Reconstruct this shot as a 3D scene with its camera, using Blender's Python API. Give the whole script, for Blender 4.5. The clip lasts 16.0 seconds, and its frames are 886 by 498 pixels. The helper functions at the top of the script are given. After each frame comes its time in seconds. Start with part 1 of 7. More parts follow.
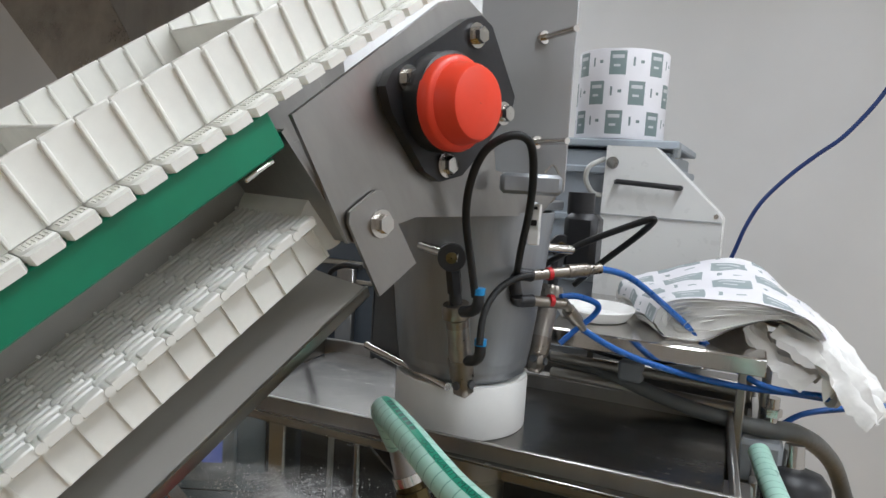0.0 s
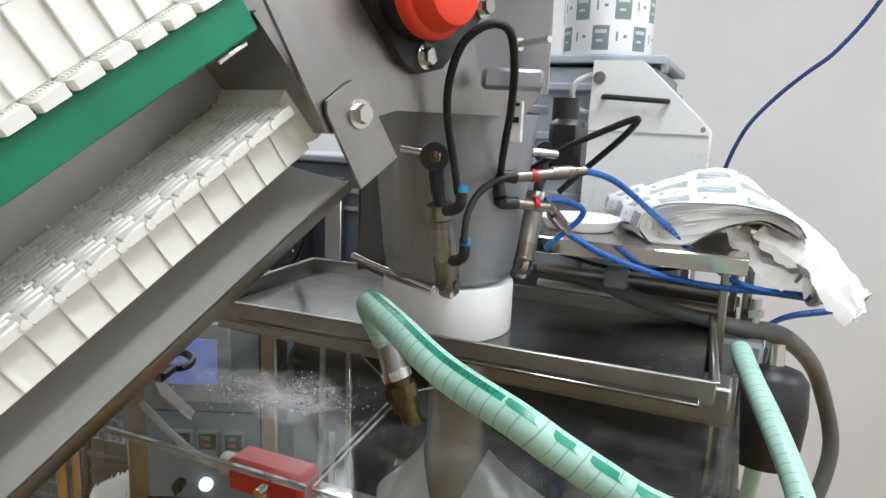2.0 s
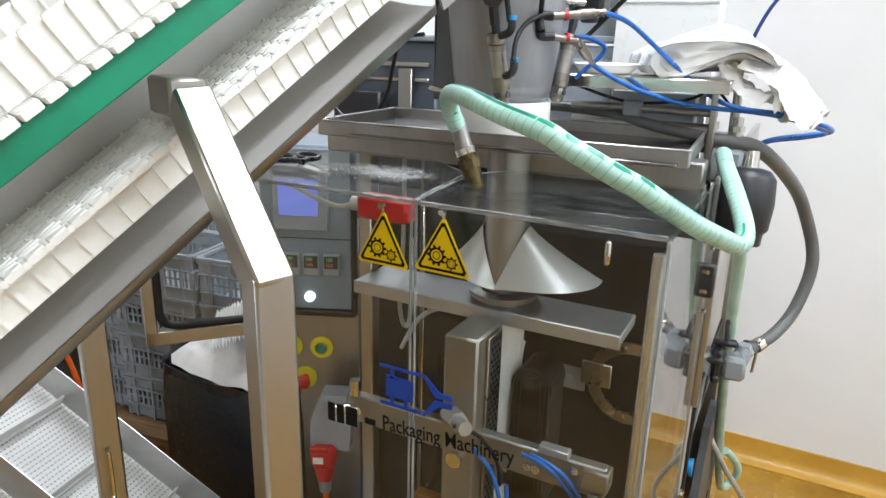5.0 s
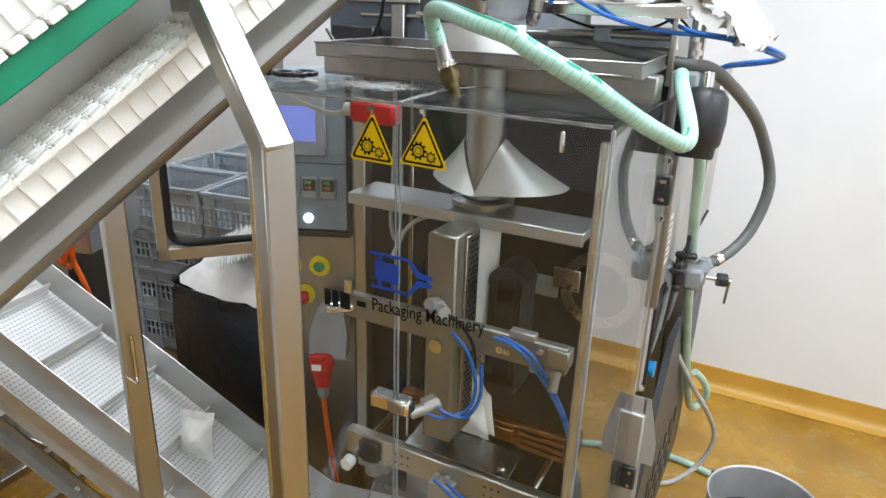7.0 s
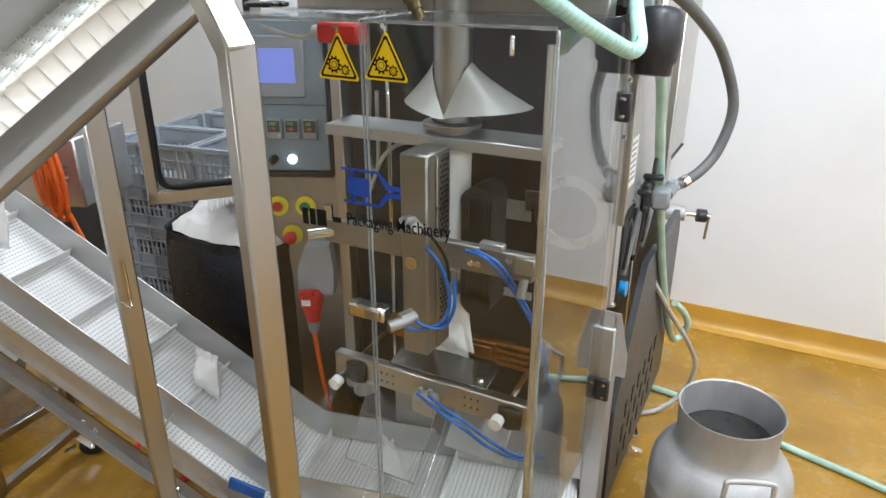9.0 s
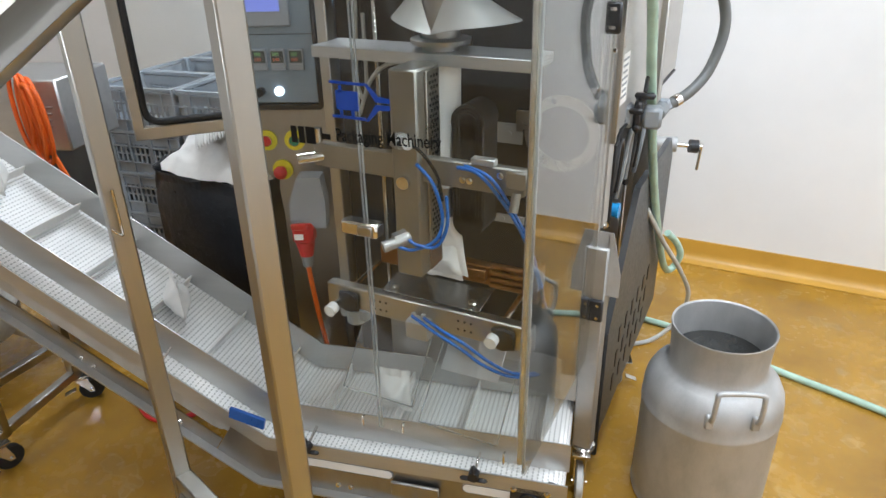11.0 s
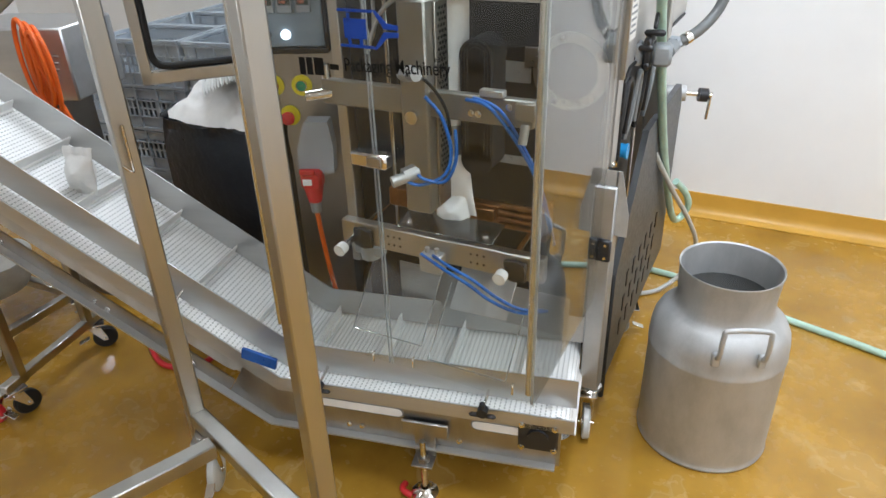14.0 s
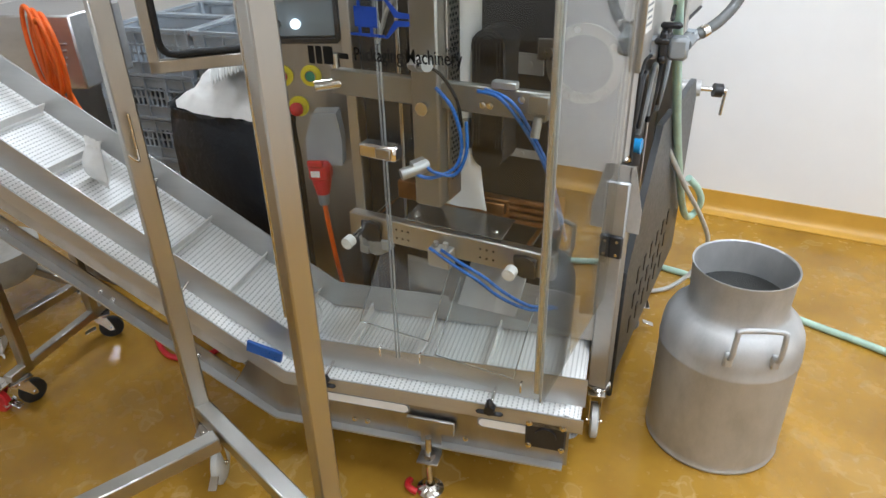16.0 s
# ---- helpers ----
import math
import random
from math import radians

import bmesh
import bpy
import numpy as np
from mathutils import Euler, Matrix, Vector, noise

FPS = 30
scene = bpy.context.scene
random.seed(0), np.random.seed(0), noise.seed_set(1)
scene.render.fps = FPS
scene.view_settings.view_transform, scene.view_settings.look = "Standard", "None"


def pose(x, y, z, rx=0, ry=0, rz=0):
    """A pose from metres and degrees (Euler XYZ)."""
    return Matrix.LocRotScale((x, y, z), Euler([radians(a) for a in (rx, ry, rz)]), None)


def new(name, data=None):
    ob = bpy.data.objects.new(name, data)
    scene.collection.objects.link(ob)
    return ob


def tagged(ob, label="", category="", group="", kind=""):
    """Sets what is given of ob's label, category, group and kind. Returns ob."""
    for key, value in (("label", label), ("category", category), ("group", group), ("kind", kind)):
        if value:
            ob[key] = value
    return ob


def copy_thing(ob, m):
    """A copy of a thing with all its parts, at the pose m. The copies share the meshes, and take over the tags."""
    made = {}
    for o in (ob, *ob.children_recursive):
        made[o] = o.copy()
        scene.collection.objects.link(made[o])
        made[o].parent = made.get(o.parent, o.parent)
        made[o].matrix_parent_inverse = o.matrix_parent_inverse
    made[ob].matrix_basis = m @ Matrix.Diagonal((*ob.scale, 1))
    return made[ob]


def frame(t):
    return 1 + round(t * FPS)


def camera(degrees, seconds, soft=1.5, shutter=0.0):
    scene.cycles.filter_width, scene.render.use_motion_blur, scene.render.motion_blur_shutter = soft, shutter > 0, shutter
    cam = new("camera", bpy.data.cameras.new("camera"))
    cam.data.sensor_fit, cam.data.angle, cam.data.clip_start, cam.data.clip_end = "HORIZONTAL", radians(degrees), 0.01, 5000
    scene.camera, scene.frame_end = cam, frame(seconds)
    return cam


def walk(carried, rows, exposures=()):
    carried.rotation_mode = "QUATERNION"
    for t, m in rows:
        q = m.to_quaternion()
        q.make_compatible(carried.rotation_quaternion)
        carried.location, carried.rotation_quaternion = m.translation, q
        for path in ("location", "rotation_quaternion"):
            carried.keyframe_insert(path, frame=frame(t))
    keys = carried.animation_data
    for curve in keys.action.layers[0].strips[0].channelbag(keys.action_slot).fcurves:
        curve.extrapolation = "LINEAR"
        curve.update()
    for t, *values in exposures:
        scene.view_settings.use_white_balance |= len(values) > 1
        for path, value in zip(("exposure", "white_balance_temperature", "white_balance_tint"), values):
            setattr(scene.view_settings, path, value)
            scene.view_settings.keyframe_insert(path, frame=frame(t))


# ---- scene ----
cam = camera(66.3, 16.0)
METRES, EYE, TILT, LEAN, TURN = 1.0, 1.856, 0.0, 0.0, 24.0
ROWS = [
    (0.0, 0.0, 0.0, 0.0, 0.39, -6.47, -3.45),
    (0.5, 0.0029, 0.014, -0.0161, -0.27, -7.62, -3.05),
    (1.0, 0.0029, 0.0191, -0.0297, -0.6, -8.89, -2.82),
    (1.5, 0.0046, 0.0148, -0.0397, -0.56, -10.2, -2.34),
    (2.0, 0.0131, -0.0082, -0.0498, -0.35, -10.89, -2.37),
    (2.5, 0.044, -0.0634, -0.073, 1.21, -11.2, -3.48),
    (3.0, 0.0676, -0.1268, -0.1033, 3.01, -12.72, -3.84),
    (3.5, 0.0888, -0.1823, -0.1221, 3.93, -13.93, -3.05),
    (4.0, 0.0816, -0.2349, -0.1252, 4.58, -14.57, -1.53),
    (4.5, 0.0389, -0.2993, -0.1417, 4.5, -15.1, -1.32),
    (5.0, 0.0091, -0.3613, -0.1579, 3.81, -16.93, -1.41),
    (7.5, 0.0733, -0.5597, -0.2277, 3.97, -20.61, -1.79),
    (8.0, 0.09, -0.5971, -0.2445, 4.16, -21.32, -1.04),
    (8.5, 0.1055, -0.6203, -0.2639, 4.16, -21.95, 0.17),
    (9.0, 0.1147, -0.6236, -0.2848, 3.3, -22.44, -0.04),
    (11.5, 0.1141, -0.66, -0.3741, 2.13, -26.9, 1.32),
    (12.0, 0.1055, -0.6651, -0.3866, 2.41, -27.62, 1.33),
    (12.5, 0.1014, -0.672, -0.3972, 3.26, -28.41, 0.65),
    (13.0, 0.1017, -0.6767, -0.408, 2.58, -28.76, 0.86),
    (13.5, 0.1065, -0.6891, -0.4135, 2.18, -28.63, 1.45),
    (14.0, 0.1117, -0.6912, -0.419, 2.52, -28.58, 1.56),
    (14.5, 0.1125, -0.6849, -0.4227, 2.92, -28.68, 1.48),
    (15.0, 0.1108, -0.6759, -0.4234, 3.09, -28.76, 1.5),
    (15.5, 0.1074, -0.6712, -0.4291, 3.39, -28.83, 1.14),
    (16.0, 0.1076, -0.6692, -0.4308, 3.46, -29.04, 1.18),
]
# exposure of the clip's camera, which opens up as it tilts down
EXPO = [(0.0, -1.06, 6750, 11), (1.0, -0.72, 6750, 11), (2.0, -0.50, 6750, 11), (3.5, -0.2, 6700, 11), (5.0, 0.05, 6600, 10), (7.5, 0.2, 6500, 10), (9.0, 0.25, 6450, 10), (16.0, 0.24, 6400, 10)]
walk(cam, [(t, pose(0, 0, EYE, TILT, LEAN, TURN) @ pose(METRES * x, METRES * y, METRES * z, 90 + pitch, roll, yaw)) for t, x, y, z, yaw, pitch, roll in ROWS], EXPO)

# ---- light: a closed white room under ceiling tubes ----
world = bpy.data.worlds.new("world")
world.use_nodes = True
scene.world = world
world.node_tree.nodes["Background"].inputs[0].default_value = (0.9, 0.95, 1.0, 1)
world.node_tree.nodes["Background"].inputs[1].default_value = 0.1
LAMP_WATTS = 35.0
LAMPS = [(0.3, 0.6), (1.7, -2.1), (1.8, 1.0), (-1.5, 2.0), (-2.4, -2.3)]
CEILING = 3.1
for lx, ly in LAMPS:
    lamp = bpy.data.lights.new("tube_light", "AREA")
    lamp.shape, lamp.size, lamp.size_y, lamp.energy, lamp.color = "RECTANGLE", 0.30, 1.45, LAMP_WATTS, (0.81, 0.915, 1.05)
    ob = new("tube_light", lamp)
    ob.matrix_world = pose(lx, ly, CEILING - 0.12)


# ---- mesh helpers ----
class B:
    """A bmesh that takes boxes, cylinders, turned and swept bodies."""

    def __init__(self):
        self.bm = bmesh.new()
        self.uv = self.bm.loops.layers.uv.new("UVMap")

    def add(self, verts, faces, m=None, uvs=None):
        vs = [self.bm.verts.new(m @ Vector(v) if m else v) for v in verts]
        for i, f in enumerate(faces):
            try:
                face = self.bm.faces.new([vs[k] for k in f])
            except ValueError:
                continue
            face.smooth = True
            if uvs:
                for loop, k in zip(face.loops, uvs[i]):
                    loop[self.uv].uv = k
        return self

    def box(self, c, s, bev=0.0, m=None):
        x, y, z = s[0] / 2, s[1] / 2, s[2] / 2
        e = min(bev, x * 0.9, y * 0.9, z * 0.9)
        t = Matrix.Translation(c)
        t = m @ t if m else t
        if e <= 0:
            vs = [(i, j, k) for i in (-x, x) for j in (-y, y) for k in (-z, z)]
            fs = [(0, 1, 3, 2), (4, 6, 7, 5), (0, 4, 5, 1), (2, 3, 7, 6), (0, 2, 6, 4), (1, 5, 7, 3)]
            return self.add(vs, fs, t)
        idx, vs = {}, []
        for i in (-1, 1):
            for j in (-1, 1):
                for k in (-1, 1):
                    for ax in range(3):
                        p = [i * (x - e), j * (y - e), k * (z - e)]
                        p[ax] = (i * x, j * y, k * z)[ax]
                        idx[i, j, k, ax] = len(vs)
                        vs.append(tuple(p))
        fs = []
        for ax in range(3):
            o1, o2 = [q for q in range(3) if q != ax]
            for sg in (-1, 1):
                ring = []
                for a, b in ((-1, -1), (1, -1), (1, 1), (-1, 1)):
                    key = [0, 0, 0]
                    key[ax], key[o1], key[o2] = sg, a, b
                    ring.append(idx[(*key, ax)])
                fs.append(ring)
        for ax in range(3):
            o1, o2 = [q for q in range(3) if q != ax]
            for a in (-1, 1):
                for b in (-1, 1):
                    k0, k1 = [0, 0, 0], [0, 0, 0]
                    k0[ax], k1[ax] = -1, 1
                    k0[o1] = k1[o1] = a
                    k0[o2] = k1[o2] = b
                    fs.append([idx[(*k0, o1)], idx[(*k1, o1)], idx[(*k1, o2)], idx[(*k0, o2)]])
        for i in (-1, 1):
            for j in (-1, 1):
                for k in (-1, 1):
                    fs.append([idx[i, j, k, 0], idx[i, j, k, 1], idx[i, j, k, 2]])
        return self.add(vs, fs, t)

    def lathe(self, profile, seg=24, m=None, length=1.0):
        vs, fs, uvs = [], [], []
        n = len(profile)
        for k in range(seg):
            a = 2 * math.pi * k / seg
            vs += [(r * math.cos(a), r * math.sin(a), z) for r, z in profile]
        for k in range(seg):
            k2 = (k + 1) % seg
            for i in range(n - 1):
                fs.append((k * n + i, k2 * n + i, k2 * n + i + 1, k * n + i + 1))
                uvs.append([(k / seg, profile[i][1]), ((k + 1) / seg, profile[i][1]), ((k + 1) / seg, profile[i + 1][1]), (k / seg, profile[i + 1][1])])
        self.add(vs, fs, m, uvs)
        return self

    def cyl(self, p0, p1, r0, r1=None, seg=16, m=None):
        p0, p1 = Vector(p0), Vector(p1)
        d = p1 - p0
        t = Matrix.Translation(p0) @ d.to_track_quat("Z", "Y").to_matrix().to_4x4()
        r1 = r0 if r1 is None else r1
        t = m @ t if m else t
        return self.lathe([(0.0001, 0), (r0, 0), (r1, d.length), (0.0001, d.length)], seg, t)

    def prism(self, poly, depth, m=None):
        n = len(poly)
        vs = [(x, y, 0) for x, y in poly] + [(x, y, depth) for x, y in poly]
        fs = [tuple(range(n))[::-1], tuple(range(n, 2 * n))] + [(i, (i + 1) % n, (i + 1) % n + n, i + n) for i in range(n)]
        return self.add(vs, fs, m)

    def sweep(self, pts, r, seg=10, fine=6, m=None):
        p = curve_points(pts, fine)
        length, up = 0.0, None
        vs, fs, uvs, run = [], [], [], []
        for i, c in enumerate(p):
            d = (p[min(i + 1, len(p) - 1)] - p[max(i - 1, 0)]).normalized()
            if up is None:
                up = d.orthogonal().normalized()
            up = (up - d * up.dot(d)).normalized()
            side = d.cross(up)
            rr = r(i / (len(p) - 1)) if callable(r) else r
            vs += [tuple(c + (up * math.cos(2 * math.pi * k / seg) + side * math.sin(2 * math.pi * k / seg)) * rr) for k in range(seg)]
            if i:
                length += (c - p[i - 1]).length
            run.append(length)
        for i in range(len(p) - 1):
            for k in range(seg):
                k2 = (k + 1) % seg
                fs.append((i * seg + k, i * seg + k2, (i + 1) * seg + k2, (i + 1) * seg + k))
                uvs.append([(k / seg, run[i]), ((k + 1) / seg, run[i]), ((k + 1) / seg, run[i + 1]), (k / seg, run[i + 1])])
        fs.append(tuple(range(seg))[::-1])
        uvs.append([(0, 0)] * seg)
        last = (len(p) - 1) * seg
        fs.append(tuple(range(last, last + seg)))
        uvs.append([(0, length)] * seg)
        return self.add(vs, fs, m, uvs)

    def bolt(self, p, axis, r=0.007, h=0.006):
        """A hexagon head on a washer."""
        p, axis = Vector(p), Vector(axis).normalized()
        self.cyl(p, p + axis * h * 0.25, r * 1.45, seg=16)
        self.cyl(p + axis * h * 0.25, p + axis * h, r, r * 0.93, seg=6)
        return self


def curve_points(pts, fine=6):
    """A smooth line through the points (Catmull-Rom)."""
    p = [Vector(q) for q in pts]
    if fine <= 1 or len(p) < 3:
        return p
    out = []
    for i in range(len(p) - 1):
        a, b, c, d = p[max(i - 1, 0)], p[i], p[i + 1], p[min(i + 2, len(p) - 1)]
        for k in range(fine):
            t = k / fine
            out.append(0.5 * (2 * b + (c - a) * t + (2 * a - 5 * b + 4 * c - d) * t * t + (3 * b - a - 3 * c + d) * t ** 3))
    out.append(p[-1])
    return out


def part(name, b, material, parent=None, label="", kind="", angle=40):
    """Links a B as one mesh object, under a thing or a part."""
    bm = b.bm
    bmesh.ops.recalc_face_normals(bm, faces=bm.faces)
    mesh = bpy.data.meshes.new(name)
    bm.to_mesh(mesh)
    bm.free()
    mesh.set_sharp_from_angle(angle=radians(angle))
    mesh.materials.append(material)
    ob = new(name, mesh)
    if parent is not None:
        ob.parent = parent
    return tagged(ob, label, kind=kind)


def thing(name, m, label, category, group="", kind=""):
    ob = new(name)
    ob.empty_display_size = 0.05
    ob.matrix_world = m
    return tagged(ob, label, category, group, kind)


def solid(name, b, material, label, category, group="", kind="", m=None):
    ob = part(name, b, material)
    if m:
        ob.matrix_world = m
    return tagged(ob, label, category, group, kind)


# ---- materials ----
def material(name, base, rough=0.5, metal=0.0, var=0.12, scale=6.0, fine=60.0, bump=0.05, stretch=(1, 1, 1), spec=0.5, tint=None, coat=0.0, rvar=0.12, depth=0.002):
    """A surface with large stains and fine grain in colour, gloss and relief."""
    m = bpy.data.materials.new(name)
    m.use_nodes = True
    nt = m.node_tree
    p = nt.nodes["Principled BSDF"]
    co = nt.nodes.new("ShaderNodeTexCoord")
    mp = nt.nodes.new("ShaderNodeMapping")
    mp.inputs["Scale"].default_value = stretch
    nt.links.new(co.outputs["Object"], mp.inputs["Vector"])
    big = nt.nodes.new("ShaderNodeTexNoise")
    big.inputs["Scale"].default_value, big.inputs["Detail"].default_value, big.inputs["Roughness"].default_value = scale, 5, 0.6
    small = nt.nodes.new("ShaderNodeTexNoise")
    small.inputs["Scale"].default_value, small.inputs["Detail"].default_value = fine, 3
    nt.links.new(mp.outputs[0], big.inputs["Vector"])
    nt.links.new(mp.outputs[0], small.inputs["Vector"])
    ramp = nt.nodes.new("ShaderNodeMix")
    ramp.data_type = "RGBA"
    lo = tint or tuple(c * (1 - 2 * var) for c in base)
    hi = tuple(min(1, c * (1 + var)) for c in base)
    ramp.inputs[6].default_value, ramp.inputs[7].default_value = (*lo, 1), (*hi, 1)
    sharp = nt.nodes.new("ShaderNodeMapRange")
    sharp.inputs[1].default_value, sharp.inputs[2].default_value = 0.3, 0.62
    nt.links.new(big.outputs["Fac"], sharp.inputs[0])
    nt.links.new(sharp.outputs[0], ramp.inputs[0])
    nt.links.new(ramp.outputs[2], p.inputs["Base Color"])
    mix = nt.nodes.new("ShaderNodeMath")
    mix.operation = "ADD"
    nt.links.new(big.outputs["Fac"], mix.inputs[0])
    nt.links.new(small.outputs["Fac"], mix.inputs[1])
    rr = nt.nodes.new("ShaderNodeMapRange")
    rr.inputs[1].default_value, rr.inputs[2].default_value = 0.6, 1.4
    rr.inputs[3].default_value, rr.inputs[4].default_value = max(0.02, rough - rvar), min(1, rough + rvar)
    nt.links.new(mix.outputs[0], rr.inputs[0])
    nt.links.new(rr.outputs[0], p.inputs["Roughness"])
    if bump:
        bp = nt.nodes.new("ShaderNodeBump")
        bp.inputs["Strength"].default_value, bp.inputs["Distance"].default_value = bump, depth
        nt.links.new(small.outputs["Fac"], bp.inputs["Height"])
        nt.links.new(bp.outputs[0], p.inputs["Normal"])
    p.inputs["Metallic"].default_value = metal
    p.inputs["Specular IOR Level"].default_value = spec
    p.inputs["Coat Weight"].default_value = coat
    return m


def clear(name, tint, gloss=0.02, haze=0.0, rim=0.4, power=4.0):
    """Clear sheet: lets light straight through and mirrors by angle."""
    m = bpy.data.materials.new(name)
    m.use_nodes = True
    nt = m.node_tree
    nt.nodes.remove(nt.nodes["Principled BSDF"])
    tr, gl, mix, lw = (nt.nodes.new(n) for n in ("ShaderNodeBsdfTransparent", "ShaderNodeBsdfGlossy", "ShaderNodeMixShader", "ShaderNodeLayerWeight"))
    tr.inputs[0].default_value = (*tint, 1)
    gl.inputs["Roughness"].default_value = gloss
    lw.inputs["Blend"].default_value = 0.5
    rise = math_node(nt, "MULTIPLY", math_node(nt, "POWER", lw.outputs["Facing"], power), rim)
    nt.links.new(math_node(nt, "ADD", rise, 0.03), mix.inputs[0])
    nt.links.new(tr.outputs[0], mix.inputs[1])
    nt.links.new(gl.outputs[0], mix.inputs[2])
    out = nt.nodes["Material Output"]
    if haze:
        df, mix2, no, rg = (nt.nodes.new(n) for n in ("ShaderNodeBsdfDiffuse", "ShaderNodeMixShader", "ShaderNodeTexNoise", "ShaderNodeMapRange"))
        df.inputs[0].default_value = (0.8, 0.82, 0.82, 1)
        no.inputs["Scale"].default_value, no.inputs["Detail"].default_value = 9, 8
        rg.inputs[1].default_value, rg.inputs[2].default_value, rg.inputs[3].default_value, rg.inputs[4].default_value = 0.4, 0.75, haze * 0.3, haze * 2
        nt.links.new(no.outputs["Fac"], rg.inputs[0])
        nt.links.new(rg.outputs[0], mix2.inputs[0])
        nt.links.new(mix.outputs[0], mix2.inputs[1])
        nt.links.new(df.outputs[0], mix2.inputs[2])
        nt.links.new(mix2.outputs[0], out.inputs[0])
    else:
        nt.links.new(mix.outputs[0], out.inputs[0])
    return m


def glow(name, colour, strength):
    m = bpy.data.materials.new(name)
    m.use_nodes = True
    p = m.node_tree.nodes["Principled BSDF"]
    p.inputs["Base Color"].default_value = (*colour, 1)
    p.inputs["Emission Color"].default_value = (*colour, 1)
    p.inputs["Emission Strength"].default_value = strength
    return m


def math_node(nt, op, a, b=None):
    n = nt.nodes.new("ShaderNodeMath")
    n.operation = op
    for i, v in enumerate((a, b)):
        if v is None:
            continue
        if isinstance(v, (int, float)):
            n.inputs[i].default_value = v
        else:
            nt.links.new(v, n.inputs[i])
    return n.outputs[0]


def printed(name, nu, nv, paper=(0.82, 0.81, 0.84), ink=(0.20, 0.26, 0.26)):
    """Film printed with staggered square labels and small bars, by UV."""
    m = material(name, paper, 0.45, var=0.05, bump=0.02)
    nt = m.node_tree
    p = nt.nodes["Principled BSDF"]
    old = p.inputs["Base Color"].links[0].from_socket
    uv = nt.nodes.new("ShaderNodeUVMap")
    sx = nt.nodes.new("ShaderNodeSeparateXYZ")
    nt.links.new(uv.outputs[0], sx.inputs[0])
    v = math_node(nt, "MULTIPLY", sx.outputs[1], nv)
    row = math_node(nt, "FLOOR", v)
    half = math_node(nt, "MULTIPLY", math_node(nt, "MODULO", row, 2.0), 0.5)
    u = math_node(nt, "ADD", math_node(nt, "MULTIPLY", sx.outputs[0], nu), half)
    fu, fv = math_node(nt, "FRACT", u), math_node(nt, "FRACT", v)

    def band(x, a, b):
        return math_node(nt, "MULTIPLY", math_node(nt, "GREATER_THAN", x, a), math_node(nt, "LESS_THAN", x, b))
    square = math_node(nt, "MULTIPLY", band(fu, 0.1, 0.5), band(fv, 0.15, 0.95))
    bar = math_node(nt, "MULTIPLY", band(fu, 0.16, 0.44), band(fv, 0.70, 0.82))
    bar2 = math_node(nt, "MULTIPLY", band(fu, 0.2, 0.36), band(fv, 0.42, 0.50))
    mark = math_node(nt, "MULTIPLY", band(fu, 0.66, 0.71), band(fv, 0.45, 0.75))
    mark2 = math_node(nt, "MULTIPLY", band(fu, 0.84, 0.93), band(fv, 0.55, 0.65))
    inked = math_node(nt, "MAXIMUM", math_node(nt, "MAXIMUM", mark, mark2), math_node(nt, "SUBTRACT", square, math_node(nt, "MULTIPLY", math_node(nt, "ADD", bar, bar2), 0.6)))
    mx = nt.nodes.new("ShaderNodeMix")
    mx.data_type = "RGBA"
    mx.inputs[7].default_value = (*ink, 1)
    nt.links.new(inked, mx.inputs[0])
    nt.links.new(old, mx.inputs[6])
    nt.links.new(mx.outputs[2], p.inputs["Base Color"])
    return m


STEEL = material("brushed_steel", (0.46, 0.445, 0.41), 0.32, 1.0, 0.02, 5.0, 120, 0.01, (6, 6, 0.5), rvar=0.03)
CONV = material("conveyor_sheet", (0.50, 0.50, 0.49), 0.38, 0.75, 0.06, 4.0, 90, 0.03, (0.5, 4, 4), rvar=0.1)
SHOULDER = material("bright_shoulder_steel", (0.62, 0.61, 0.59), 0.36, 0.35, 0.03, 3, 30, 0.0, rvar=0.04)
STEEL_X = material("sheet_steel", (0.365, 0.355, 0.34), 0.38, 1.0, 0.08, 4.0, 70, 0.04, (3, 3, 1), rvar=0.1)
SHINY = material("polished_steel", (0.66, 0.64, 0.61), 0.14, 1.0, 0.05, 8.0, 200, 0.02, rvar=0.05)
WORN = material("worn_steel", (0.40, 0.37, 0.33), 0.32, 1.0, 0.12, 7.0, 110, 0.05, rvar=0.12)
ALU = material("dull_aluminium", (0.47, 0.47, 0.46), 0.56, 0.5, 0.09, 9.0, 160, 0.08, (1.6, 1.6, 0.8), rvar=0.12)
BARSTEEL = material("satin_bar_steel", (0.30, 0.285, 0.255), 0.42, 0.8, 0.06, 6.0, 120, 0.04)
DARKPLATE = material("dark_polished_plate", (0.20, 0.195, 0.185), 0.22, 0.9, 0.08, 6.0, 120, 0.03)
PLATE = material("cast_aluminium", (0.44, 0.44, 0.43), 0.45, 0.75, 0.08, 6.0, 120, 0.05)
NICKEL = material("nickel_brass", (0.30, 0.27, 0.235), 0.34, 1.0, 0.12, 30, 200, 0.05)
BARREL = material("grey_nickel_barrel", (0.40, 0.37, 0.335), 0.36, 0.9, 0.1, 30, 200, 0.04)
BRASS = material("tarnished_brass", (0.125, 0.095, 0.045), 0.38, 1.0, 0.2, 40, 200, 0.1)
# near-black with the machine's inner shade put into the colour; bolts share it
DARK = material("near_black", (0.028, 0.026, 0.024), 0.45, 0.0, 0.2, 4.0, 80, 0.04, spec=0.3)
BLACK = material("black_plastic", (0.018, 0.018, 0.02), 0.42, 0, 0.2, 20, 150, 0.08)
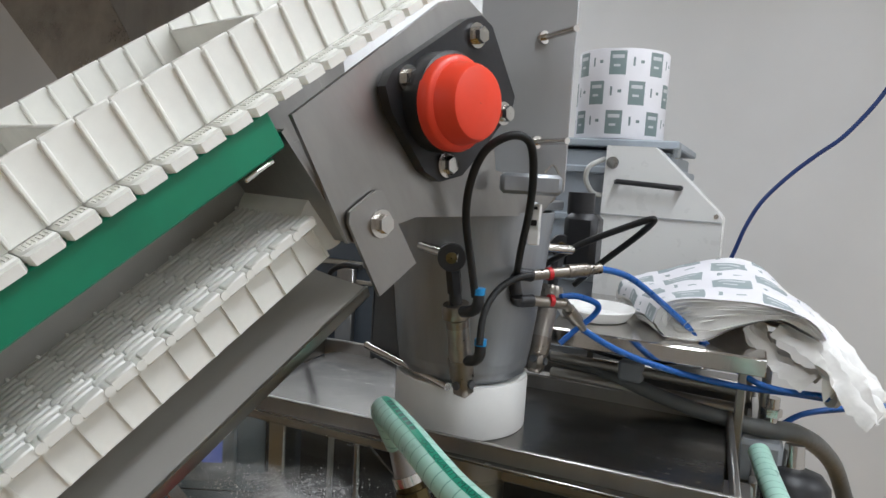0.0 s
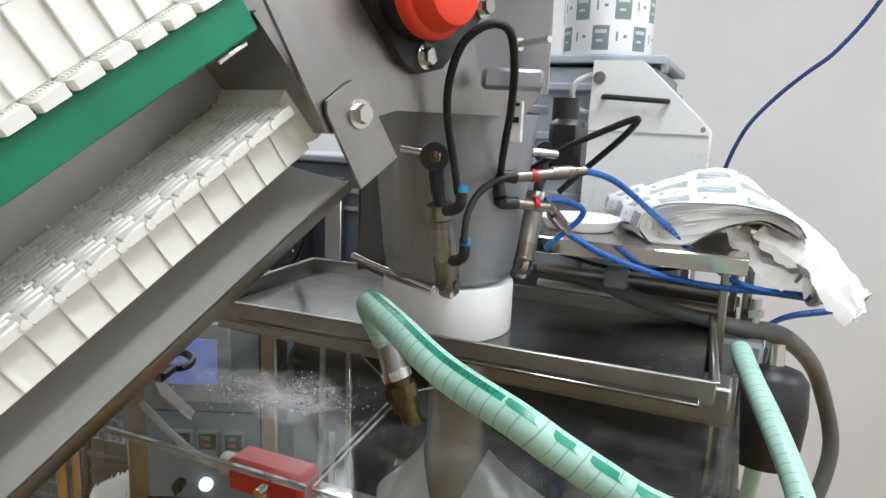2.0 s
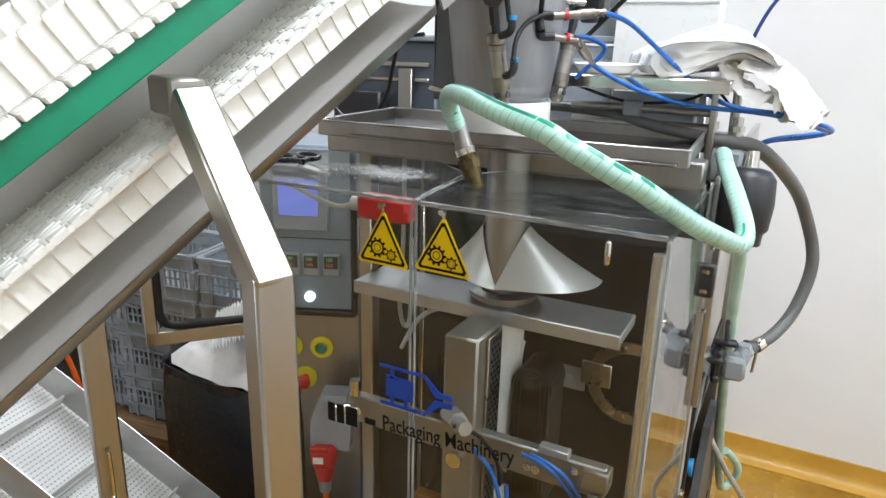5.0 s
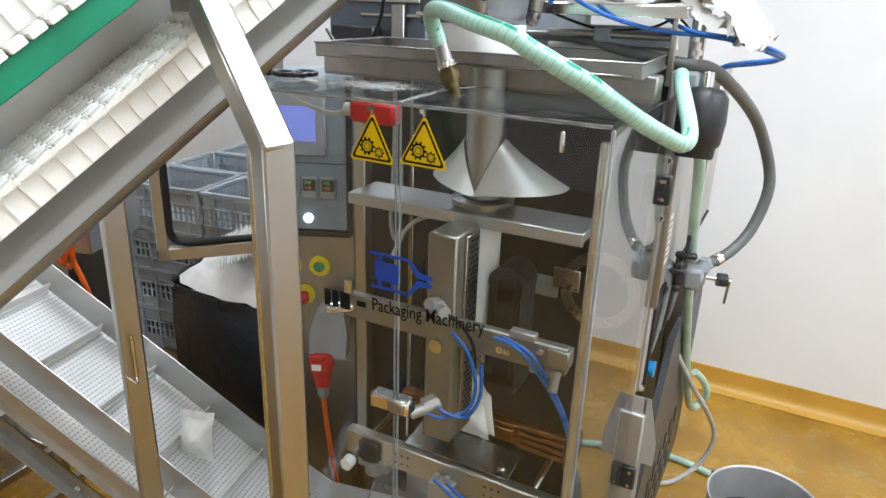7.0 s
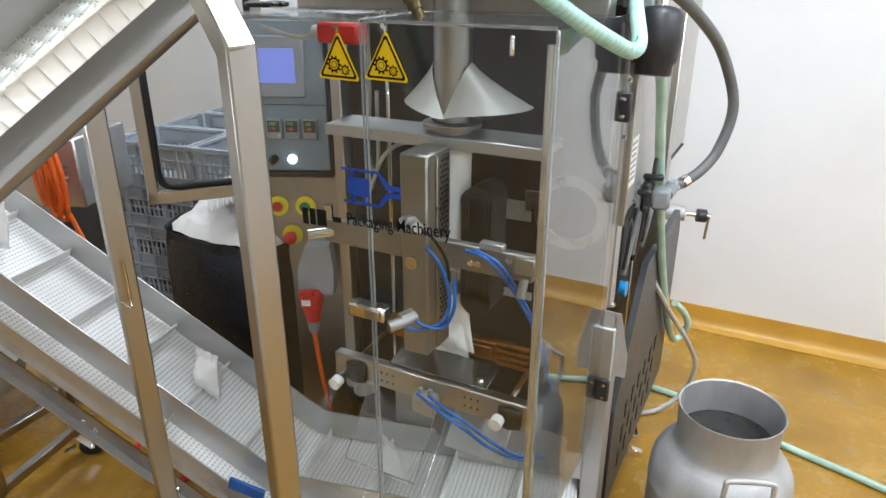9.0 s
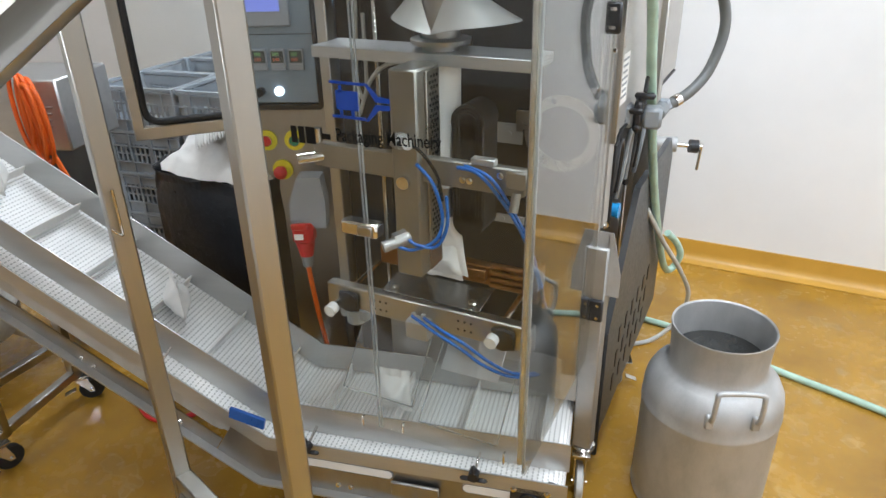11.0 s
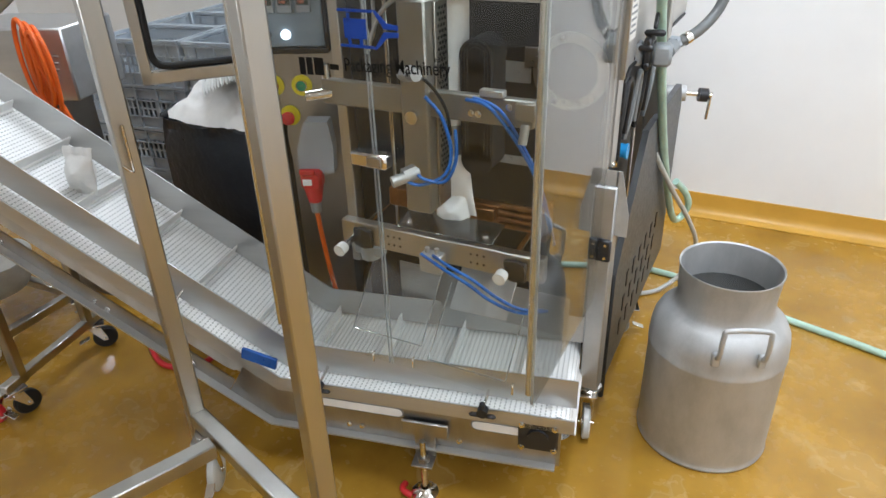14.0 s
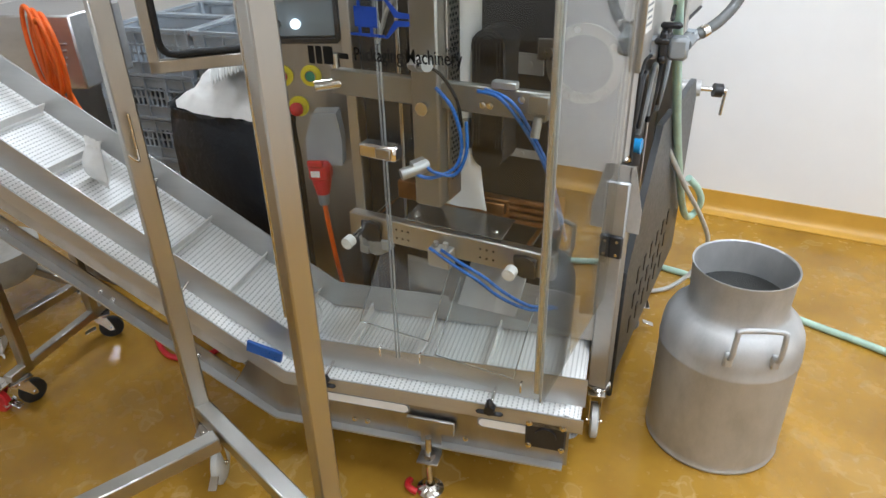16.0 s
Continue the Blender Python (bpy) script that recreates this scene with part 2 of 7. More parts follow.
RUBBER = material("black_rubber", (0.020, 0.020, 0.020), 0.5, 0, 0.2, 10, 150, 0.05, spec=0.3)
SACK = material("black_sack", (0.011, 0.013, 0.017), 0.36, 0, 0.3, 6, 40, 0.3, depth=0.01)
SIDESHEET = material("beige_brushed_sheet", (0.50, 0.49, 0.465), 0.42, 0.55, 0.05, 3.0, 70, 0.03, (2, 0.5, 4), rvar=0.06)
WHITE = material("white_plastic", (0.80, 0.79, 0.76), 0.4, 0, 0.03, 12, 120, 0.04)
IVORY = material("ivory_belt_plastic", (0.87, 0.86, 0.80), 0.42, 0, 0.04, 14, 120, 0.05)
PAINT = material("white_enamel", (0.82, 0.82, 0.80), 0.3, 0, 0.015, 3, 40, 0.0)
GREEN = material("green_slide_strip", (0.0, 0.22, 0.115), 0.38, 0, 0.12, 6, 120, 0.03)
RED = material("orange_red_cap", (0.85, 0.055, 0.02), 0.42, 0, 0.06, 10, 120, 0.02)
REDP = material("red_plastic", (0.55, 0.015, 0.02), 0.4, 0, 0.1, 20, 120, 0.03)
BLUE = material("blue_tube", (0.010, 0.125, 0.46), 0.32, 0, 0.1, 20, 120, 0.02)
NAVY = material("dark_blue_tube", (0.012, 0.04, 0.16), 0.35, 0, 0.1, 20, 120, 0.02)
CYAN = material("light_blue_plastic", (0.01, 0.27, 0.60), 0.35, 0, 0.1, 20, 120, 0.02)
GREYH = material("grey_hose", (0.12, 0.125, 0.12), 0.42, 0, 0.1, 12, 160, 0.03)
PALE = material("pale_pvc_tube", (0.5, 0.5, 0.47), 0.35, 0, 0.1, 12, 160, 0.03)
ORANGE = material("orange_cable", (0.80, 0.13, 0.01), 0.42, 0, 0.08, 12, 160, 0.03)
GREYP = material("grey_plastic", (0.25, 0.27, 0.28), 0.45, 0, 0.1, 12, 160, 0.04)
LGREYP = material("light_grey_plastic", (0.33, 0.36, 0.39), 0.4, 0, 0.06, 12, 160, 0.03)
CRATE = material("grey_crate_plastic", (0.34, 0.38, 0.42), 0.45, 0, 0.12, 8, 100, 0.04)
CABINET = material("blue_grey_enamel", (0.235, 0.295, 0.345), 0.35, 0, 0.04, 6, 160, 0.02)
YELLOW = material("yellow_sign", (0.80, 0.55, 0.0), 0.35, 0, 0.04, 10, 160, 0.01)
YPLAST = material("yellow_plastic", (0.75, 0.65, 0.03), 0.4, 0, 0.06, 10, 160, 0.01)
INK = material("black_print", (0.010, 0.010, 0.010), 0.7, 0, 0.1, 20, 160, 0, spec=0.15)
LOGO = material("blue_print", (0.004, 0.06, 0.42), 0.35, 0, 0.05, 20, 160, 0)
PAPER = material("white_film", (0.86, 0.85, 0.82), 0.55, 0, 0.05, 14, 60, 0.12, depth=0.004)
FILM = printed("printed_film", 7.0, 17.0)
FOLD = printed("printed_pouch_film", 1.0, 1.0, ink=(0.30, 0.36, 0.37))
def dust():
    """Thin white dust that lies in streaks and lets the sheet below show through."""
    m = material("white_dust", (0.66, 0.66, 0.65), 0.9, 0, 0.08, 60, 400, 0.3)
    nt = m.node_tree
    p = nt.nodes["Principled BSDF"]
    co, no, no2, rg = (nt.nodes.new(n) for n in ("ShaderNodeTexCoord", "ShaderNodeTexNoise", "ShaderNodeTexNoise", "ShaderNodeMapRange"))
    no.inputs["Scale"].default_value, no.inputs["Detail"].default_value, no.inputs["Roughness"].default_value = 22, 9, 0.68
    no2.inputs["Scale"].default_value, no2.inputs["Detail"].default_value = 260, 3
    nt.links.new(co.outputs["Object"], no.inputs["Vector"])
    nt.links.new(co.outputs["Object"], no2.inputs["Vector"])
    sx = nt.nodes.new("ShaderNodeSeparateXYZ")
    nt.links.new(co.outputs["Object"], sx.inputs[0])
    far = math_node(nt, "SQRT", math_node(nt, "ADD", math_node(nt, "POWER", math_node(nt, "MULTIPLY", math_node(nt, "ABSOLUTE", sx.outputs[0]), 9.0), 2.0), math_node(nt, "POWER", math_node(nt, "MULTIPLY", math_node(nt, "ABSOLUTE", sx.outputs[1]), 15.0), 2.0)))
    v = math_node(nt, "SUBTRACT", math_node(nt, "ADD", no.outputs["Fac"], math_node(nt, "MULTIPLY", no2.outputs["Fac"], 0.18)), math_node(nt, "MULTIPLY", far, 0.34))
    rg.inputs[1].default_value, rg.inputs[2].default_value, rg.inputs[3].default_value, rg.inputs[4].default_value = 0.24, 0.60, 0.0, 0.62
    nt.links.new(v, rg.inputs[0])
    nt.links.new(rg.outputs[0], p.inputs["Alpha"])
    return m


DUST = dust()
POWDER = material("white_powder", (0.62, 0.62, 0.61), 0.9, 0, 0.08, 60, 400, 0.6, depth=0.004)
COPPER = material("copper_jaw", (0.30, 0.14, 0.055), 0.36, 1.0, 0.2, 30, 200, 0.04)
FLOORM = material("ochre_resin_floor", (0.37, 0.20, 0.026), 0.23, 0, 0.14, 2.6, 26, 0.05, tint=(0.26, 0.133, 0.017), rvar=0.16, depth=0.003)


def dried_rims(m):
    """Pale dried water marks on the floor: thin rims and faint specks."""
    nt = m.node_tree
    p = nt.nodes["Principled BSDF"]
    old = p.inputs["Base Color"].links[0].from_socket
    co, no, no2 = (nt.nodes.new(n) for n in ("ShaderNodeTexCoord", "ShaderNodeTexNoise", "ShaderNodeTexNoise"))
    no.inputs["Scale"].default_value, no.inputs["Detail"].default_value = 4.2, 3
    no2.inputs["Scale"].default_value, no2.inputs["Detail"].default_value = 70, 2
    nt.links.new(co.outputs["Object"], no.inputs["Vector"])
    nt.links.new(co.outputs["Object"], no2.inputs["Vector"])
    rim = math_node(nt, "LESS_THAN", math_node(nt, "ABSOLUTE", math_node(nt, "SUBTRACT", no.outputs["Fac"], 0.60)), 0.010)
    inside = math_node(nt, "GREATER_THAN", no.outputs["Fac"], 0.60)
    speck = math_node(nt, "GREATER_THAN", no2.outputs["Fac"], 0.73)
    fac = math_node(nt, "ADD", math_node(nt, "MULTIPLY", rim, 0.16), math_node(nt, "ADD", math_node(nt, "MULTIPLY", inside, 0.09), math_node(nt, "MULTIPLY", speck, 0.14)))
    mx = nt.nodes.new("ShaderNodeMix")
    mx.data_type = "RGBA"
    mx.inputs[7].default_value = (0.62, 0.47, 0.24, 1)
    nt.links.new(fac, mx.inputs[0])
    nt.links.new(old, mx.inputs[6])
    nt.links.new(mx.outputs[2], p.inputs["Base Color"])


dried_rims(FLOORM)
COVE = material("ochre_resin_cove", (0.56, 0.305, 0.045), 0.35, 0, 0.1, 2, 30, 0.04)
WALLM = material("white_wall_panel", (0.83, 0.83, 0.82), 0.4, 0, 0.025, 1.2, 50, 0.02, rvar=0.06)
CEILM = material("ceiling_panel", (0.80, 0.80, 0.79), 0.6, 0, 0.03, 1.2, 50, 0.02)
BLUEEDGE = material("blue_belt_edge", (0.006, 0.08, 0.33), 0.35, 0, 0.1, 20, 120, 0.02)
WATER = material("murky_water", (0.03, 0.03, 0.028), 0.06, 0, 0.1, 20, 12, 0.05)
ACRYL = clear("clear_acrylic", (0.965, 0.975, 0.97), 0.02, 0.003)
ACRYL_S = clear("clear_side_acrylic", (0.93, 0.95, 0.94), 0.015, 0.02, 0.75, 3.0)
ACRYL_F = clear("scuffed_acrylic", (0.94, 0.95, 0.945), 0.35, 0.02, 0.3, 4.0)
ROD = material("acrylic_rod", (0.60, 0.58, 0.53), 0.17, 0.75, 0.06, 8.0, 200, 0.02)
ACRYL_D = clear("dusty_acrylic", (0.88, 0.90, 0.89), 0.04, 0.018)
EDGE = clear("acrylic_edge", (0.56, 0.59, 0.57), 0.05, 0.28, 0.5, 2.0)
DISPLAY = material("dark_green_display", (0.055, 0.065, 0.055), 0.3, 0, 0.1, 20, 160, 0)
SCREEN = glow("lcd_blue", (0.16, 0.21, 0.62), 0.6)
LED_W = glow("white_lamp", (0.75, 0.88, 1.0), 2.2)
LED_R = glow("red_digits", (0.8, 0.22, 0.12), 0.12)
LED_G = glow("green_digits", (0.3, 0.65, 0.25), 0.12)
DIFFUSER = glow("tube_diffuser", (1.0, 0.98, 0.95), 6.0)


def hose_material():
    """Mint hose with a spiral of thin dark rings."""
    m = material("mint_spiral_hose", (0.40, 0.65, 0.55), 0.32, 0, 0.06, 20, 120, 0.02, coat=0.1)
    nt = m.node_tree
    p = nt.nodes["Principled BSDF"]
    old = p.inputs["Base Color"].links[0].from_socket
    uv = nt.nodes.new("ShaderNodeUVMap")
    sx = nt.nodes.new("ShaderNodeSeparateXYZ")
    nt.links.new(uv.outputs[0], sx.inputs[0])
    turn = math_node(nt, "FRACT", math_node(nt, "ADD", math_node(nt, "MULTIPLY", sx.outputs[1], 84.0), sx.outputs[0]))
    ring = math_node(nt, "LESS_THAN", turn, 0.10)
    mx = nt.nodes.new("ShaderNodeMix")
    mx.data_type = "RGBA"
    mx.inputs[7].default_value = (0.17, 0.37, 0.29, 1)
    nt.links.new(math_node(nt, "MULTIPLY", ring, 0.75), mx.inputs[0])
    nt.links.new(old, mx.inputs[6])
    nt.links.new(mx.outputs[2], p.inputs["Base Color"])
    p.inputs["Subsurface Weight"].default_value = 0.15
    p.inputs["Subsurface Radius"].default_value = (0.01, 0.02, 0.015)
    return m


HOSE = hose_material()
MINT = material("mint_tube", (0.42, 0.60, 0.50), 0.35, 0, 0.1, 14, 120, 0.03)
HOSEPRINT = material("green_hose_print", (0.0, 0.25, 0.15), 0.35, 0, 0.1, 20, 120, 0.0)
HOSEINK = material("dark_hose_ink", (0.005, 0.06, 0.045), 0.35, 0, 0.1, 20, 120, 0.0)


def mesh_belt():
    """White modular belt with rows of small slots."""
    m = material("white_mesh_belt", (0.86, 0.86, 0.84), 0.45, 0, 0.03, 14, 160, 0.03)
    nt = m.node_tree
    p = nt.nodes["Principled BSDF"]
    old = p.inputs["Base Color"].links[0].from_socket
    uv = nt.nodes.new("ShaderNodeUVMap")
    sx = nt.nodes.new("ShaderNodeSeparateXYZ")
    nt.links.new(uv.outputs[0], sx.inputs[0])
    v = math_node(nt, "MULTIPLY", sx.outputs[1], 80.0)
    half = math_node(nt, "MULTIPLY", math_node(nt, "MODULO", math_node(nt, "FLOOR", v), 2.0), 0.5)
    u = math_node(nt, "ADD", math_node(nt, "MULTIPLY", sx.outputs[0], 95.0), half)
    slot = math_node(nt, "MULTIPLY", math_node(nt, "LESS_THAN", math_node(nt, "FRACT", u), 0.62), math_node(nt, "LESS_THAN", math_node(nt, "FRACT", v), 0.30))
    mx = nt.nodes.new("ShaderNodeMix")
    mx.data_type = "RGBA"
    mx.inputs[7].default_value = (0.46, 0.46, 0.44, 1)
    nt.links.new(slot, mx.inputs[0])
    nt.links.new(old, mx.inputs[6])
    nt.links.new(mx.outputs[2], p.inputs["Base Color"])
    bp = nt.nodes.new("ShaderNodeBump")
    bp.inputs["Strength"].default_value, bp.inputs["Distance"].default_value = 0.6, -0.002
    nt.links.new(slot, bp.inputs["Height"])
    nt.links.new(bp.outputs[0], p.inputs["Normal"])
    return m


BELT = mesh_belt()
FLATX = Matrix(((1, 0, 0, 0), (0, 0, 1, 0), (0, 1, 0, 0), (0, 0, 0, 1)))  # local (x, y, depth) to world x, z, y


# ---- the room ----
X0, X1, Y0, Y1 = -4.6, 2.6, -4.8, 2.575


def room():
    b = B()
    n = 24
    vs = [(X0 - 0.2 + (X1 - X0 + 0.4) * i / n, Y0 - 0.2 + (Y1 - Y0 + 0.4) * j / n, 0.0) for i in range(n + 1) for j in range(n + 1)]
    fs = [(i * (n + 1) + j, (i + 1) * (n + 1) + j, (i + 1) * (n + 1) + j + 1, i * (n + 1) + j + 1) for i in range(n) for j in range(n)]
    b.add(vs, fs)
    b.box(((X0 + X1) / 2, (Y0 + Y1) / 2, -0.06), (X1 - X0 + 0.4, Y1 - Y0 + 0.4, 0.1))
    solid("floor", b, FLOORM, "glossy ochre resin floor, stained and wet in places", "floor", kind="structure")
    for name, c, s in (("wall_north", ((X0 + X1) / 2, Y1 + 0.06, 1.6), (X1 - X0 + 0.3, 0.12, 3.2)), ("wall_south", ((X0 + X1) / 2, Y0 - 0.06, 1.6), (X1 - X0 + 0.3, 0.12, 3.2)),
                       ("wall_west", (X0 - 0.06, (Y0 + Y1) / 2, 1.6), (0.12, Y1 - Y0, 3.2)), ("wall_east", (X1 + 0.06, (Y0 + Y1) / 2, 1.6), (0.12, Y1 - Y0, 3.2))):
        solid(name, B().box(c, s), WALLM, "plain white hygienic wall panel", "wall", kind="structure")
    solid("ceiling", B().box(((X0 + X1) / 2, (Y0 + Y1) / 2, CEILING + 0.06), (X1 - X0 + 0.3, Y1 - Y0 + 0.3, 0.12)), CEILM, "white panel ceiling", "ceiling", kind="structure")
    # coved resin skirting along the north wall, an upstand with a hollow foot
    b = B()
    prof = [(0.0, 0.105), (-0.008, 0.105), (-0.009, 0.05), (-0.015, 0.028), (-0.03, 0.012), (-0.055, 0.003), (-0.055, 0.0), (0.0, 0.0)]
    vs = [(x, Y1 - 0.001 + p[0], p[1] + 0.001) for x in (X0, X1) for p in prof]
    k = len(prof)
    b.add(vs, [(i, (i + 1) % k, (i + 1) % k + k, i + k) for i in range(k)] + [tuple(range(k)), tuple(range(k, 2 * k))])
    solid("baseboard", b, COVE, "coved ochre resin skirting", "skirting", kind="structure")
    for lx, ly in LAMPS:
        t = thing("ceiling_light", pose(lx, ly, CEILING), "long white ceiling light with a bright diffuser", "ceiling light", "ceiling lights")
        part("frame", B().box((0, 0, -0.04), (0.34, 1.5, 0.07), 0.01), PAINT, t)
        part("diffuser", B().box((0, 0, -0.08), (0.29, 1.44, 0.02), 0.006), DIFFUSER, t)


room()

TROUGH = material("worn_polished_steel", (0.62, 0.605, 0.575), 0.42, 0.55, 0.05, 3, 60, 0.0, (0.25, 2.5, 2.5), rvar=0.025)
# ---- infeed conveyor: local x up the slope, y across, z square to the belt ----
INFEED = pose(-0.309, 0.533, 1.807, 0, -34.7, 71.7)
S0, S1 = -1.75, 0.16      # stretch of the slope that is built
PITCH = 0.0262


def infeed_conveyor():
    t = thing("infeed_conveyor", INFEED, "steep white plastic modular belt conveyor with sidewalls and a stainless frame", "conveyor")
    # upper belt of hinged modules, each a bar with toes towards the camera's side
    pieces = B()
    pieces.box((0, 0.112, 0.0), (PITCH * 0.95, 0.220, 0.009), 0.002)
    pieces.prism([(-PITCH * 0.47, 0.004), (PITCH * 0.47, 0.004), (PITCH * 0.44, -0.001), (PITCH * 0.34, -0.007), (-PITCH * 0.40, -0.007), (-PITCH * 0.44, -0.003)], 0.0075, Matrix.Translation((0, 0, -0.0045)))
    for k in range(7):
        pieces.box((-0.009 + 0.003 * k, 0.010, 0.0050), (0.0015, 0.010, 0.0012))
    first = part("belt_module", pieces, IVORY, t)
    n = int((S1 + 0.055 - S0) / PITCH)
    for i in range(n):
        o = first if i == 0 else new("belt_module", first.data)
        o.parent = t
        o.location = (S1 + 0.045 - PITCH * (i + 0.5), 0, 0.142)
    # corrugated flexible sidewall of overlapping plates
    for y, nm, hgt in ((0.020, "sidewall", 0.050), (0.205, "sidewall", 0.053)):
        plate = B()
        plate.box((0, 0, hgt / 2), (PITCH * 0.97, 0.0035, hgt), 0.001)
        plate.box((-PITCH * 0.49, -0.003, hgt / 2 - 0.001), (0.0035, 0.0045, hgt - 0.004), 0.001)
        fp = part("sidewall_plate", plate, IVORY, t)
        for i in range(n):
            o = fp if i == 0 else new("sidewall_plate", fp.data)
            o.parent = t
            o.location = (S1 + 0.045 - PITCH * (i + 0.5), y, 0.147)
    # cross cleats between the sidewalls
    cl = part("cleat", B().box((0, 0.12, 0.17), (0.004, 0.165, 0.046), 0.001), IVORY, t)
    for i in range(9):
        o = cl if i == 0 else new("cleat", cl.data)
        o.parent = t
        o.location = (0.02 - 0.185 * i, 0, 0)
    part("slide_strip", B().box(((S0 - 0.042) / 2, 0.008, 0.1205), (-0.042 - S0, 0.016, 0.033), 0.002), GREEN, t, "green plastic slide strip")
    part("side_frame", B().box(((S0 - 0.03) / 2, 0.130, 0.074), (-0.03 - S0, 0.004, 0.078), 0.001), SIDESHEET, t, "grey steel side frame")
    part("far_frame", B().box(((S0 + 0.17) / 2, 0.225, 0.07), (0.17 - S0, 0.004, 0.10), 0.001), STEEL_X, t)
    part("guide_pin", B().box((-0.073, 0.001, 0.101), (0.030, 0.004, 0.004), 0.001), SHINY, t)
    # returning belt, upside down
    ret = B()
    ret.box((0, 0.12, 0.0002), (PITCH, 0.20, 0.006), 0.0)
    for k in range(20):
        ret.box((0.002 if k % 2 else -0.002, 0.035 + 0.0092 * k, 0.0030), (PITCH * 0.985, 0.0058, 0.0075), 0.0014)
    for k in range(5):
        ret.box((0.006, 0.060 + 0.037 * k, 0.0072), (0.0030, 0.0040, 0.0035), 0.0008)
    ret.box((0.002, 0.0245, 0.0015), (PITCH * 0.80, 0.011, 0.010), 0.0012)
    ret.cyl((-PITCH * 0.43, 0.0180, 0.0015), (-PITCH * 0.43, 0.029, 0.0015), 0.0040, seg=12)
    fr = part("return_module", ret, IVORY, t)
    plate = B().box((0, 0.034, -0.022), (PITCH * 1.01, 0.003, 0.040), 0.0)
    plate.box((PITCH * 0.49, 0.0320, -0.022), (0.0025, 0.0035, 0.038))
    fp = part("return_sidewall", plate, IVORY, t)
    nr = int((-0.035 - S0) / PITCH)
    for i in range(nr):
        for k, f in ((0, fr), (1, fp)):
            o = f if i == 0 else new(f.name.split(".")[0], f.data)
            o.parent = t
            o.location = (-0.042 - PITCH * (i + 0.5), -0.006, 0.030)
    part("return_roller", B().cyl((-0.027, 0.026, 0.018), (-0.027, 0.21, 0.018), 0.027, seg=24), IVORY, t, "cream plastic end roller")
    # drip trough under the returning belt
    def channel(prof):
        b, k = B(), len(prof)
        vs = [(x, p[0], p[1]) for x in (S0, -0.03) for p in prof]
        return b.add(vs, [(i, (i + 1) % k, (i + 1) % k + k, i + k) for i in range(k)] + [tuple(range(k)), tuple(range(k, 2 * k))])
    tr = part("drip_trough", channel([(0.0118, -0.0545), (0.060, -0.050), (0.120, -0.040), (0.170, -0.026), (0.206, -0.008), (0.209, -0.010), (0.172, -0.031), (0.121, -0.045), (0.060, -0.055), (0.013, -0.0595)]), TROUGH, t, "polished steel drip trough")
    part("folded_lip", channel([(0.0075, -0.0525), (0.0115, -0.0525), (0.0125, -0.0555), (0.0175, -0.0640), (0.060, -0.0600), (0.060, -0.0650), (0.0150, -0.0670), (0.0120, -0.0650)]), STEEL, tr)
    # head plate
    outline = [(-0.0277, 0.1244), (0.176, 0.1315), (0.2111, 0.1205), (0.2303, 0.0895), (0.1693, -0.0506), (0.1896, -0.0715), (0.2736, -0.1285), (0.2673, -0.1383), (0.2162, -0.1438), (0.0441, -0.0248), (-0.0356, 0.003)]
    up = Matrix(((1, 0, 0, 0), (0, 0, 1, -0.005), (0, 1, 0, 0), (0, 0, 0, 1)))
    part("head_plate", B().prism(outline, 0.005, up), STEEL_X, t, "bead-blasted steel head plate")
    part("head_edge", B().box((-0.026, 0.10, 0.06), (0.004, 0.20, 0.12), 0.0, Matrix.Rotation(radians(-6), 4, "Y")), STEEL_X, t)
    part("far_head_plate", B().prism(outline, 0.005, Matrix.Translation((0, 0.235, 0)) @ up), STEEL_X, t)
    br = part("bracket", B().prism([(-0.0295, 0.0205), (-0.0237, 0.0285), (0.0102, 0.0282), (0.018, 0.0227), (0.0178, -0.0592), (-0.0348, -0.0572)], 0.004, Matrix.Translation((0, -0.006, 0)) @ up), STEEL_X, t)
    part("bolt", B().bolt((0, -0.011, 0), (0, -1, 0), 0.009, 0.010), SHINY, br)
    # bearing housing with its cap
    q = [(0.0767, 0.1103), (0.0622, 0.1025), (0.0573, 0.08), (0.0664, 0.013), (0.0789, -0.0065), (0.1088, -0.0186), (0.1333, -0.0155), (0.2104, -0.0017), (0.2211, 0.0087), (0.2204, 0.0862), (0.2096, 0.1024), (0.1884, 0.1081)]
    house = part("bearing_housing", B().prism(q, 0.012, Matrix.Translation((0, -0.012, 0)) @ up).lathe([(0.046, 0), (0.046, 0.02), (0.042, 0.024), (0.001, 0.024)], 32, Matrix.Translation((0.1129, -0.017, 0.0592)) @ Matrix.Rotation(radians(90), 4, "X")), BLACK, t, "black plastic bearing housing")
    part("bearing_cap", B().lathe([(0.043, 0.0), (0.0435, 0.010), (0.0415, 0.013), (0.0375, 0.0145), (0.0345, 0.030), (0.032, 0.0345), (0.028, 0.036), (0.0005, 0.0365)], 40, Matrix.Translation((0.1087, -0.036, 0.0597)) @ Matrix.Rotation(radians(90), 4, "X")), RED, house, "orange-red plastic bearing cap")
    for x, z in ((0.0884, 0.0959), (0.1922, 0.0893), (0.1934, 0.0035), (0.0934, 0.0036)):
        part("bolt", B().bolt((x, -0.017, z), (0, -1, 0), 0.0085, 0.011), SHINY, house)


infeed_conveyor()


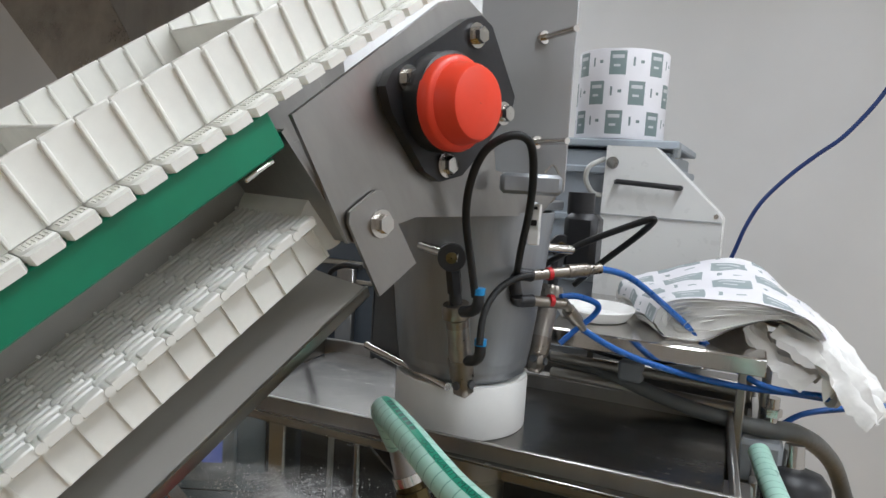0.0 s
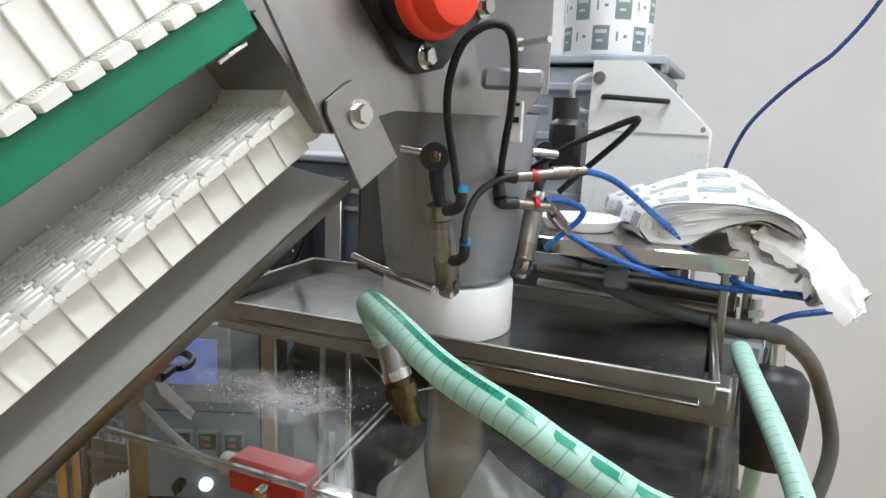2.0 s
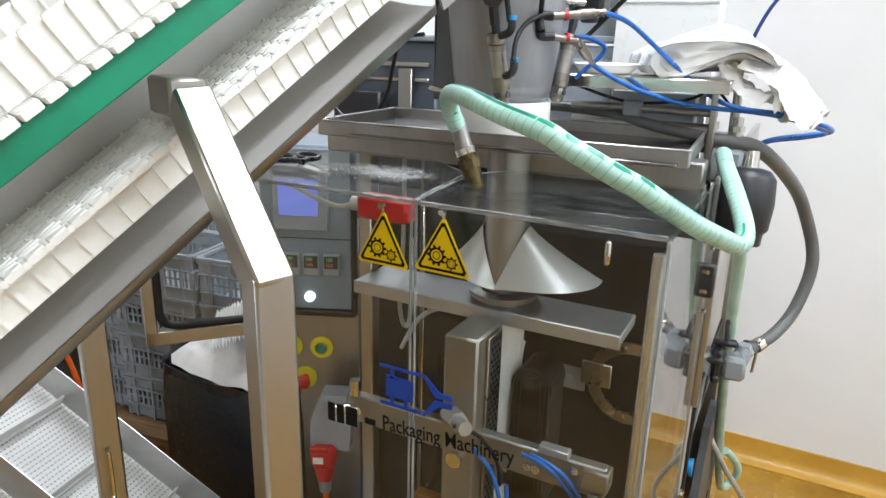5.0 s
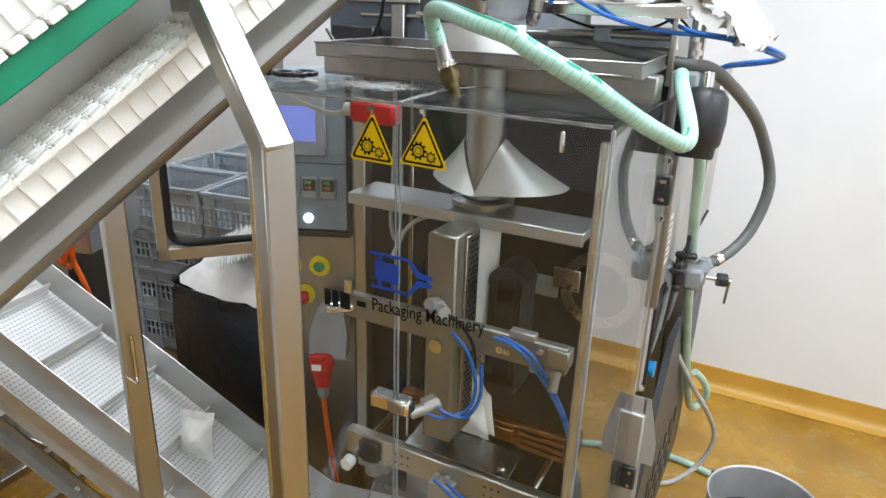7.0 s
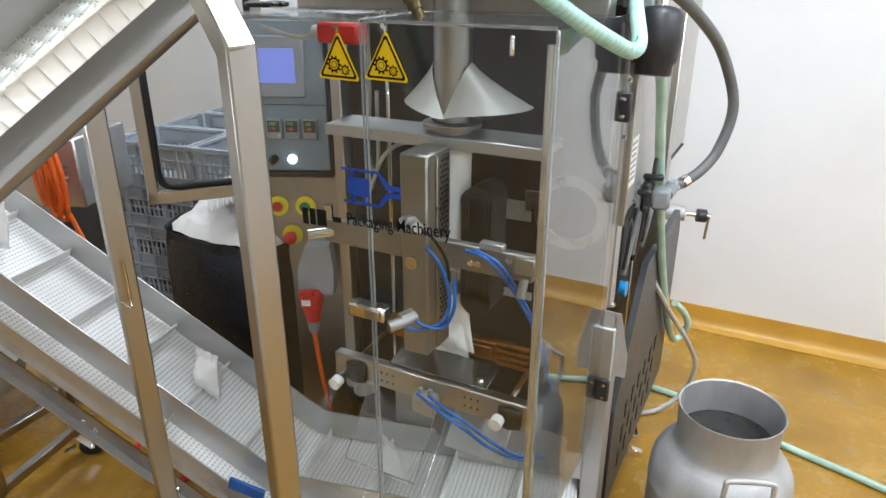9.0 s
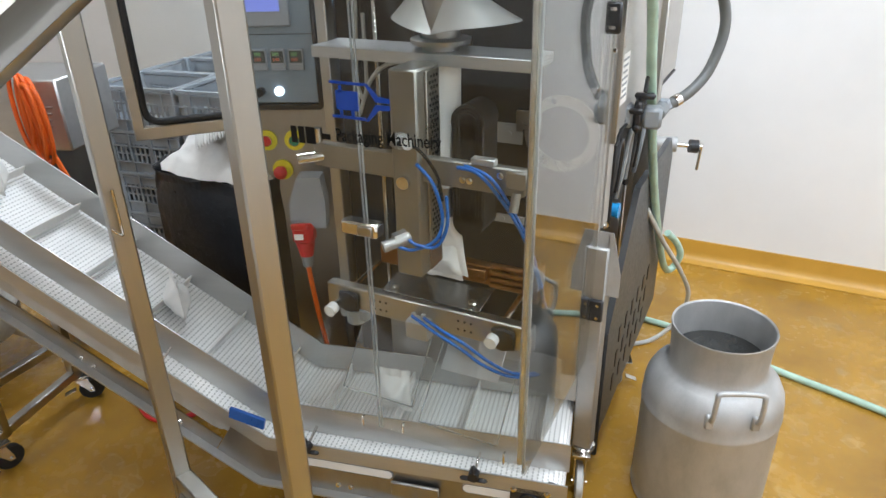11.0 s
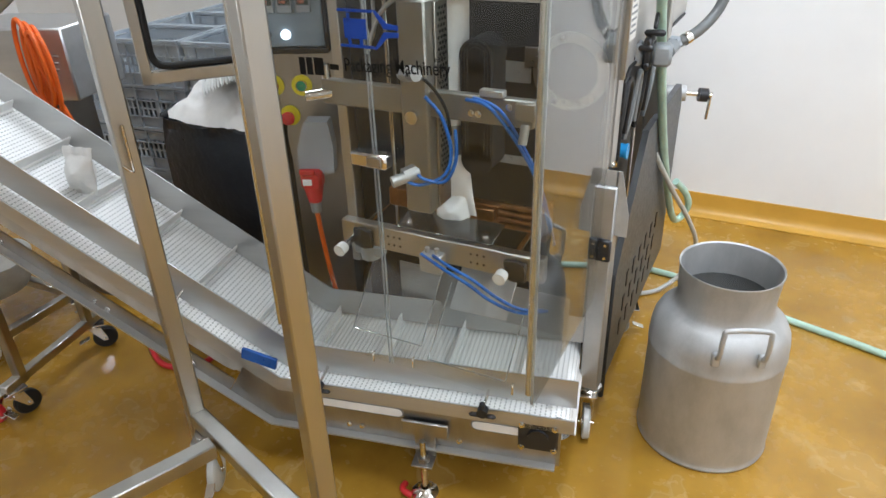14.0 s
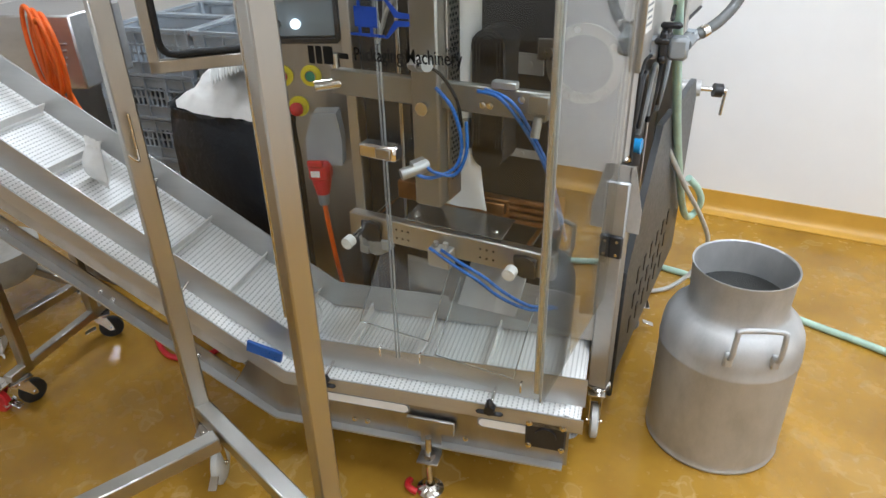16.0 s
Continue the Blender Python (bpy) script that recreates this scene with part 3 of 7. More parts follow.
def tube_between(b, p0, p1, w, up):
    """A square tube with rounded edges from p0 to p1."""
    p0, p1 = Vector(p0), Vector(p1)
    d = (p1 - p0).normalized()
    y = Vector(up) - d * Vector(up).dot(d)
    y.normalize()
    x = y.cross(d)
    m = Matrix((x, y, d)).transposed().to_4x4()
    b.box((0, 0, 0), (w, w, (p1 - p0).length), 0.0035, Matrix.Translation((p0 + p1) / 2) @ m)
    return b


def caster(parent, x, y, top, r, mat_tyre, yaw, brake=True):
    """A swivel caster: plate, fork, wheel and brake lever."""
    m = Matrix.Translation((x, y, 0)) @ Matrix.Rotation(radians(yaw), 4, "Z")
    c = part("caster", B().box((0, 0, top - 0.004), (0.07, 0.05, 0.006), 0.001, m).cyl((0, 0, top - 0.02), (0, 0, top), 0.018, m=m), SHINY, parent)
    f = B()
    for s in (-1, 1):
        f.prism([(-0.02, top - 0.016), (0.02, top - 0.016), (0.034, r + 0.006), (0.034, r - 0.008), (0.02, r - 0.008)], 0.003, m @ Matrix(((1, 0, 0, 0), (0, 0, 1, s * 0.016 - 0.0015), (0, 1, 0, 0), (0, 0, 0, 1))))
    f.cyl((0.026, -0.022, r), (0.026, 0.022, r), 0.005, m=m)
    if brake:
        f.box((-0.025, 0, r + 0.012), (0.04, 0.022, 0.004), 0.001, m @ Matrix.Rotation(radians(-20), 4, "Y"))
    part("fork", f, SHINY, c)
    wm = m @ Matrix.Translation((0.026, 0, r)) @ Matrix.Rotation(radians(90), 4, "X")
    part("wheel", B().lathe([(0.006, -0.011), (r * 0.9, -0.011), (r, -0.007), (r, 0.007), (r * 0.9, 0.011), (0.006, 0.011)], 28, wm), mat_tyre, c)


PR, PL, J = (-0.272, 0.137), (-0.826, 0.318), (-0.687, 0.272)


def stand():
    t = thing("conveyor_stand", pose(0, 0, 0), "square steel tube stand on casters that carries the infeed conveyor", "stand")
    e2 = (0.438, 0.899, 0)
    part("post", tube_between(B(), (*PR, 0.21), (*PR, 1.488), 0.040, e2), STEEL, t)
    part("post", tube_between(B(), (*PL, 0.10), (*PL, 1.40), 0.042, e2), STEEL, t)
    a, c = Vector((-0.412, 0.187, 1.637)), Vector((*PR, 1.478))
    part("cranked_arm", tube_between(B(), a, c + (c - a).normalized() * 0.012, 0.040, e2), STEEL, t)
    part("cross_tube", tube_between(B(), a, (-0.475, 0.213, 1.637), 0.040, e2), STEEL, t)
    part("base_tube", tube_between(B(), (-0.826, 0.318, 0.229), (*PR, 0.229), 0.042, (0, 0, 1)), STEEL, t)
    part("base_tube", tube_between(B(), (J[0] - 0.012, J[1] - 0.024, 0.229), (-1.02, -0.50, 0.229), 0.042, (0, 0, 1)), STEEL, t)
    part("base_tube", tube_between(B(), (PR[0] - 0.012, PR[1] - 0.024, 0.229), (-0.62, -0.70, 0.229), 0.042, (0, 0, 1)), STEEL, t)
    part("hook", B().sweep([(-0.797, 0.301, 1.02), (-0.797, 0.301, 0.93), (-0.793, 0.294, 0.922), (-0.806, 0.286, 0.935)], 0.003, 8, 4), SHINY, t)
    caster(t, -0.775, 0.285, 0.208, 0.058, PALE, 120)
    caster(t, -0.30, 0.11, 0.208, 0.058, PALE, 60)
    caster(t, -0.99, -0.44, 0.208, 0.058, WHITE, 200)
    caster(t, -0.60, -0.66, 0.208, 0.058, WHITE, 200)


stand()

# ---- outfeed conveyor: local x to its low end, y across, z up ----
OUTFEED = pose(-0.285, 0.553, 0, 0, 0, 12.3)
XB, ZB, TOPLEN, XR, RISE = -0.38, 0.295, 1.42, 0.340, radians(32.5)
CR, SR = math.cos(RISE), math.sin(RISE)


def belt_line(offset):
    """The belt's line in (x, z) from the low end up, shifted square to itself."""
    top = (XB - TOPLEN * CR, ZB + TOPLEN * SR)
    return [(XR, ZB + offset), (XB + offset * math.tan(RISE / 2), ZB + offset), (top[0] + offset * SR, top[1] + offset * CR)]


def band(b, lo, hi, y, w, x1=XR):
    """An upright band along the belt between two offsets."""
    a, c = belt_line(lo), belt_line(hi)
    a[0], c[0] = (x1, a[0][1]), (x1, c[0][1])
    poly = [a[0], a[1], a[2], c[2], c[1], c[0]]
    vs = [(p[0], y, p[1]) for p in poly] + [(p[0], y + w, p[1]) for p in poly]
    fs = [(0, 1, 4, 5), (1, 2, 3, 4), (6, 7, 10, 11), (7, 8, 9, 10)] + [(i, (i + 1) % 6, (i + 1) % 6 + 6, i + 6) for i in range(6)]
    return b.add(vs, fs)


def outfeed_conveyor():
    t = thing("outfeed_conveyor", OUTFEED, "stainless conveyor whose white mesh belt rises from under the machine", "conveyor")
    b = B()
    line = belt_line(0.0)
    run = 0.0
    for i in range(2):
        p0, p1 = line[i], line[i + 1]
        ln = math.hypot(p1[0] - p0[0], p1[1] - p0[1])
        nx, nz = (0, 1) if i == 0 else (SR, CR)
        vs = [(p0[0], -0.005, p0[1]), (p1[0], -0.005, p1[1]), (p1[0], 0.344, p1[1]), (p0[0], 0.344, p0[1])]
        b.add(vs, [(0, 1, 2, 3)], None, [[(0, run), (0, run + ln), (0.338, run + ln), (0.338, run)]])
        vs2 = [(x - nx * 0.006, y, z - nz * 0.006) for x, y, z in vs]
        b.add(vs2, [(3, 2, 1, 0)])
        run += ln
    rx = XR
    arc = [(rx + 0.038 * math.sin(a), ZB - 0.038 + 0.038 * math.cos(a)) for a in [math.pi * k / 12 for k in range(13)]]
    for k in range(12):
        b.add([(arc[k][0], 0.006, arc[k][1]), (arc[k + 1][0], 0.006, arc[k + 1][1]), (arc[k + 1][0], 0.344, arc[k + 1][1]), (arc[k][0], 0.344, arc[k][1])], [(0, 1, 2, 3)], None,
              [[(0, -0.01 * k), (0, -0.01 * k - 0.01), (0.338, -0.01 * k - 0.01), (0.338, -0.01 * k)]])
    part("belt", b, BELT, t, "white slotted modular belt")
    b = B()
    band(b, -0.082, -0.076, 0.012, 0.326)
    part("return_belt", b, BELT, t)
    def along(s, o):
        return (XB - s * CR + o * SR, ZB + s * SR + o * CR)
    front = Matrix(((1, 0, 0, 0), (0, 0, 1, 0.0), (0, 1, 0, 0), (0, 0, 0, 1)))
    lo, hi = belt_line(-0.155), belt_line(-0.012)
    part("side_plate", B().prism([(0.355, lo[0][1]), lo[1], along(0.10, -0.155), along(0.10, -0.012), hi[1], (0.355, hi[0][1])], 0.003, front), STEEL_X, t)
    part("side_plate", B().prism([along(0.102, -0.106), along(0.102, -0.155), along(TOPLEN, -0.155), along(TOPLEN, -0.106)], 0.003, front), STEEL_X, t)
    part("side_plate", B().prism([along(0.102, -0.012), along(0.102, -0.052), along(0.118, -0.068), along(0.140, -0.074), along(TOPLEN, -0.074), along(TOPLEN, -0.012)], 0.003, Matrix.Translation((0, -0.006, 0)) @ front), ALU, t)
    part("side_plate", band(B(), -0.155, -0.012, 0.347, 0.003, 0.355), CONV, t)
    part("side_lip", band(B(), -0.155, -0.150, -0.022, 0.022, 0.345), CONV, t)
    part("cover_plate", band(B(), -0.034, 0.008, -0.012, 0.004, 0.385), CONV, t)
    part("guide_rail", band(B(), 0.006, 0.088, 0.038, 0.003, 0.385), CONV, t)
    part("guide_rail", band(B(), 0.008, 0.090, 0.307, 0.003, 0.385), CONV, t)
    part("blue_edge", B().box((0, 0, 0), (0.098, 0.010, 0.034), 0.002, Matrix.Translation((-0.425, -0.016, 0.362)) @ Matrix.Rotation(radians(14), 4, "Y")), BLUEEDGE, t, "blue plastic edge piece at the bend")
    for s in (0.02, -0.30):
        x = 0.165 if s > 0 else -0.265
        z = ZB + 0.008
        k = part("clamp_knob", B().cyl((x, -0.034, z), (x, -0.012, z), 0.013, seg=20).box((x, -0.026, z + 0.016), (0.014, 0.014, 0.034), 0.006).box((x - 0.018, -0.026, z - 0.010), (0.032, 0.014, 0.014), 0.006).box((x + 0.018, -0.026, z - 0.010), (0.032, 0.014, 0.014), 0.006), BLACK, t, "black three-lobed clamp knob")
        part("rod", B().cyl((x, -0.014, z), (x + 0.004, 0.05, z + 0.02), 0.004), SHINY, k)
    x, z = XB - 0.335 * CR, ZB + 0.335 * SR
    k = part("clamp_knob", B().cyl((x, -0.03, z), (x, -0.012, z), 0.013, seg=20).box((x, -0.024, z - 0.016), (0.014, 0.012, 0.034), 0.005), BLACK, t, "black clamp knob")
    part("rod", B().cyl((x, -0.014, z), (x + 0.012, 0.045, z + 0.035), 0.0035), SHINY, k)
    m = part("end_bearing", B().box((0.300, -0.006, 0.235), (0.098, 0.012, 0.088), 0.004).cyl((0.30, -0.018, 0.235), (0.30, -0.005, 0.235), 0.026, seg=28), BLACK, t, "black square end bearing")
    for dx in (-0.04, 0.04):
        for dz in (-0.035, 0.035):
            part("bolt", B().bolt((0.30 + dx, -0.013, 0.235 + dz), (0, -1, 0), 0.0055, 0.006), SHINY, m)
    f = part("foot", B().box((0.012, -0.012, 0.205), (0.125, 0.010, 0.045), 0.003), STEEL_X, t)
    part("foot_bracket", B().box((0.012, -0.035, 0.115), (0.055, 0.045, 0.006), 0.001).box((0.012, -0.0115, 0.150), (0.055, 0.004, 0.070), 0.001), STEEL_X, f)
    part("spindle", B().cyl((0.012, -0.035, 0.03), (0.012, -0.035, 0.185), 0.0085, seg=18), SHINY, f)
    part("nut", B().cyl((0.012, -0.035, 0.118), (0.012, -0.035, 0.132), 0.016, seg=6), NICKEL, f)
    part("foot_pad", B().lathe([(0.001, 0), (0.034, 0), (0.036, 0.006), (0.02, 0.014), (0.013, 0.024), (0.001, 0.024)], 28, Matrix.Translation((0.012, -0.035, 0.0))), SHINY, f)
    for xx in (-0.20, -0.165, 0.10):
        part("bolt", B().bolt((xx, -0.001, 0.17), (0, -1, 0), 0.005, 0.006), SHINY, t)
    for s in (0.25, 0.52, 0.56, 0.85):
        part("bolt", B().bolt((XB - s * CR - 0.05, -0.001, ZB + s * SR - 0.13), (0, -1, 0), 0.005, 0.006), SHINY, t)
    for s, w in ((1.12, 0.20),):
        c = Vector((XB - s * CR - 0.052 * SR, -0.004, ZB + s * SR - 0.052 * CR))
        part("slot_cover", B().box((0, 0, 0), (w, 0.003, 0.026), 0.001, Matrix.Translation(c) @ Matrix.Rotation(RISE, 4, "Y")), ALU, t)
    c = Vector((-0.10, -0.004, ZB - 0.048))
    def pill(x0, x1, z0, z1, slope=0.0):
        h, n = (z1 - z0) / 2, 8
        right = [(x1 - h + h * math.sin(math.pi * k / n), (z0 + z1) / 2 - h * math.cos(math.pi * k / n)) for k in range(n + 1)]
        left = [(x0 + h - h * math.sin(math.pi * k / n), (z0 + z1) / 2 + h * math.cos(math.pi * k / n)) for k in range(n + 1)]
        return [(x, z + slope * (x - x0)) for x, z in right + left]
    for x0, x1 in ((-0.33, -0.045), (0.13, 0.30)):
        w = part("side_opening", B().prism(pill(x0, x1, ZB - 0.074, ZB - 0.044), 0.002, Matrix.Translation((0, -0.0022, 0)) @ front), GREYP, t, "long rounded opening in the side plate")
        part("belt_edge", B().prism(pill(x0 + 0.004, x1 - 0.004, ZB - 0.071, ZB - 0.047), 0.002, Matrix.Translation((0, -0.0034, 0)) @ front), WHITE, w, "white belt seen through the opening")
    part("lock_lever", B().sweep([(-0.018, -0.060, 0.010), (-0.036, -0.058, 0.016), (-0.047, -0.045, 0.016), (-0.046, -0.025, 0.010)], 0.009, 10, 5), REDP, t, "red plastic foot lever")
    # far legs of the rising part, on casters
    part("leg", tube_between(B(), (-1.30, 0.32, 0.10), (-1.30, 0.32, 0.74), 0.03, (0, 1, 0)), STEEL, t)
    part("leg", tube_between(B(), (-1.30, 0.02, 0.10), (-1.30, 0.02, 0.74), 0.03, (0, 1, 0)), STEEL, t)
    part("leg_tube", tube_between(B(), (-1.30, -0.05, 0.12), (-1.30, 0.40, 0.12), 0.03, (0, 0, 1)), STEEL, t)
    caster(t, -1.30, 0.34, 0.105, 0.04, RUBBER, 40)
    caster(t, -1.30, -0.02, 0.105, 0.04, RUBBER, 70)
    return t


outfeed = outfeed_conveyor()

def letters(text, size, m, b=None, depth=0.0008, weight=0.0):
    """Built-in font letters as mesh, laid with m (x along, y up, z out)."""
    c = bpy.data.curves.new("letters", "FONT")
    c.body, c.size, c.extrude, c.resolution_u, c.offset = text, size, depth, 3, weight
    ob = bpy.data.objects.new("letters", c)
    scene.collection.objects.link(ob)
    mesh = bpy.data.meshes.new_from_object(ob.evaluated_get(bpy.context.evaluated_depsgraph_get()))
    b = b or B()
    b.add([tuple(v.co) for v in mesh.vertices], [tuple(p.vertices) for p in mesh.polygons], m)
    bpy.data.objects.remove(ob)
    bpy.data.curves.remove(c)
    bpy.data.meshes.remove(mesh)
    return b


# ---- packaging machine ----
FX0, FXM, FX1, FY, FZ0, FZ1 = -0.602, -0.287, 0.045, 0.44, 0.487, 1.491


def machine():
    t = thing("packaging_machine", pose(0, 0, 0), "upright form and seal bagging machine with a clear acrylic guard", "packing machine")
    # frame and body behind the guard
    part("frame_post", B().box((0.050, 0.945, 0.470), (0.052, 0.052, 0.62), 0.004), PLATE, t)
    part("leg_socket", B().lathe([(0.001, 0.146), (0.030, 0.146), (0.034, 0.150), (0.034, 0.156), (0.028, 0.160), (0.001, 0.160)], 28, Matrix.Translation((0.050, 0.945, 0))), SHINY, t, "chrome caster socket")
    part("hinge_strip", B().box((0.040, 0.930, 1.135), (0.010, 0.022, 0.71), 0.002), PLATE, t)
    for x, y in ((0.045, 1.46), (-0.74, 1.46)):
        part("frame_post", B().box((x, y, 0.80), (0.045, 0.045, 1.38), 0.004), STEEL, t)
    # steel panel, its colour lowered to near-black for the shade inside the machine
    part("back_panel", B().box((-0.35, 1.02, 0.86), (0.74, 0.01, 1.28), 0.002), DARK, t, "steel panel behind the seal jaws, coloured near-black for the shade inside")
    part("body", B().box((-0.36, 1.26, 0.55), (0.70, 0.40, 0.80), 0.006), STEEL_X, t)
    part("top_beam", B().box((-0.315, 0.775, 1.512), (0.70, 0.05, 0.045), 0.003), STEEL_X, t)
    part("top_beam", B().box((-0.315, 1.30, 1.50), (0.72, 0.05, 0.045), 0.003), STEEL_X, t)
    part("inner_post", B().box((-0.60, 0.80, 1.0), (0.03, 0.03, 1.0), 0.003), STEEL, t)
    part("inner_post", B().box((-0.545, 0.93, 1.0), (0.012, 0.012, 1.0), 0.003), SHINY, t)
    caster(t, 0.050, 0.935, 0.148, 0.048, PALE, 285)
    for x, y in ((0.045, 1.46), (-0.74, 1.46)):
        caster(t, x, y, 0.115, 0.036, GREYP, 200)
    # guard
    g = part("front_door", B().box(((FX0 + FXM) / 2 - 0.001, FY, (FZ0 + FZ1) / 2), (FXM - FX0 - 0.004, 0.005, FZ1 - FZ0), 0.0008), ACRYL, t, "clear acrylic door")
    part("door_edge", B().box((FXM - 0.0035, FY, (FZ0 + FZ1) / 2), (0.0016, 0.0056, FZ1 - FZ0)), EDGE, g)
    part("hinge_rod", B().cyl((FX0, FY + 0.006, 0.50), (FX0, FY + 0.006, 1.47), 0.006, seg=14).cyl((FX0 + 0.014, FY + 0.012, 0.5), (FX0 + 0.014, FY + 0.012, 1.47), 0.005, seg=12), SHINY, g)
    g2 = part("front_door", B().box(((FXM + FX1) / 2 + 0.001, FY, (FZ0 + FZ1) / 2), (FX1 - FXM - 0.004, 0.005, FZ1 - FZ0), 0.0008), ACRYL, t, "clear acrylic door")
    part("door_edge", B().box((FXM + 0.0035, FY, (FZ0 + FZ1) / 2), (0.0016, 0.0056, FZ1 - FZ0)), EDGE, g2)
    part("corner_rod", B().cyl((FX1 - 0.012, FY + 0.014, 0.50), (FX1 - 0.012, FY + 0.014, 1.47), 0.0075, seg=20), ROD, g2, "pale acrylic corner rod")
    s = part("side_guard", B().prism([(FY + 0.004, FZ0 - 0.01), (0.90, FZ0 - 0.02), (0.915, 0.56), (0.915, FZ1), (FY + 0.004, FZ1)], 0.005, Matrix(((0, 0, 1, FX1 - 0.003), (1, 0, 0, 0), (0, 1, 0, 0), (0, 0, 0, 1)))), ACRYL_S, t)
    part("guard_edge", B().box((FX1, FY, (FZ0 + FZ1) / 2), (0.006, 0.006, FZ1 - FZ0), 0.002), EDGE, s)
    tl = part("top_guard", B().prism([(FX0, FY), (FXM - 0.002, FY), (-0.313, 0.655), (-0.42, 0.745), (-0.63, 0.745)], 0.005, Matrix.Translation((0, 0, FZ1))), ACRYL_D, t)
    tr = part("top_guard", B().prism([(FXM + 0.002, FY), (FX1, FY), (FX1, 0.75), (-0.15, 0.75), (-0.245, 0.74), (-0.307, 0.657)], 0.005, Matrix.Translation((0, 0, FZ1))), ACRYL_D, t)
    part("guard_edge", B().box(((FX0 + FXM) / 2, FY - 0.001, FZ1 + 0.0025), (FXM - FX0 - 0.006, 0.004, 0.0055)).sweep([(FXM - 0.003, FY, FZ1 + 0.005), (-0.314, 0.655, FZ1 + 0.005), (-0.42, 0.744, FZ1 + 0.005)], 0.0016, 6, 1), EDGE, tl)
    part("guard_edge", B().box(((FX1 + FXM) / 2, FY - 0.001, FZ1 + 0.0025), (FX1 - FXM - 0.006, 0.004, 0.0055)).sweep([(FXM + 0.003, FY, FZ1 + 0.005), (-0.306, 0.657, FZ1 + 0.005), (-0.245, 0.741, FZ1 + 0.005)], 0.0016, 6, 1), EDGE, tr)
    h = part("door_handle", B().box((-0.277, 0.412, 0.985), (0.078, 0.030, 0.028), 0.004), SHINY, t, "chrome door handle")
    # near-black inset painted as the shaded hollow of the handle
    part("handle_end", B().box((-0.2385, 0.412, 0.985), (0.002, 0.022, 0.020), 0.0005), DARK, h)
    part("handle_lever", B().box((-0.262, 0.3955, 0.985), (0.030, 0.004, 0.018), 0.001), STEEL_X, h)
    part("catch", B().box((-0.022, FY - 0.006, 1.468), (0.007, 0.008, 0.030), 0.002), SHINY, t)
    # forming parts
    TX, TY = -0.278, 0.755
    tube = part("forming_tube", B().cyl((TX, TY, 0.885), (TX, TY, 1.532), 0.0395, seg=32), STEEL_X, t)
    part("film_sleeve", B().lathe([(0.0375, 0.0), (0.040, 0.10), (0.0415, 0.20), (0.0422, 0.24), (0.0412, 0.25), (0.0415, 0.30), (0.042, 0.33), (0.0413, 0.34), (0.0418, 0.362)], 32, Matrix.Translation((TX, TY, 0.875))), PAPER, t, "white film drawn round the tube")
    part("collar", B().lathe([(0.044, 0), (0.062, 0.002), (0.064, 0.012), (0.046, 0.016)], 32, Matrix.Translation((TX, TY, 1.262))), STEEL_X, t)
    # shoulder: two swept wings that fold the film down into the tube
    b = B()
    rows = []
    n, k = 40, 8
    for i in range(n + 1):
        a = radians(-98 + 196 * i / n)
        side = abs(math.sin(a)) if abs(a) < math.pi / 2 else 1.0
        z_in = 1.292 + 0.104 * side ** 1.05
        z_out = 1.287 + (0.030 if a < 0 else 0.026) * side ** 1.5
        r_out = 0.051 + (0.056 if a < 0 else 0.122) * side ** (1.3 if a < 0 else 2.6)
        for j in range(k + 1):
            q = j / k
            rr = 0.0425 + (r_out - 0.0425) * (q ** 1.25)
            rows.append((TX + rr * math.sin(a), TY - rr * math.cos(a), z_in + (z_out - z_in) * q))
    b.add(rows, [(i * (k + 1) + j, (i + 1) * (k + 1) + j, (i + 1) * (k + 1) + j + 1, i * (k + 1) + j + 1) for i in range(n) for j in range(k)])
    part("forming_shoulder", b, SHOULDER, t, "polished steel forming shoulder")
    part("cross_plate", B().box((-0.31, 0.755, 1.242), (0.52, 0.11, 0.020), 0.002), PLATE, t)
    part("cross_plate_lip", B().box((-0.31, 0.702, 1.239), (0.52, 0.006, 0.024), 0.001), CONV, t)
    # seal bar upright
    vb = part("vertical_seal_bar", B().box((-0.282, 0.640, 1.017), (0.062, 0.10, 0.445), 0.004), BARSTEEL, t)
    ps = B()
    for i in range(3):
        for j in range(34):
            ps.cyl((-0.2445, 0.635 + 0.012 * i + (0.006 if j % 2 else 0), 0.85 + 0.0112 * j), (-0.2435, 0.635 + 0.012 * i + (0.006 if j % 2 else 0), 0.85 + 0.0112 * j), 0.0036, seg=6)
    part("perforated_guard", B().box((-0.2475, 0.65, 1.017), (0.005, 0.055, 0.43), 0.001), WORN, vb)
    # holes drawn as near-black discs, the shade in their colour
    part("perforation", ps, DARK, vb, kind="stuff")
    part("cross_bar", B().box((-0.275, 0.615, 1.038), (0.49, 0.022, 0.055), 0.003), BARSTEEL, t)
    part("slide_block", B().box((-0.115, 0.605, 1.074), (0.05, 0.02, 0.014), 0.002), PLATE, t)
    part("end_block", B().box((-0.045, 0.612, 1.045), (0.042, 0.034, 0.036), 0.003).cyl((-0.045, 0.60, 1.02), (-0.045, 0.585, 0.985), 0.009, seg=14), BARSTEEL, t)
    for bx in (-0.16, -0.145, -0.08, -0.045, -0.03):
        part("bolt", B().bolt((bx, 0.603, 1.03 + 0.02 * (bx > -0.1)), (0, -1, 0), 0.005, 0.006), SHINY, t)
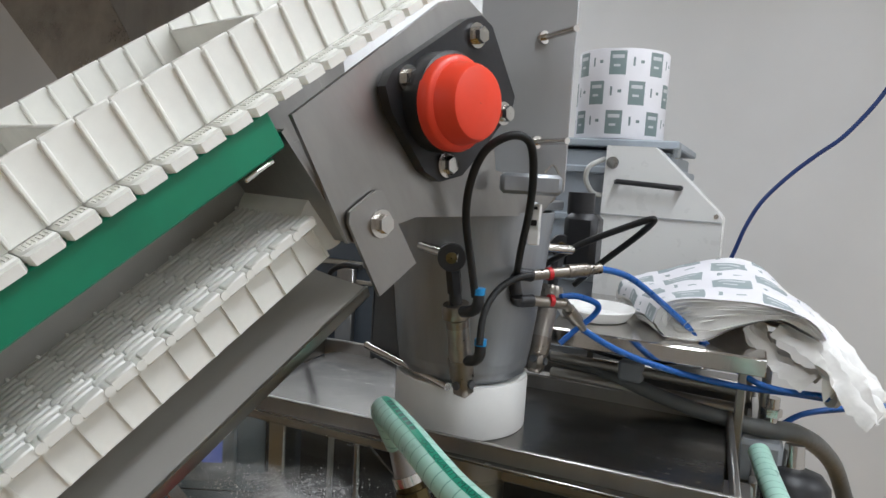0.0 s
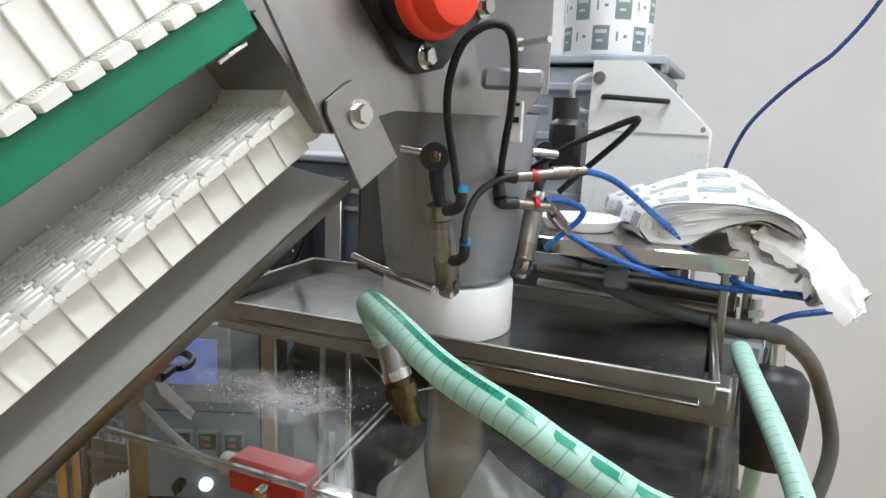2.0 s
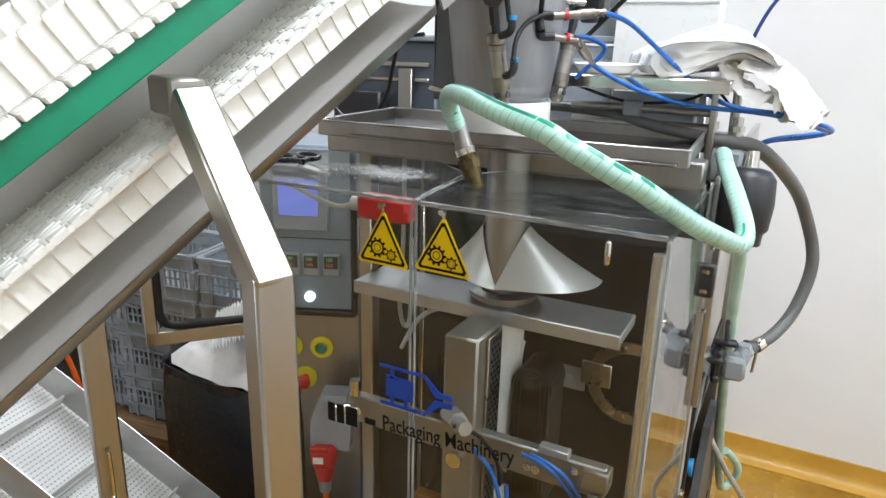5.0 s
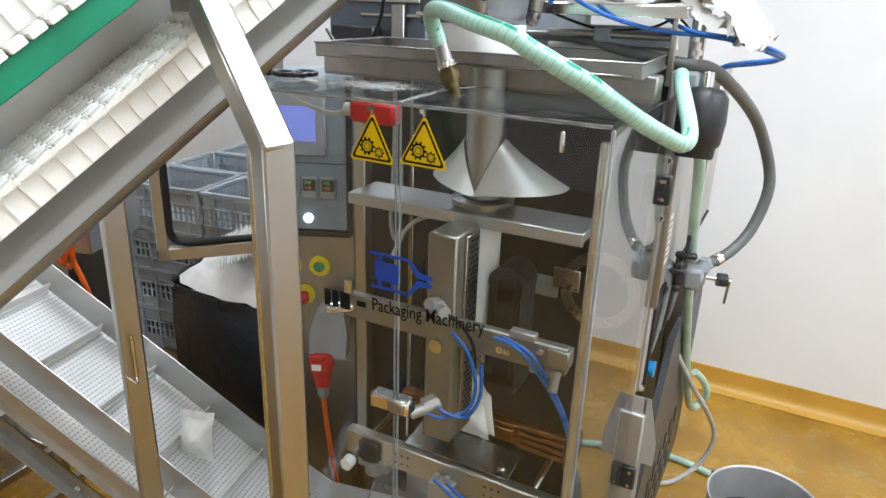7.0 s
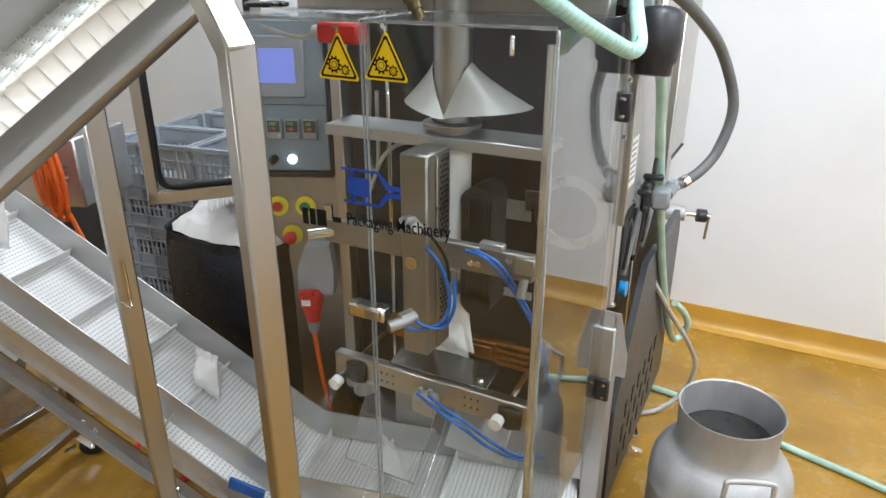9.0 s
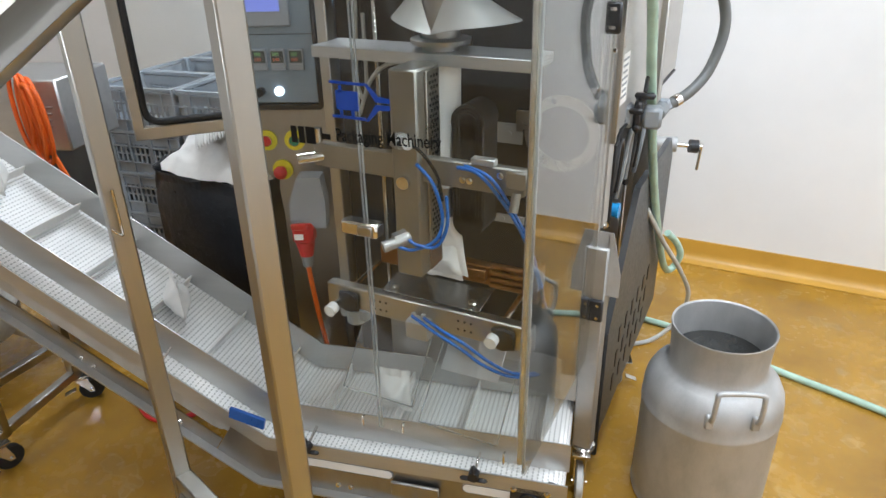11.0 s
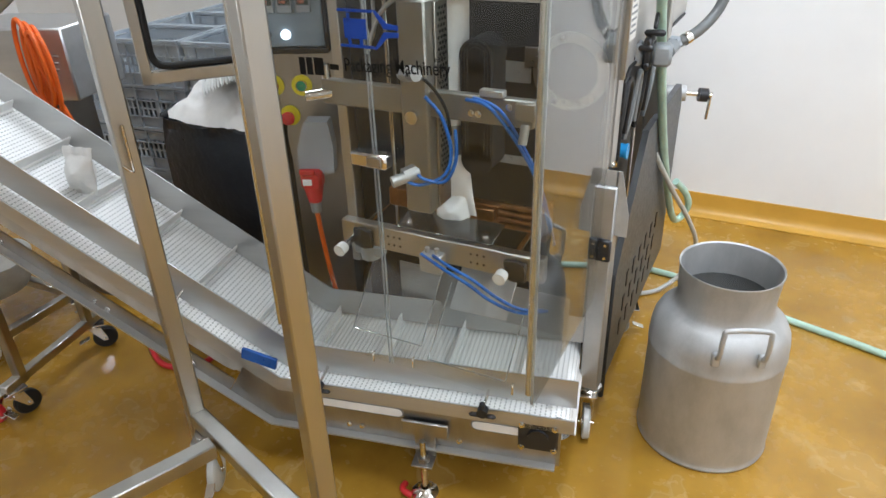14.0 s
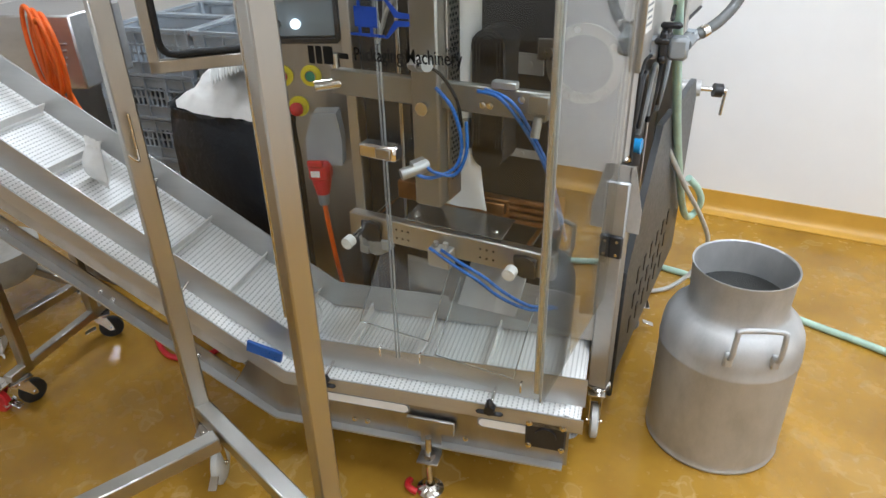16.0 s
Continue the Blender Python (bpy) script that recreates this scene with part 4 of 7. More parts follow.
    part("cylinder", B().cyl((-0.30, 0.58, 1.10), (-0.24, 0.53, 1.115), 0.012, seg=18).cyl((-0.26, 0.56, 0.905), (-0.300, 0.515, 0.893), 0.012, seg=18).cyl((-0.268, 0.56, 0.906), (-0.285, 0.538, 0.900), 0.017, seg=6).cyl((-0.285, 0.57, 1.105), (-0.262, 0.55, 1.111), 0.017, seg=6), PLATE, t)
    part("screw", B().cyl((-0.285, 0.592, 1.012), (-0.285, 0.580, 1.012), 0.014, seg=24).cyl((-0.50, 0.60, 1.07), (-0.50, 0.60, 1.10), 0.010).cyl((-0.545, 0.58, 1.03), (-0.49, 0.62, 1.035), 0.012), SHINY, t)
    # film drive belts on both sides of the tube
    for sx in (-1, 1):
        dx = TX + sx * 0.078
        w = part("film_drive", B().cyl((dx, 0.715, 1.112), (dx, 0.795, 1.112), 0.038, seg=32).box((dx, 0.755, 0.995), (0.074, 0.08, 0.23), 0.004).cyl((dx, 0.715, 0.885), (dx, 0.795, 0.885), 0.037, seg=32), RUBBER, t, "black rubber film drive belt")
        arch = [(dx + 0.034 * math.cos(radians(a)), 0.7135, 1.112 + 0.034 * math.sin(radians(a))) for a in range(180, -1, -15)]
        for k in (1.0, 0.78, 0.58):
            part("belt_rib", B().sweep([(dx - 0.034 * k, 0.7135, 0.90)] + [(dx + (p[0] - dx) * k, p[1], 1.112 + (p[2] - 1.112) * k) for p in arch] + [(dx + 0.034 * k, 0.7135, 0.90)], 0.0016, 6, 2), BLACK, w)
    part("switch_plate", B().box((-0.13, 0.90, 1.075), (0.06, 0.006, 0.05), 0.002).cyl((-0.13, 0.896, 1.075), (-0.13, 0.89, 1.075), 0.006, seg=14), WORN, t)
    # the film flattens below the tube
    b = B()
    nn = 24
    vs = []
    for k, z in enumerate((0.90, 0.86, 0.82, 0.785, 0.755, 0.725)):
        q = k / 5
        for i in range(nn):
            a = 2 * math.pi * i / nn
            vs.append((TX + (0.036 + 0.026 * q) * math.cos(a), TY - 0.002 + (0.036 * (1 - q) + 0.002) * math.sin(a), z + 0.003 * noise.noise((a, q * 4, 0))))
    b.add(vs, [(k * nn + i, k * nn + (i + 1) % nn, (k + 1) * nn + (i + 1) % nn, (k + 1) * nn + i) for k in range(5) for i in range(nn)])
    part("film_tail", b, PAPER, t, "flattened film end between the jaws", angle=80)
    part("date_mark", B().box((TX - 0.018, TY - 0.0425, 1.205), (0.012, 0.002, 0.006)), INK, t)
    # clear deflectors that lead a pouch to the belt
    for x0, x1, y0, y1 in ((-0.50, -0.30, 0.60, 0.72), (-0.26, -0.06, 0.56, 0.70)):
        c = part("deflector", B().add([(x0, y0, 0.42), (x1, y0, 0.42), (x1, y1, 0.56), (x0, y1, 0.56)], [(0, 1, 2, 3)]), ACRYL_F, t, "scuffed clear acrylic deflector")
        part("deflector_edge", B().sweep([(x0, y0, 0.42), (x1, y0, 0.42)], 0.0016, 6, 1), EDGE, c)
        part("deflector_edge", B().sweep([(x1, y0, 0.42), (x1, y1, 0.56)], 0.0016, 6, 1), EDGE, c)
        part("deflector_edge", B().sweep([(x0, y0, 0.42), (x0, y1, 0.56)], 0.0016, 6, 1), EDGE, c)
    # lower rods with white buffers
    for x, y in ((-0.493, 0.579), (-0.095, 0.611)):
        r = part("slide_rod", B().cyl((x, y, 0.666), (x, 0.99, 0.70), 0.008, seg=16), SHINY, t)
        part("buffer", B().cyl((x, y - 0.014, 0.664), (x, y + 0.008, 0.666), 0.0145, seg=20).cyl((x, y - 0.016, 0.664), (x, y - 0.012, 0.664), 0.006, seg=12), WHITE, r, "white plastic buffer")
    part("rear_jaw", B().box((-0.27, 0.80, 0.72), (0.42, 0.03, 0.05), 0.003).box((-0.27, 0.78, 0.725), (0.18, 0.02, 0.03), 0.002), COPPER, t)
    for i in range(4):
        part("heating_rod", B().cyl((-0.17, 0.782, 0.700 + 0.017 * i), (-0.045, 0.782, 0.700 + 0.017 * i), 0.0065, seg=14), COPPER, t, "copper heating rod")
    part("rod_holder", B().box((-0.052, 0.79, 0.725), (0.012, 0.05, 0.085), 0.002), COPPER, t)
    # flange and bowed guard plate behind the drive belts
    fl = part("flange", B().lathe([(0.068, 0.0), (0.092, 0.0), (0.092, 0.008), (0.068, 0.008), (0.068, 0.0)], 48, Matrix.Translation((-0.075, 0.985, 1.03)) @ Matrix.Rotation(radians(90), 4, "X")), WORN, t, "grey ring flange behind the film drive")
    for a in (35, 105, 175, 245, 315):
        part("bolt", B().bolt((-0.075 + 0.080 * math.cos(radians(a)), 0.977, 1.03 + 0.080 * math.sin(radians(a))), (0, -1, 0), 0.005, 0.006), SHINY, fl)
    # chute that guides a pouch to the belt
    part("chute", B().box((0, 0, 0), (0.165, 0.115, 0.003), 0.001, pose(-0.175, 0.70, 0.552, 46, 0, 0) @ Matrix.Rotation(radians(-13), 4, "Y")), ALU, t, "bright steel chute plate")
    for cx, cz, w, h in ((-0.211, 0.798, 0.116, 0.022), (-0.199, 1.024, 0.067, 0.050)):
        part("guide_plate", B().box((cx, 0.96, cz), (w, 0.006, h), 0.001).cyl((cx, 0.957, cz), (cx, 0.953, cz), 0.007, seg=14), ALU, t)
    for cx, cz in ((-0.331, 0.492), (-0.229, 0.507), (0.004, 0.514)):
        part("edge_clip", B().box((cx, FY - 0.005, cz), (0.004, 0.004, 0.026), 0.0015).box((cx, FY - 0.002, cz + 0.012), (0.004, 0.010, 0.003), 0.001), SHINY, t)
    part("lower_deflector", B().box((-0.25, 0.85, 0.43), (0.50, 0.003, 0.12), 0.001), STEEL_X, t)
    return t


packer = machine()


def front_jaw():
    j = part("front_jaw", B().box((0, 0, 0), (0.53, 0.028, 0.062), 0.003), STEEL, packer, "steel seal jaw that slides on two rods")
    for x in (-0.20, 0.20):
        part("jaw_bearing", B().cyl((x, -0.026, -0.006), (x, -0.013, -0.006), 0.026, seg=28).box((x, -0.019, -0.006), (0.055, 0.01, 0.05), 0.004), BLACK, j)
    part("jaw_block", B().box((0.0, -0.032, -0.022), (0.056, 0.034, 0.046), 0.003).cyl((0.01, -0.03, 0.0), (0.01, -0.03, 0.014), 0.006).cyl((-0.015, -0.03, 0.0), (-0.015, -0.03, 0.012), 0.006), PLATE, j)
    part("jaw_top_plate", B().box((0.0, 0.03, 0.0), (0.25, 0.085, 0.005), 0.001, Matrix.Translation((0.01, 0.012, 0.036)) @ Matrix.Rotation(radians(9), 4, "X")), DARKPLATE, j)
    for x in (-0.09, 0.11):
        part("bolt", B().bolt((x, 0.022, 0.041), (0, -0.15, 0.98), 0.007, 0.007), SHINY, j)
    h = B()
    for k in range(6):
        h.cyl((-0.13 + 0.016 * (k % 3), -0.0145, -0.012 + 0.022 * (k // 3)), (-0.13 + 0.016 * (k % 3), -0.0138, -0.012 + 0.022 * (k // 3)), 0.003, seg=8)
        h.cyl((0.09 + 0.016 * (k % 3), -0.0145, -0.012 + 0.022 * (k // 3)), (0.09 + 0.016 * (k % 3), -0.0138, -0.012 + 0.022 * (k // 3)), 0.003, seg=8)
    # near-black discs give the shade of the bolt holes by colour
    part("bolt_hole", h, DARK, j, kind="stuff")
    part("grey_plug", B().cyl((-0.19, -0.005, -0.065), (-0.19, -0.005, -0.03), 0.024, seg=20).box((-0.19, -0.005, -0.04), (0.08, 0.03, 0.03), 0.004), GREYP, j)
    return j


jaw = front_jaw()

# ---- control cabinet, turned towards the operator ----
CAB = pose(-0.9, 0.97, 0, 0, 0, 24)


def control_cabinet():
    t = thing("control_cabinet", CAB, "stainless control cabinet with a blue-grey operator panel", "control cabinet")
    part("body", B().box((-0.015, 0.13, 0.735), (0.29, 0.25, 1.07), 0.005), STEEL_X, t)
    part("leg", B().box((-0.015, 0.13, 0.10), (0.24, 0.20, 0.20), 0.005), STEEL_X, t)
    part("body_top", B().box((0.0, 0.14, 1.36), (0.25, 0.24, 0.18), 0.005), CABINET, t)
    pn = part("panel", B().box((0.0, -0.003, 1.24), (0.228, 0.012, 0.415), 0.004), CABINET, t, "blue-grey operator panel")
    part("panel_frame", B().box((0.119, -0.004, 1.235), (0.014, 0.02, 0.43), 0.003).box((0.0, -0.004, 1.022), (0.24, 0.02, 0.016), 0.003), BLACK, pn)
    part("panel_seam", B().box((0.0, -0.0095, 1.222), (0.226, 0.001, 0.002)), BLACK, pn)
    bz = part("screen_bezel", B().box((-0.012, -0.013, 1.325), (0.140, 0.012, 0.165), 0.004), LGREYP, pn)
    sc = part("screen", B().box((-0.016, -0.0195, 1.328), (0.098, 0.003, 0.092), 0.001), SCREEN, bz, "lit blue touch screen")
    for k in range(3):
        c = part("temperature_controller", B().box((-0.040 + 0.051 * k, -0.012, 1.155), (0.041, 0.012, 0.058), 0.002), LGREYP, pn)
        part("display", B().box((-0.040 + 0.051 * k, -0.0187, 1.163), (0.034, 0.002, 0.032)), DISPLAY, c)
        for j, (txt, mm) in enumerate(((("190", "240", "150")[k], LED_G), (("170", "140", "160")[k], LED_R))):
            fm = Matrix.Translation((-0.0535 + 0.051 * k, -0.0202, 1.1665 - 0.0145 * j)) @ Matrix(((1, 0, 0, 0), (0, 0, -1, 0), (0, 1, 0, 0), (0, 0, 0, 1)))
            part("digits", letters(txt, 0.0125, fm, None, 0.0002), mm, c)
    kn = part("selector_knob", B().cyl((-0.048, -0.03, 1.068), (-0.048, -0.008, 1.068), 0.0115, seg=20).box((-0.048, -0.034, 1.068), (0.007, 0.014, 0.024), 0.002), BLACK, pn)
    part("pilot_lamp", B().lathe([(0.0135, 0), (0.0135, 0.008), (0.010, 0.014), (0.0005, 0.015)], 24, Matrix.Translation((0.004, -0.009, 1.068)) @ Matrix.Rotation(radians(90), 4, "X")), LED_W, pn, "lit white push button")
    for x, z, mm, nm in ((-0.054, 0.922, REDP, "stop_button"), (0.028, 0.922, material("green_button", (0.01, 0.25, 0.13), 0.4), "start_button"), (-0.018, 0.832, REDP, "emergency_stop")):
        d = part("legend_ring", B().cyl((x, -0.003, z), (x, 0.004, z), 0.030, seg=36), YPLAST, t, "yellow legend plate")
        if nm == "emergency_stop":
            part(nm, B().lathe([(0.011, 0), (0.011, 0.016), (0.019, 0.022), (0.020, 0.030), (0.013, 0.038), (0.0005, 0.040)], 28, Matrix.Translation((x, -0.003, z)) @ Matrix.Rotation(radians(90), 4, "X")), mm, d)
        else:
            part(nm, B().lathe([(0.016, 0), (0.016, 0.006), (0.0125, 0.007), (0.0125, 0.005), (0.0005, 0.005)], 28, Matrix.Translation((x, -0.003, z)) @ Matrix.Rotation(radians(90), 4, "X")), mm, d)
            part("bezel", B().lathe([(0.0165, 0), (0.0165, 0.008), (0.0145, 0.008)], 28, Matrix.Translation((x, -0.003, z)) @ Matrix.Rotation(radians(90), 4, "X")), SHINY, d)
    return t


control_cabinet()


# ---- milk can ----
def milk_can():
    t = thing("milk_can", pose(0.352, 1.075, 0) @ Matrix.Diagonal((1, 1, 1.022, 1)), "dull aluminium milk can without lid, half full of dark water", "milk can")
    prof = [(0.001, 0.0), (0.170, 0.0), (0.176, 0.003), (0.178, 0.010), (0.174, 0.018), (0.176, 0.03), (0.1765, 0.30), (0.1785, 0.305), (0.1785, 0.315), (0.1765, 0.320), (0.1765, 0.345), (0.172, 0.372), (0.160, 0.396), (0.142, 0.414), (0.128, 0.424), (0.1225, 0.434), (0.121, 0.45), (0.126, 0.535), (0.1285, 0.540), (0.1275, 0.543), (0.1235, 0.540), (0.1185, 0.45), (0.120, 0.43), (0.168, 0.37), (0.172, 0.30)]
    part("body", B().lathe(prof, 72), ALU, t)
    part("water", B().lathe([(0.0005, 0.452), (0.118, 0.452)], 48), WATER, t)
    for a in (-69, 111):
        m = Matrix.Rotation(radians(a), 4, "Z")
        part("handle", B().sweep([(0.172, -0.054, 0.378), (0.190, -0.055, 0.398), (0.194, -0.054, 0.456), (0.192, -0.044, 0.472), (0.191, 0.044, 0.472), (0.194, 0.054, 0.456), (0.190, 0.055, 0.398), (0.172, 0.054, 0.378)], 0.0065, 12, 5, m), ALU, t)
        for s in (-1, 1):
            part("handle_lug", B().box((0.171, s * 0.055, 0.374), (0.014, 0.022, 0.04), 0.004, m), ALU, t)


milk_can()


# ---- writing and signs on the guard ----
FACE = Matrix(((1, 0, 0, 0), (0, 0, -1, 0), (0, 1, 0, 0), (0, 0, 0, 1)))   # letters upright, facing -y


def writing():
    y = FY - 0.0042
    word = letters("Packaging Machinery", 1.0, Matrix.Identity(4))
    xs = [v.co.x for v in word.bm.verts]
    k = 0.212 / (max(xs) - min(xs))
    word.bm.free()
    m = Matrix.Translation((-0.335, y, 1.137)) @ Matrix.Rotation(radians(-2.6), 4, "Y") @ FACE @ Matrix.Diagonal((k, 0.034, 1, 1))
    part("lettering", letters("Packaging Machinery", 1.0, m, None, 0.0004, 0.007), INK, packer, "black lettering on the guard")
    for x0, w, h in ((-0.436, 0.013, 0.032), (-0.419, 0.013, 0.032), (-0.402, 0.021, 0.032), (-0.3665, 0.019, 0.010)):
        part("brand_bar", B().box((x0 + w / 2, y, 1.139 + 0.05 * (x0 + 0.43)), (w, 0.001, h)), INK, packer)
    b = B()
    b.box((-0.304, y, 1.2435), (0.072, 0.001, 0.005)).box((-0.303, y, 1.183), (0.070, 0.001, 0.005)).box((-0.305, y, 1.213), (0.046, 0.001, 0.034))
    b.box((-0.318, y, 1.191), (0.006, 0.001, 0.014)).box((-0.294, y, 1.191), (0.006, 0.001, 0.014)).box((-0.318, y, 1.232), (0.006, 0.001, 0.014))
    for s in (1, -1):
        b.prism([(-0.268, 1.213 + s * 0.033), (-0.262, 1.213 + s * 0.033), (-0.240, 1.213 + s * 0.012), (-0.218, 1.213 + s * 0.010), (-0.218, 1.213 + s * 0.002), (-0.246, 1.213 + s * 0.002)], 0.001, Matrix.Translation((0, y, 0)) @ FACE)
    part("blue_mark", b, LOGO, packer, "blue printed machine mark")


writing()


def gear(b, cx, cz, r, teeth, m):
    for i in range(teeth):
        a = 2 * math.pi * i / teeth
        b.box((r * 1.16, 0, 0.0005), (r * 0.36, r * 0.30, 0.0010), 0, m @ Matrix.Translation((cx, cz, 0)) @ Matrix.Rotation(a, 4, "Z"))
    for i in range(24):
        a0, a1 = 2 * math.pi * i / 24, 2 * math.pi * (i + 1) / 24
        for ri, ro in ((r * 0.78, r * 1.06), (r * 0.44, r * 0.54)):
            b.add([(cx + q * math.cos(a), cz + q * math.sin(a), 0.0009) for a, q in ((a0, ri), (a0, ro), (a1, ro), (a1, ri))], [(0, 1, 2, 3)], m)


def rounded_triangle(w, h, r):
    pts = []
    corners = [(-w / 2, 0), (w / 2, 0), (0, h)]
    cx, cy = 0, h / 3
    for i, (x, y) in enumerate(corners):
        px, py = corners[i - 1]
        nx, ny = corners[(i + 1) % 3]
        for (ax, ay) in ((px, py), (nx, ny)):
            d = math.hypot(ax - x, ay - y)
            pts.append((x + (ax - x) / d * r, y + (ay - y) / d * r))
    return pts


def warning_sign(x, z, tilt):
    m = Matrix.Translation((x, FY - 0.0036, z)) @ Matrix.Rotation(radians(tilt), 4, "Y") @ FACE
    t = thing("warning_sign", m, "yellow triangular gear warning sign stuck on the clear guard", "sign", "warning signs")
    part("plate", B().prism(rounded_triangle(0.086, 0.080, 0.005), 0.001), YELLOW, t)
    b = B()
    o, i = rounded_triangle(0.078, 0.072, 0.005), rounded_triangle(0.066, 0.061, 0.003)
    o = [(p[0], p[1] + 0.0032, 0.0014) for p in o]
    i = [(p[0], p[1] + 0.0068, 0.0014) for p in i]
    b.add(o + i, [(k, (k + 1) % 6, (k + 1) % 6 + 6, k + 6) for k in range(6)])
    gear(b, -0.0085, 0.0245, 0.0108, 10, Matrix.Translation((0, 0, 0.0008)))
    gear(b, 0.0140, 0.0170, 0.0070, 8, Matrix.Translation((0, 0, 0.0008)))
    part("symbol", b, INK, t)
    part("clip", B().box((0.0, 0.083, 0.001), (0.005, 0.012, 0.006), 0.001).cyl((0, 0.086, 0), (0, 0.086, 0.010), 0.004, seg=10), SHINY, t)


warning_sign(-0.334, 1.398, 1)
warning_sign(-0.2405, 1.402, 1)


# ---- hopper over the machine ----
HX, HY = -0.319, 0.80


def hopper_parts():
    tray = thing("drip_tray", pose(-0.31, 0.83, 1.535), "wide stainless drip tray with a folded rim", "tray")
    b = B().box((0, 0, 0.002), (0.63, 0.30, 0.004), 0.001)
    part("tray_floor", b, TRAYM, tray)
    rim = [(-0.318, -0.15), (0.327, -0.13), (0.312, 0.155), (-0.335, 0.14)]
    for i in range(4):
        p, q = Vector((*rim[i], 0.0)), Vector((*rim[(i + 1) % 4], 0.0))
        d = (q - p).normalized()
        mm = Matrix.Translation((p + q) / 2 + Vector((0, 0, 0.010))) @ Matrix.Rotation(math.atan2(d.y, d.x), 4, "Z")
        part("rim", B().box((0, 0, 0), ((q - p).length + 0.003, 0.004, 0.028), 0.0015, mm).box((0, -0.002, 0.013), ((q - p).length + 0.004, 0.006, 0.003), 0.0012, mm), STEEL_X, tray)
    ring = solid("nylon_ring", B().lathe([(0.066, 0.0), (0.0835, 0.0), (0.085, 0.003), (0.085, 0.062), (0.0835, 0.065), (0.0685, 0.065), (0.067, 0.062), (0.066, 0.0)], 64), WHITE, "thick white nylon ring standing on the drip tray", "ring", m=pose(HX, HY, 1.5395))
    f = thing("hopper", pose(HX, HY, 1.60), "grey steel discharge hopper with two air cylinders", "hopper")
    part("cone", B().lathe([(0.062, -0.03), (0.0645, 0.0), (0.080, 0.012), (0.086, 0.04), (0.096, 0.13), (0.104, 0.215), (0.101, 0.215), (0.083, 0.02)], 56), GREYSTEEL, f, "grey sheet steel cone")
    part("flap", B().prism([(-0.135, 0.005), (0.0, -0.01), (0.0, 0.20), (-0.10, 0.205), (-0.13, 0.16)], 0.003, Matrix.Translation((0.0, -0.070, 0)) @ Matrix.Rotation(radians(-22), 4, "Z") @ FLATX), DARKSTEEL, f, "dark grey steel flap")
    part("flap_side", B().prism([(0.0, 0.0), (0.14, 0.0), (0.14, 0.19), (0.0, 0.19)], 0.003, Matrix.Translation((-0.125, -0.02, 0.0)) @ Matrix.Rotation(radians(60), 4, "Z") @ FLATX), DARKSTEEL, f)
    part("flap_bar", B().cyl((-0.132, -0.02, 0.018), (0.02, -0.092, 0.008), 0.005, seg=14), SHINY, f)
    part("cross_shaft", B().cyl((-0.02, -0.10, 0.170), (0.045, -0.137, 0.166), 0.006, seg=14), SHINY, f)
    part("cross_shaft", B().cyl((0.09, 0.02, 0.17), (0.12, 0.05, 0.168), 0.006, seg=14), SHINY, f)
    part("collar_plate", B().box((0.0, 0.02, 0.222), (0.19, 0.14, 0.012), 0.002), GREYSTEEL, f)
    part("upper_plate", B().box((0.045, 0.035, 0.44), (0.125, 0.004, 0.40), 0.001), PALEPLATE, f, "light grey upright sheet with two pins")
    for z in (0.428, 0.300):
        part("pin", B().cyl((0.065, 0.033, z), (0.118, -0.010, z + 0.001), 0.004, seg=14).cyl((0.065, 0.033, z), (0.070, 0.029, z), 0.008, seg=14), SHINY, f)
    part("sensor_block", B().box((0, 0, 0), (0.064, 0.020, 0.022), 0.004, Matrix.Translation((0.108, -0.110, 0.249)) @ Matrix.Rotation(radians(24), 4, "Z")), GREYSTEEL, f, "grey sensor block")
    rs = part("reed_switch", B().box((0.111, -0.095, 0.206), (0.012, 0.008, 0.044), 0.001), PAINT, f)
    part("switch_mark", B().box((0.111, -0.100, 0.208), (0.007, 0.002, 0.006)).box((0.111, -0.100, 0.224), (0.007, 0.002, 0.003)), BLACK, rs)
    part("black_actuator", B().box((0.118, 0.115, 0.175), (0.045, 0.05, 0.075), 0.008).cyl((0.112, 0.115, 0.21), (0.112, 0.115, 0.24), 0.018, seg=20), BLACK, f)
    part("wire_hook", B().sweep([(0.092, 0.0, 0.225), (0.104, 0.004, 0.232), (0.108, 0.004, 0.258), (0.100, 0.0, 0.272), (0.092, -0.004, 0.262)], 0.0012, 6, 4), SHINY, f)


TRAYM = material("wet_tray_steel", (0.27, 0.262, 0.25), 0.22, 1.0, 0.10, 5.0, 60, 0.03, (1, 3, 1), rvar=0.08)
GREYSTEEL = material("grey_satin_steel", (0.33, 0.345, 0.36), 0.40, 0.65, 0.06, 5.0, 70, 0.03, (6, 6, 0.6))
DARKSTEEL = material("dark_sheet_steel", (0.10, 0.105, 0.11), 0.5, 0.35, 0.08, 4.0, 70, 0.04)
PALEPLATE = material("pale_sheet", (0.50, 0.51, 0.52), 0.4, 0.3, 0.05, 3.0, 70, 0.02)
hopper_parts()


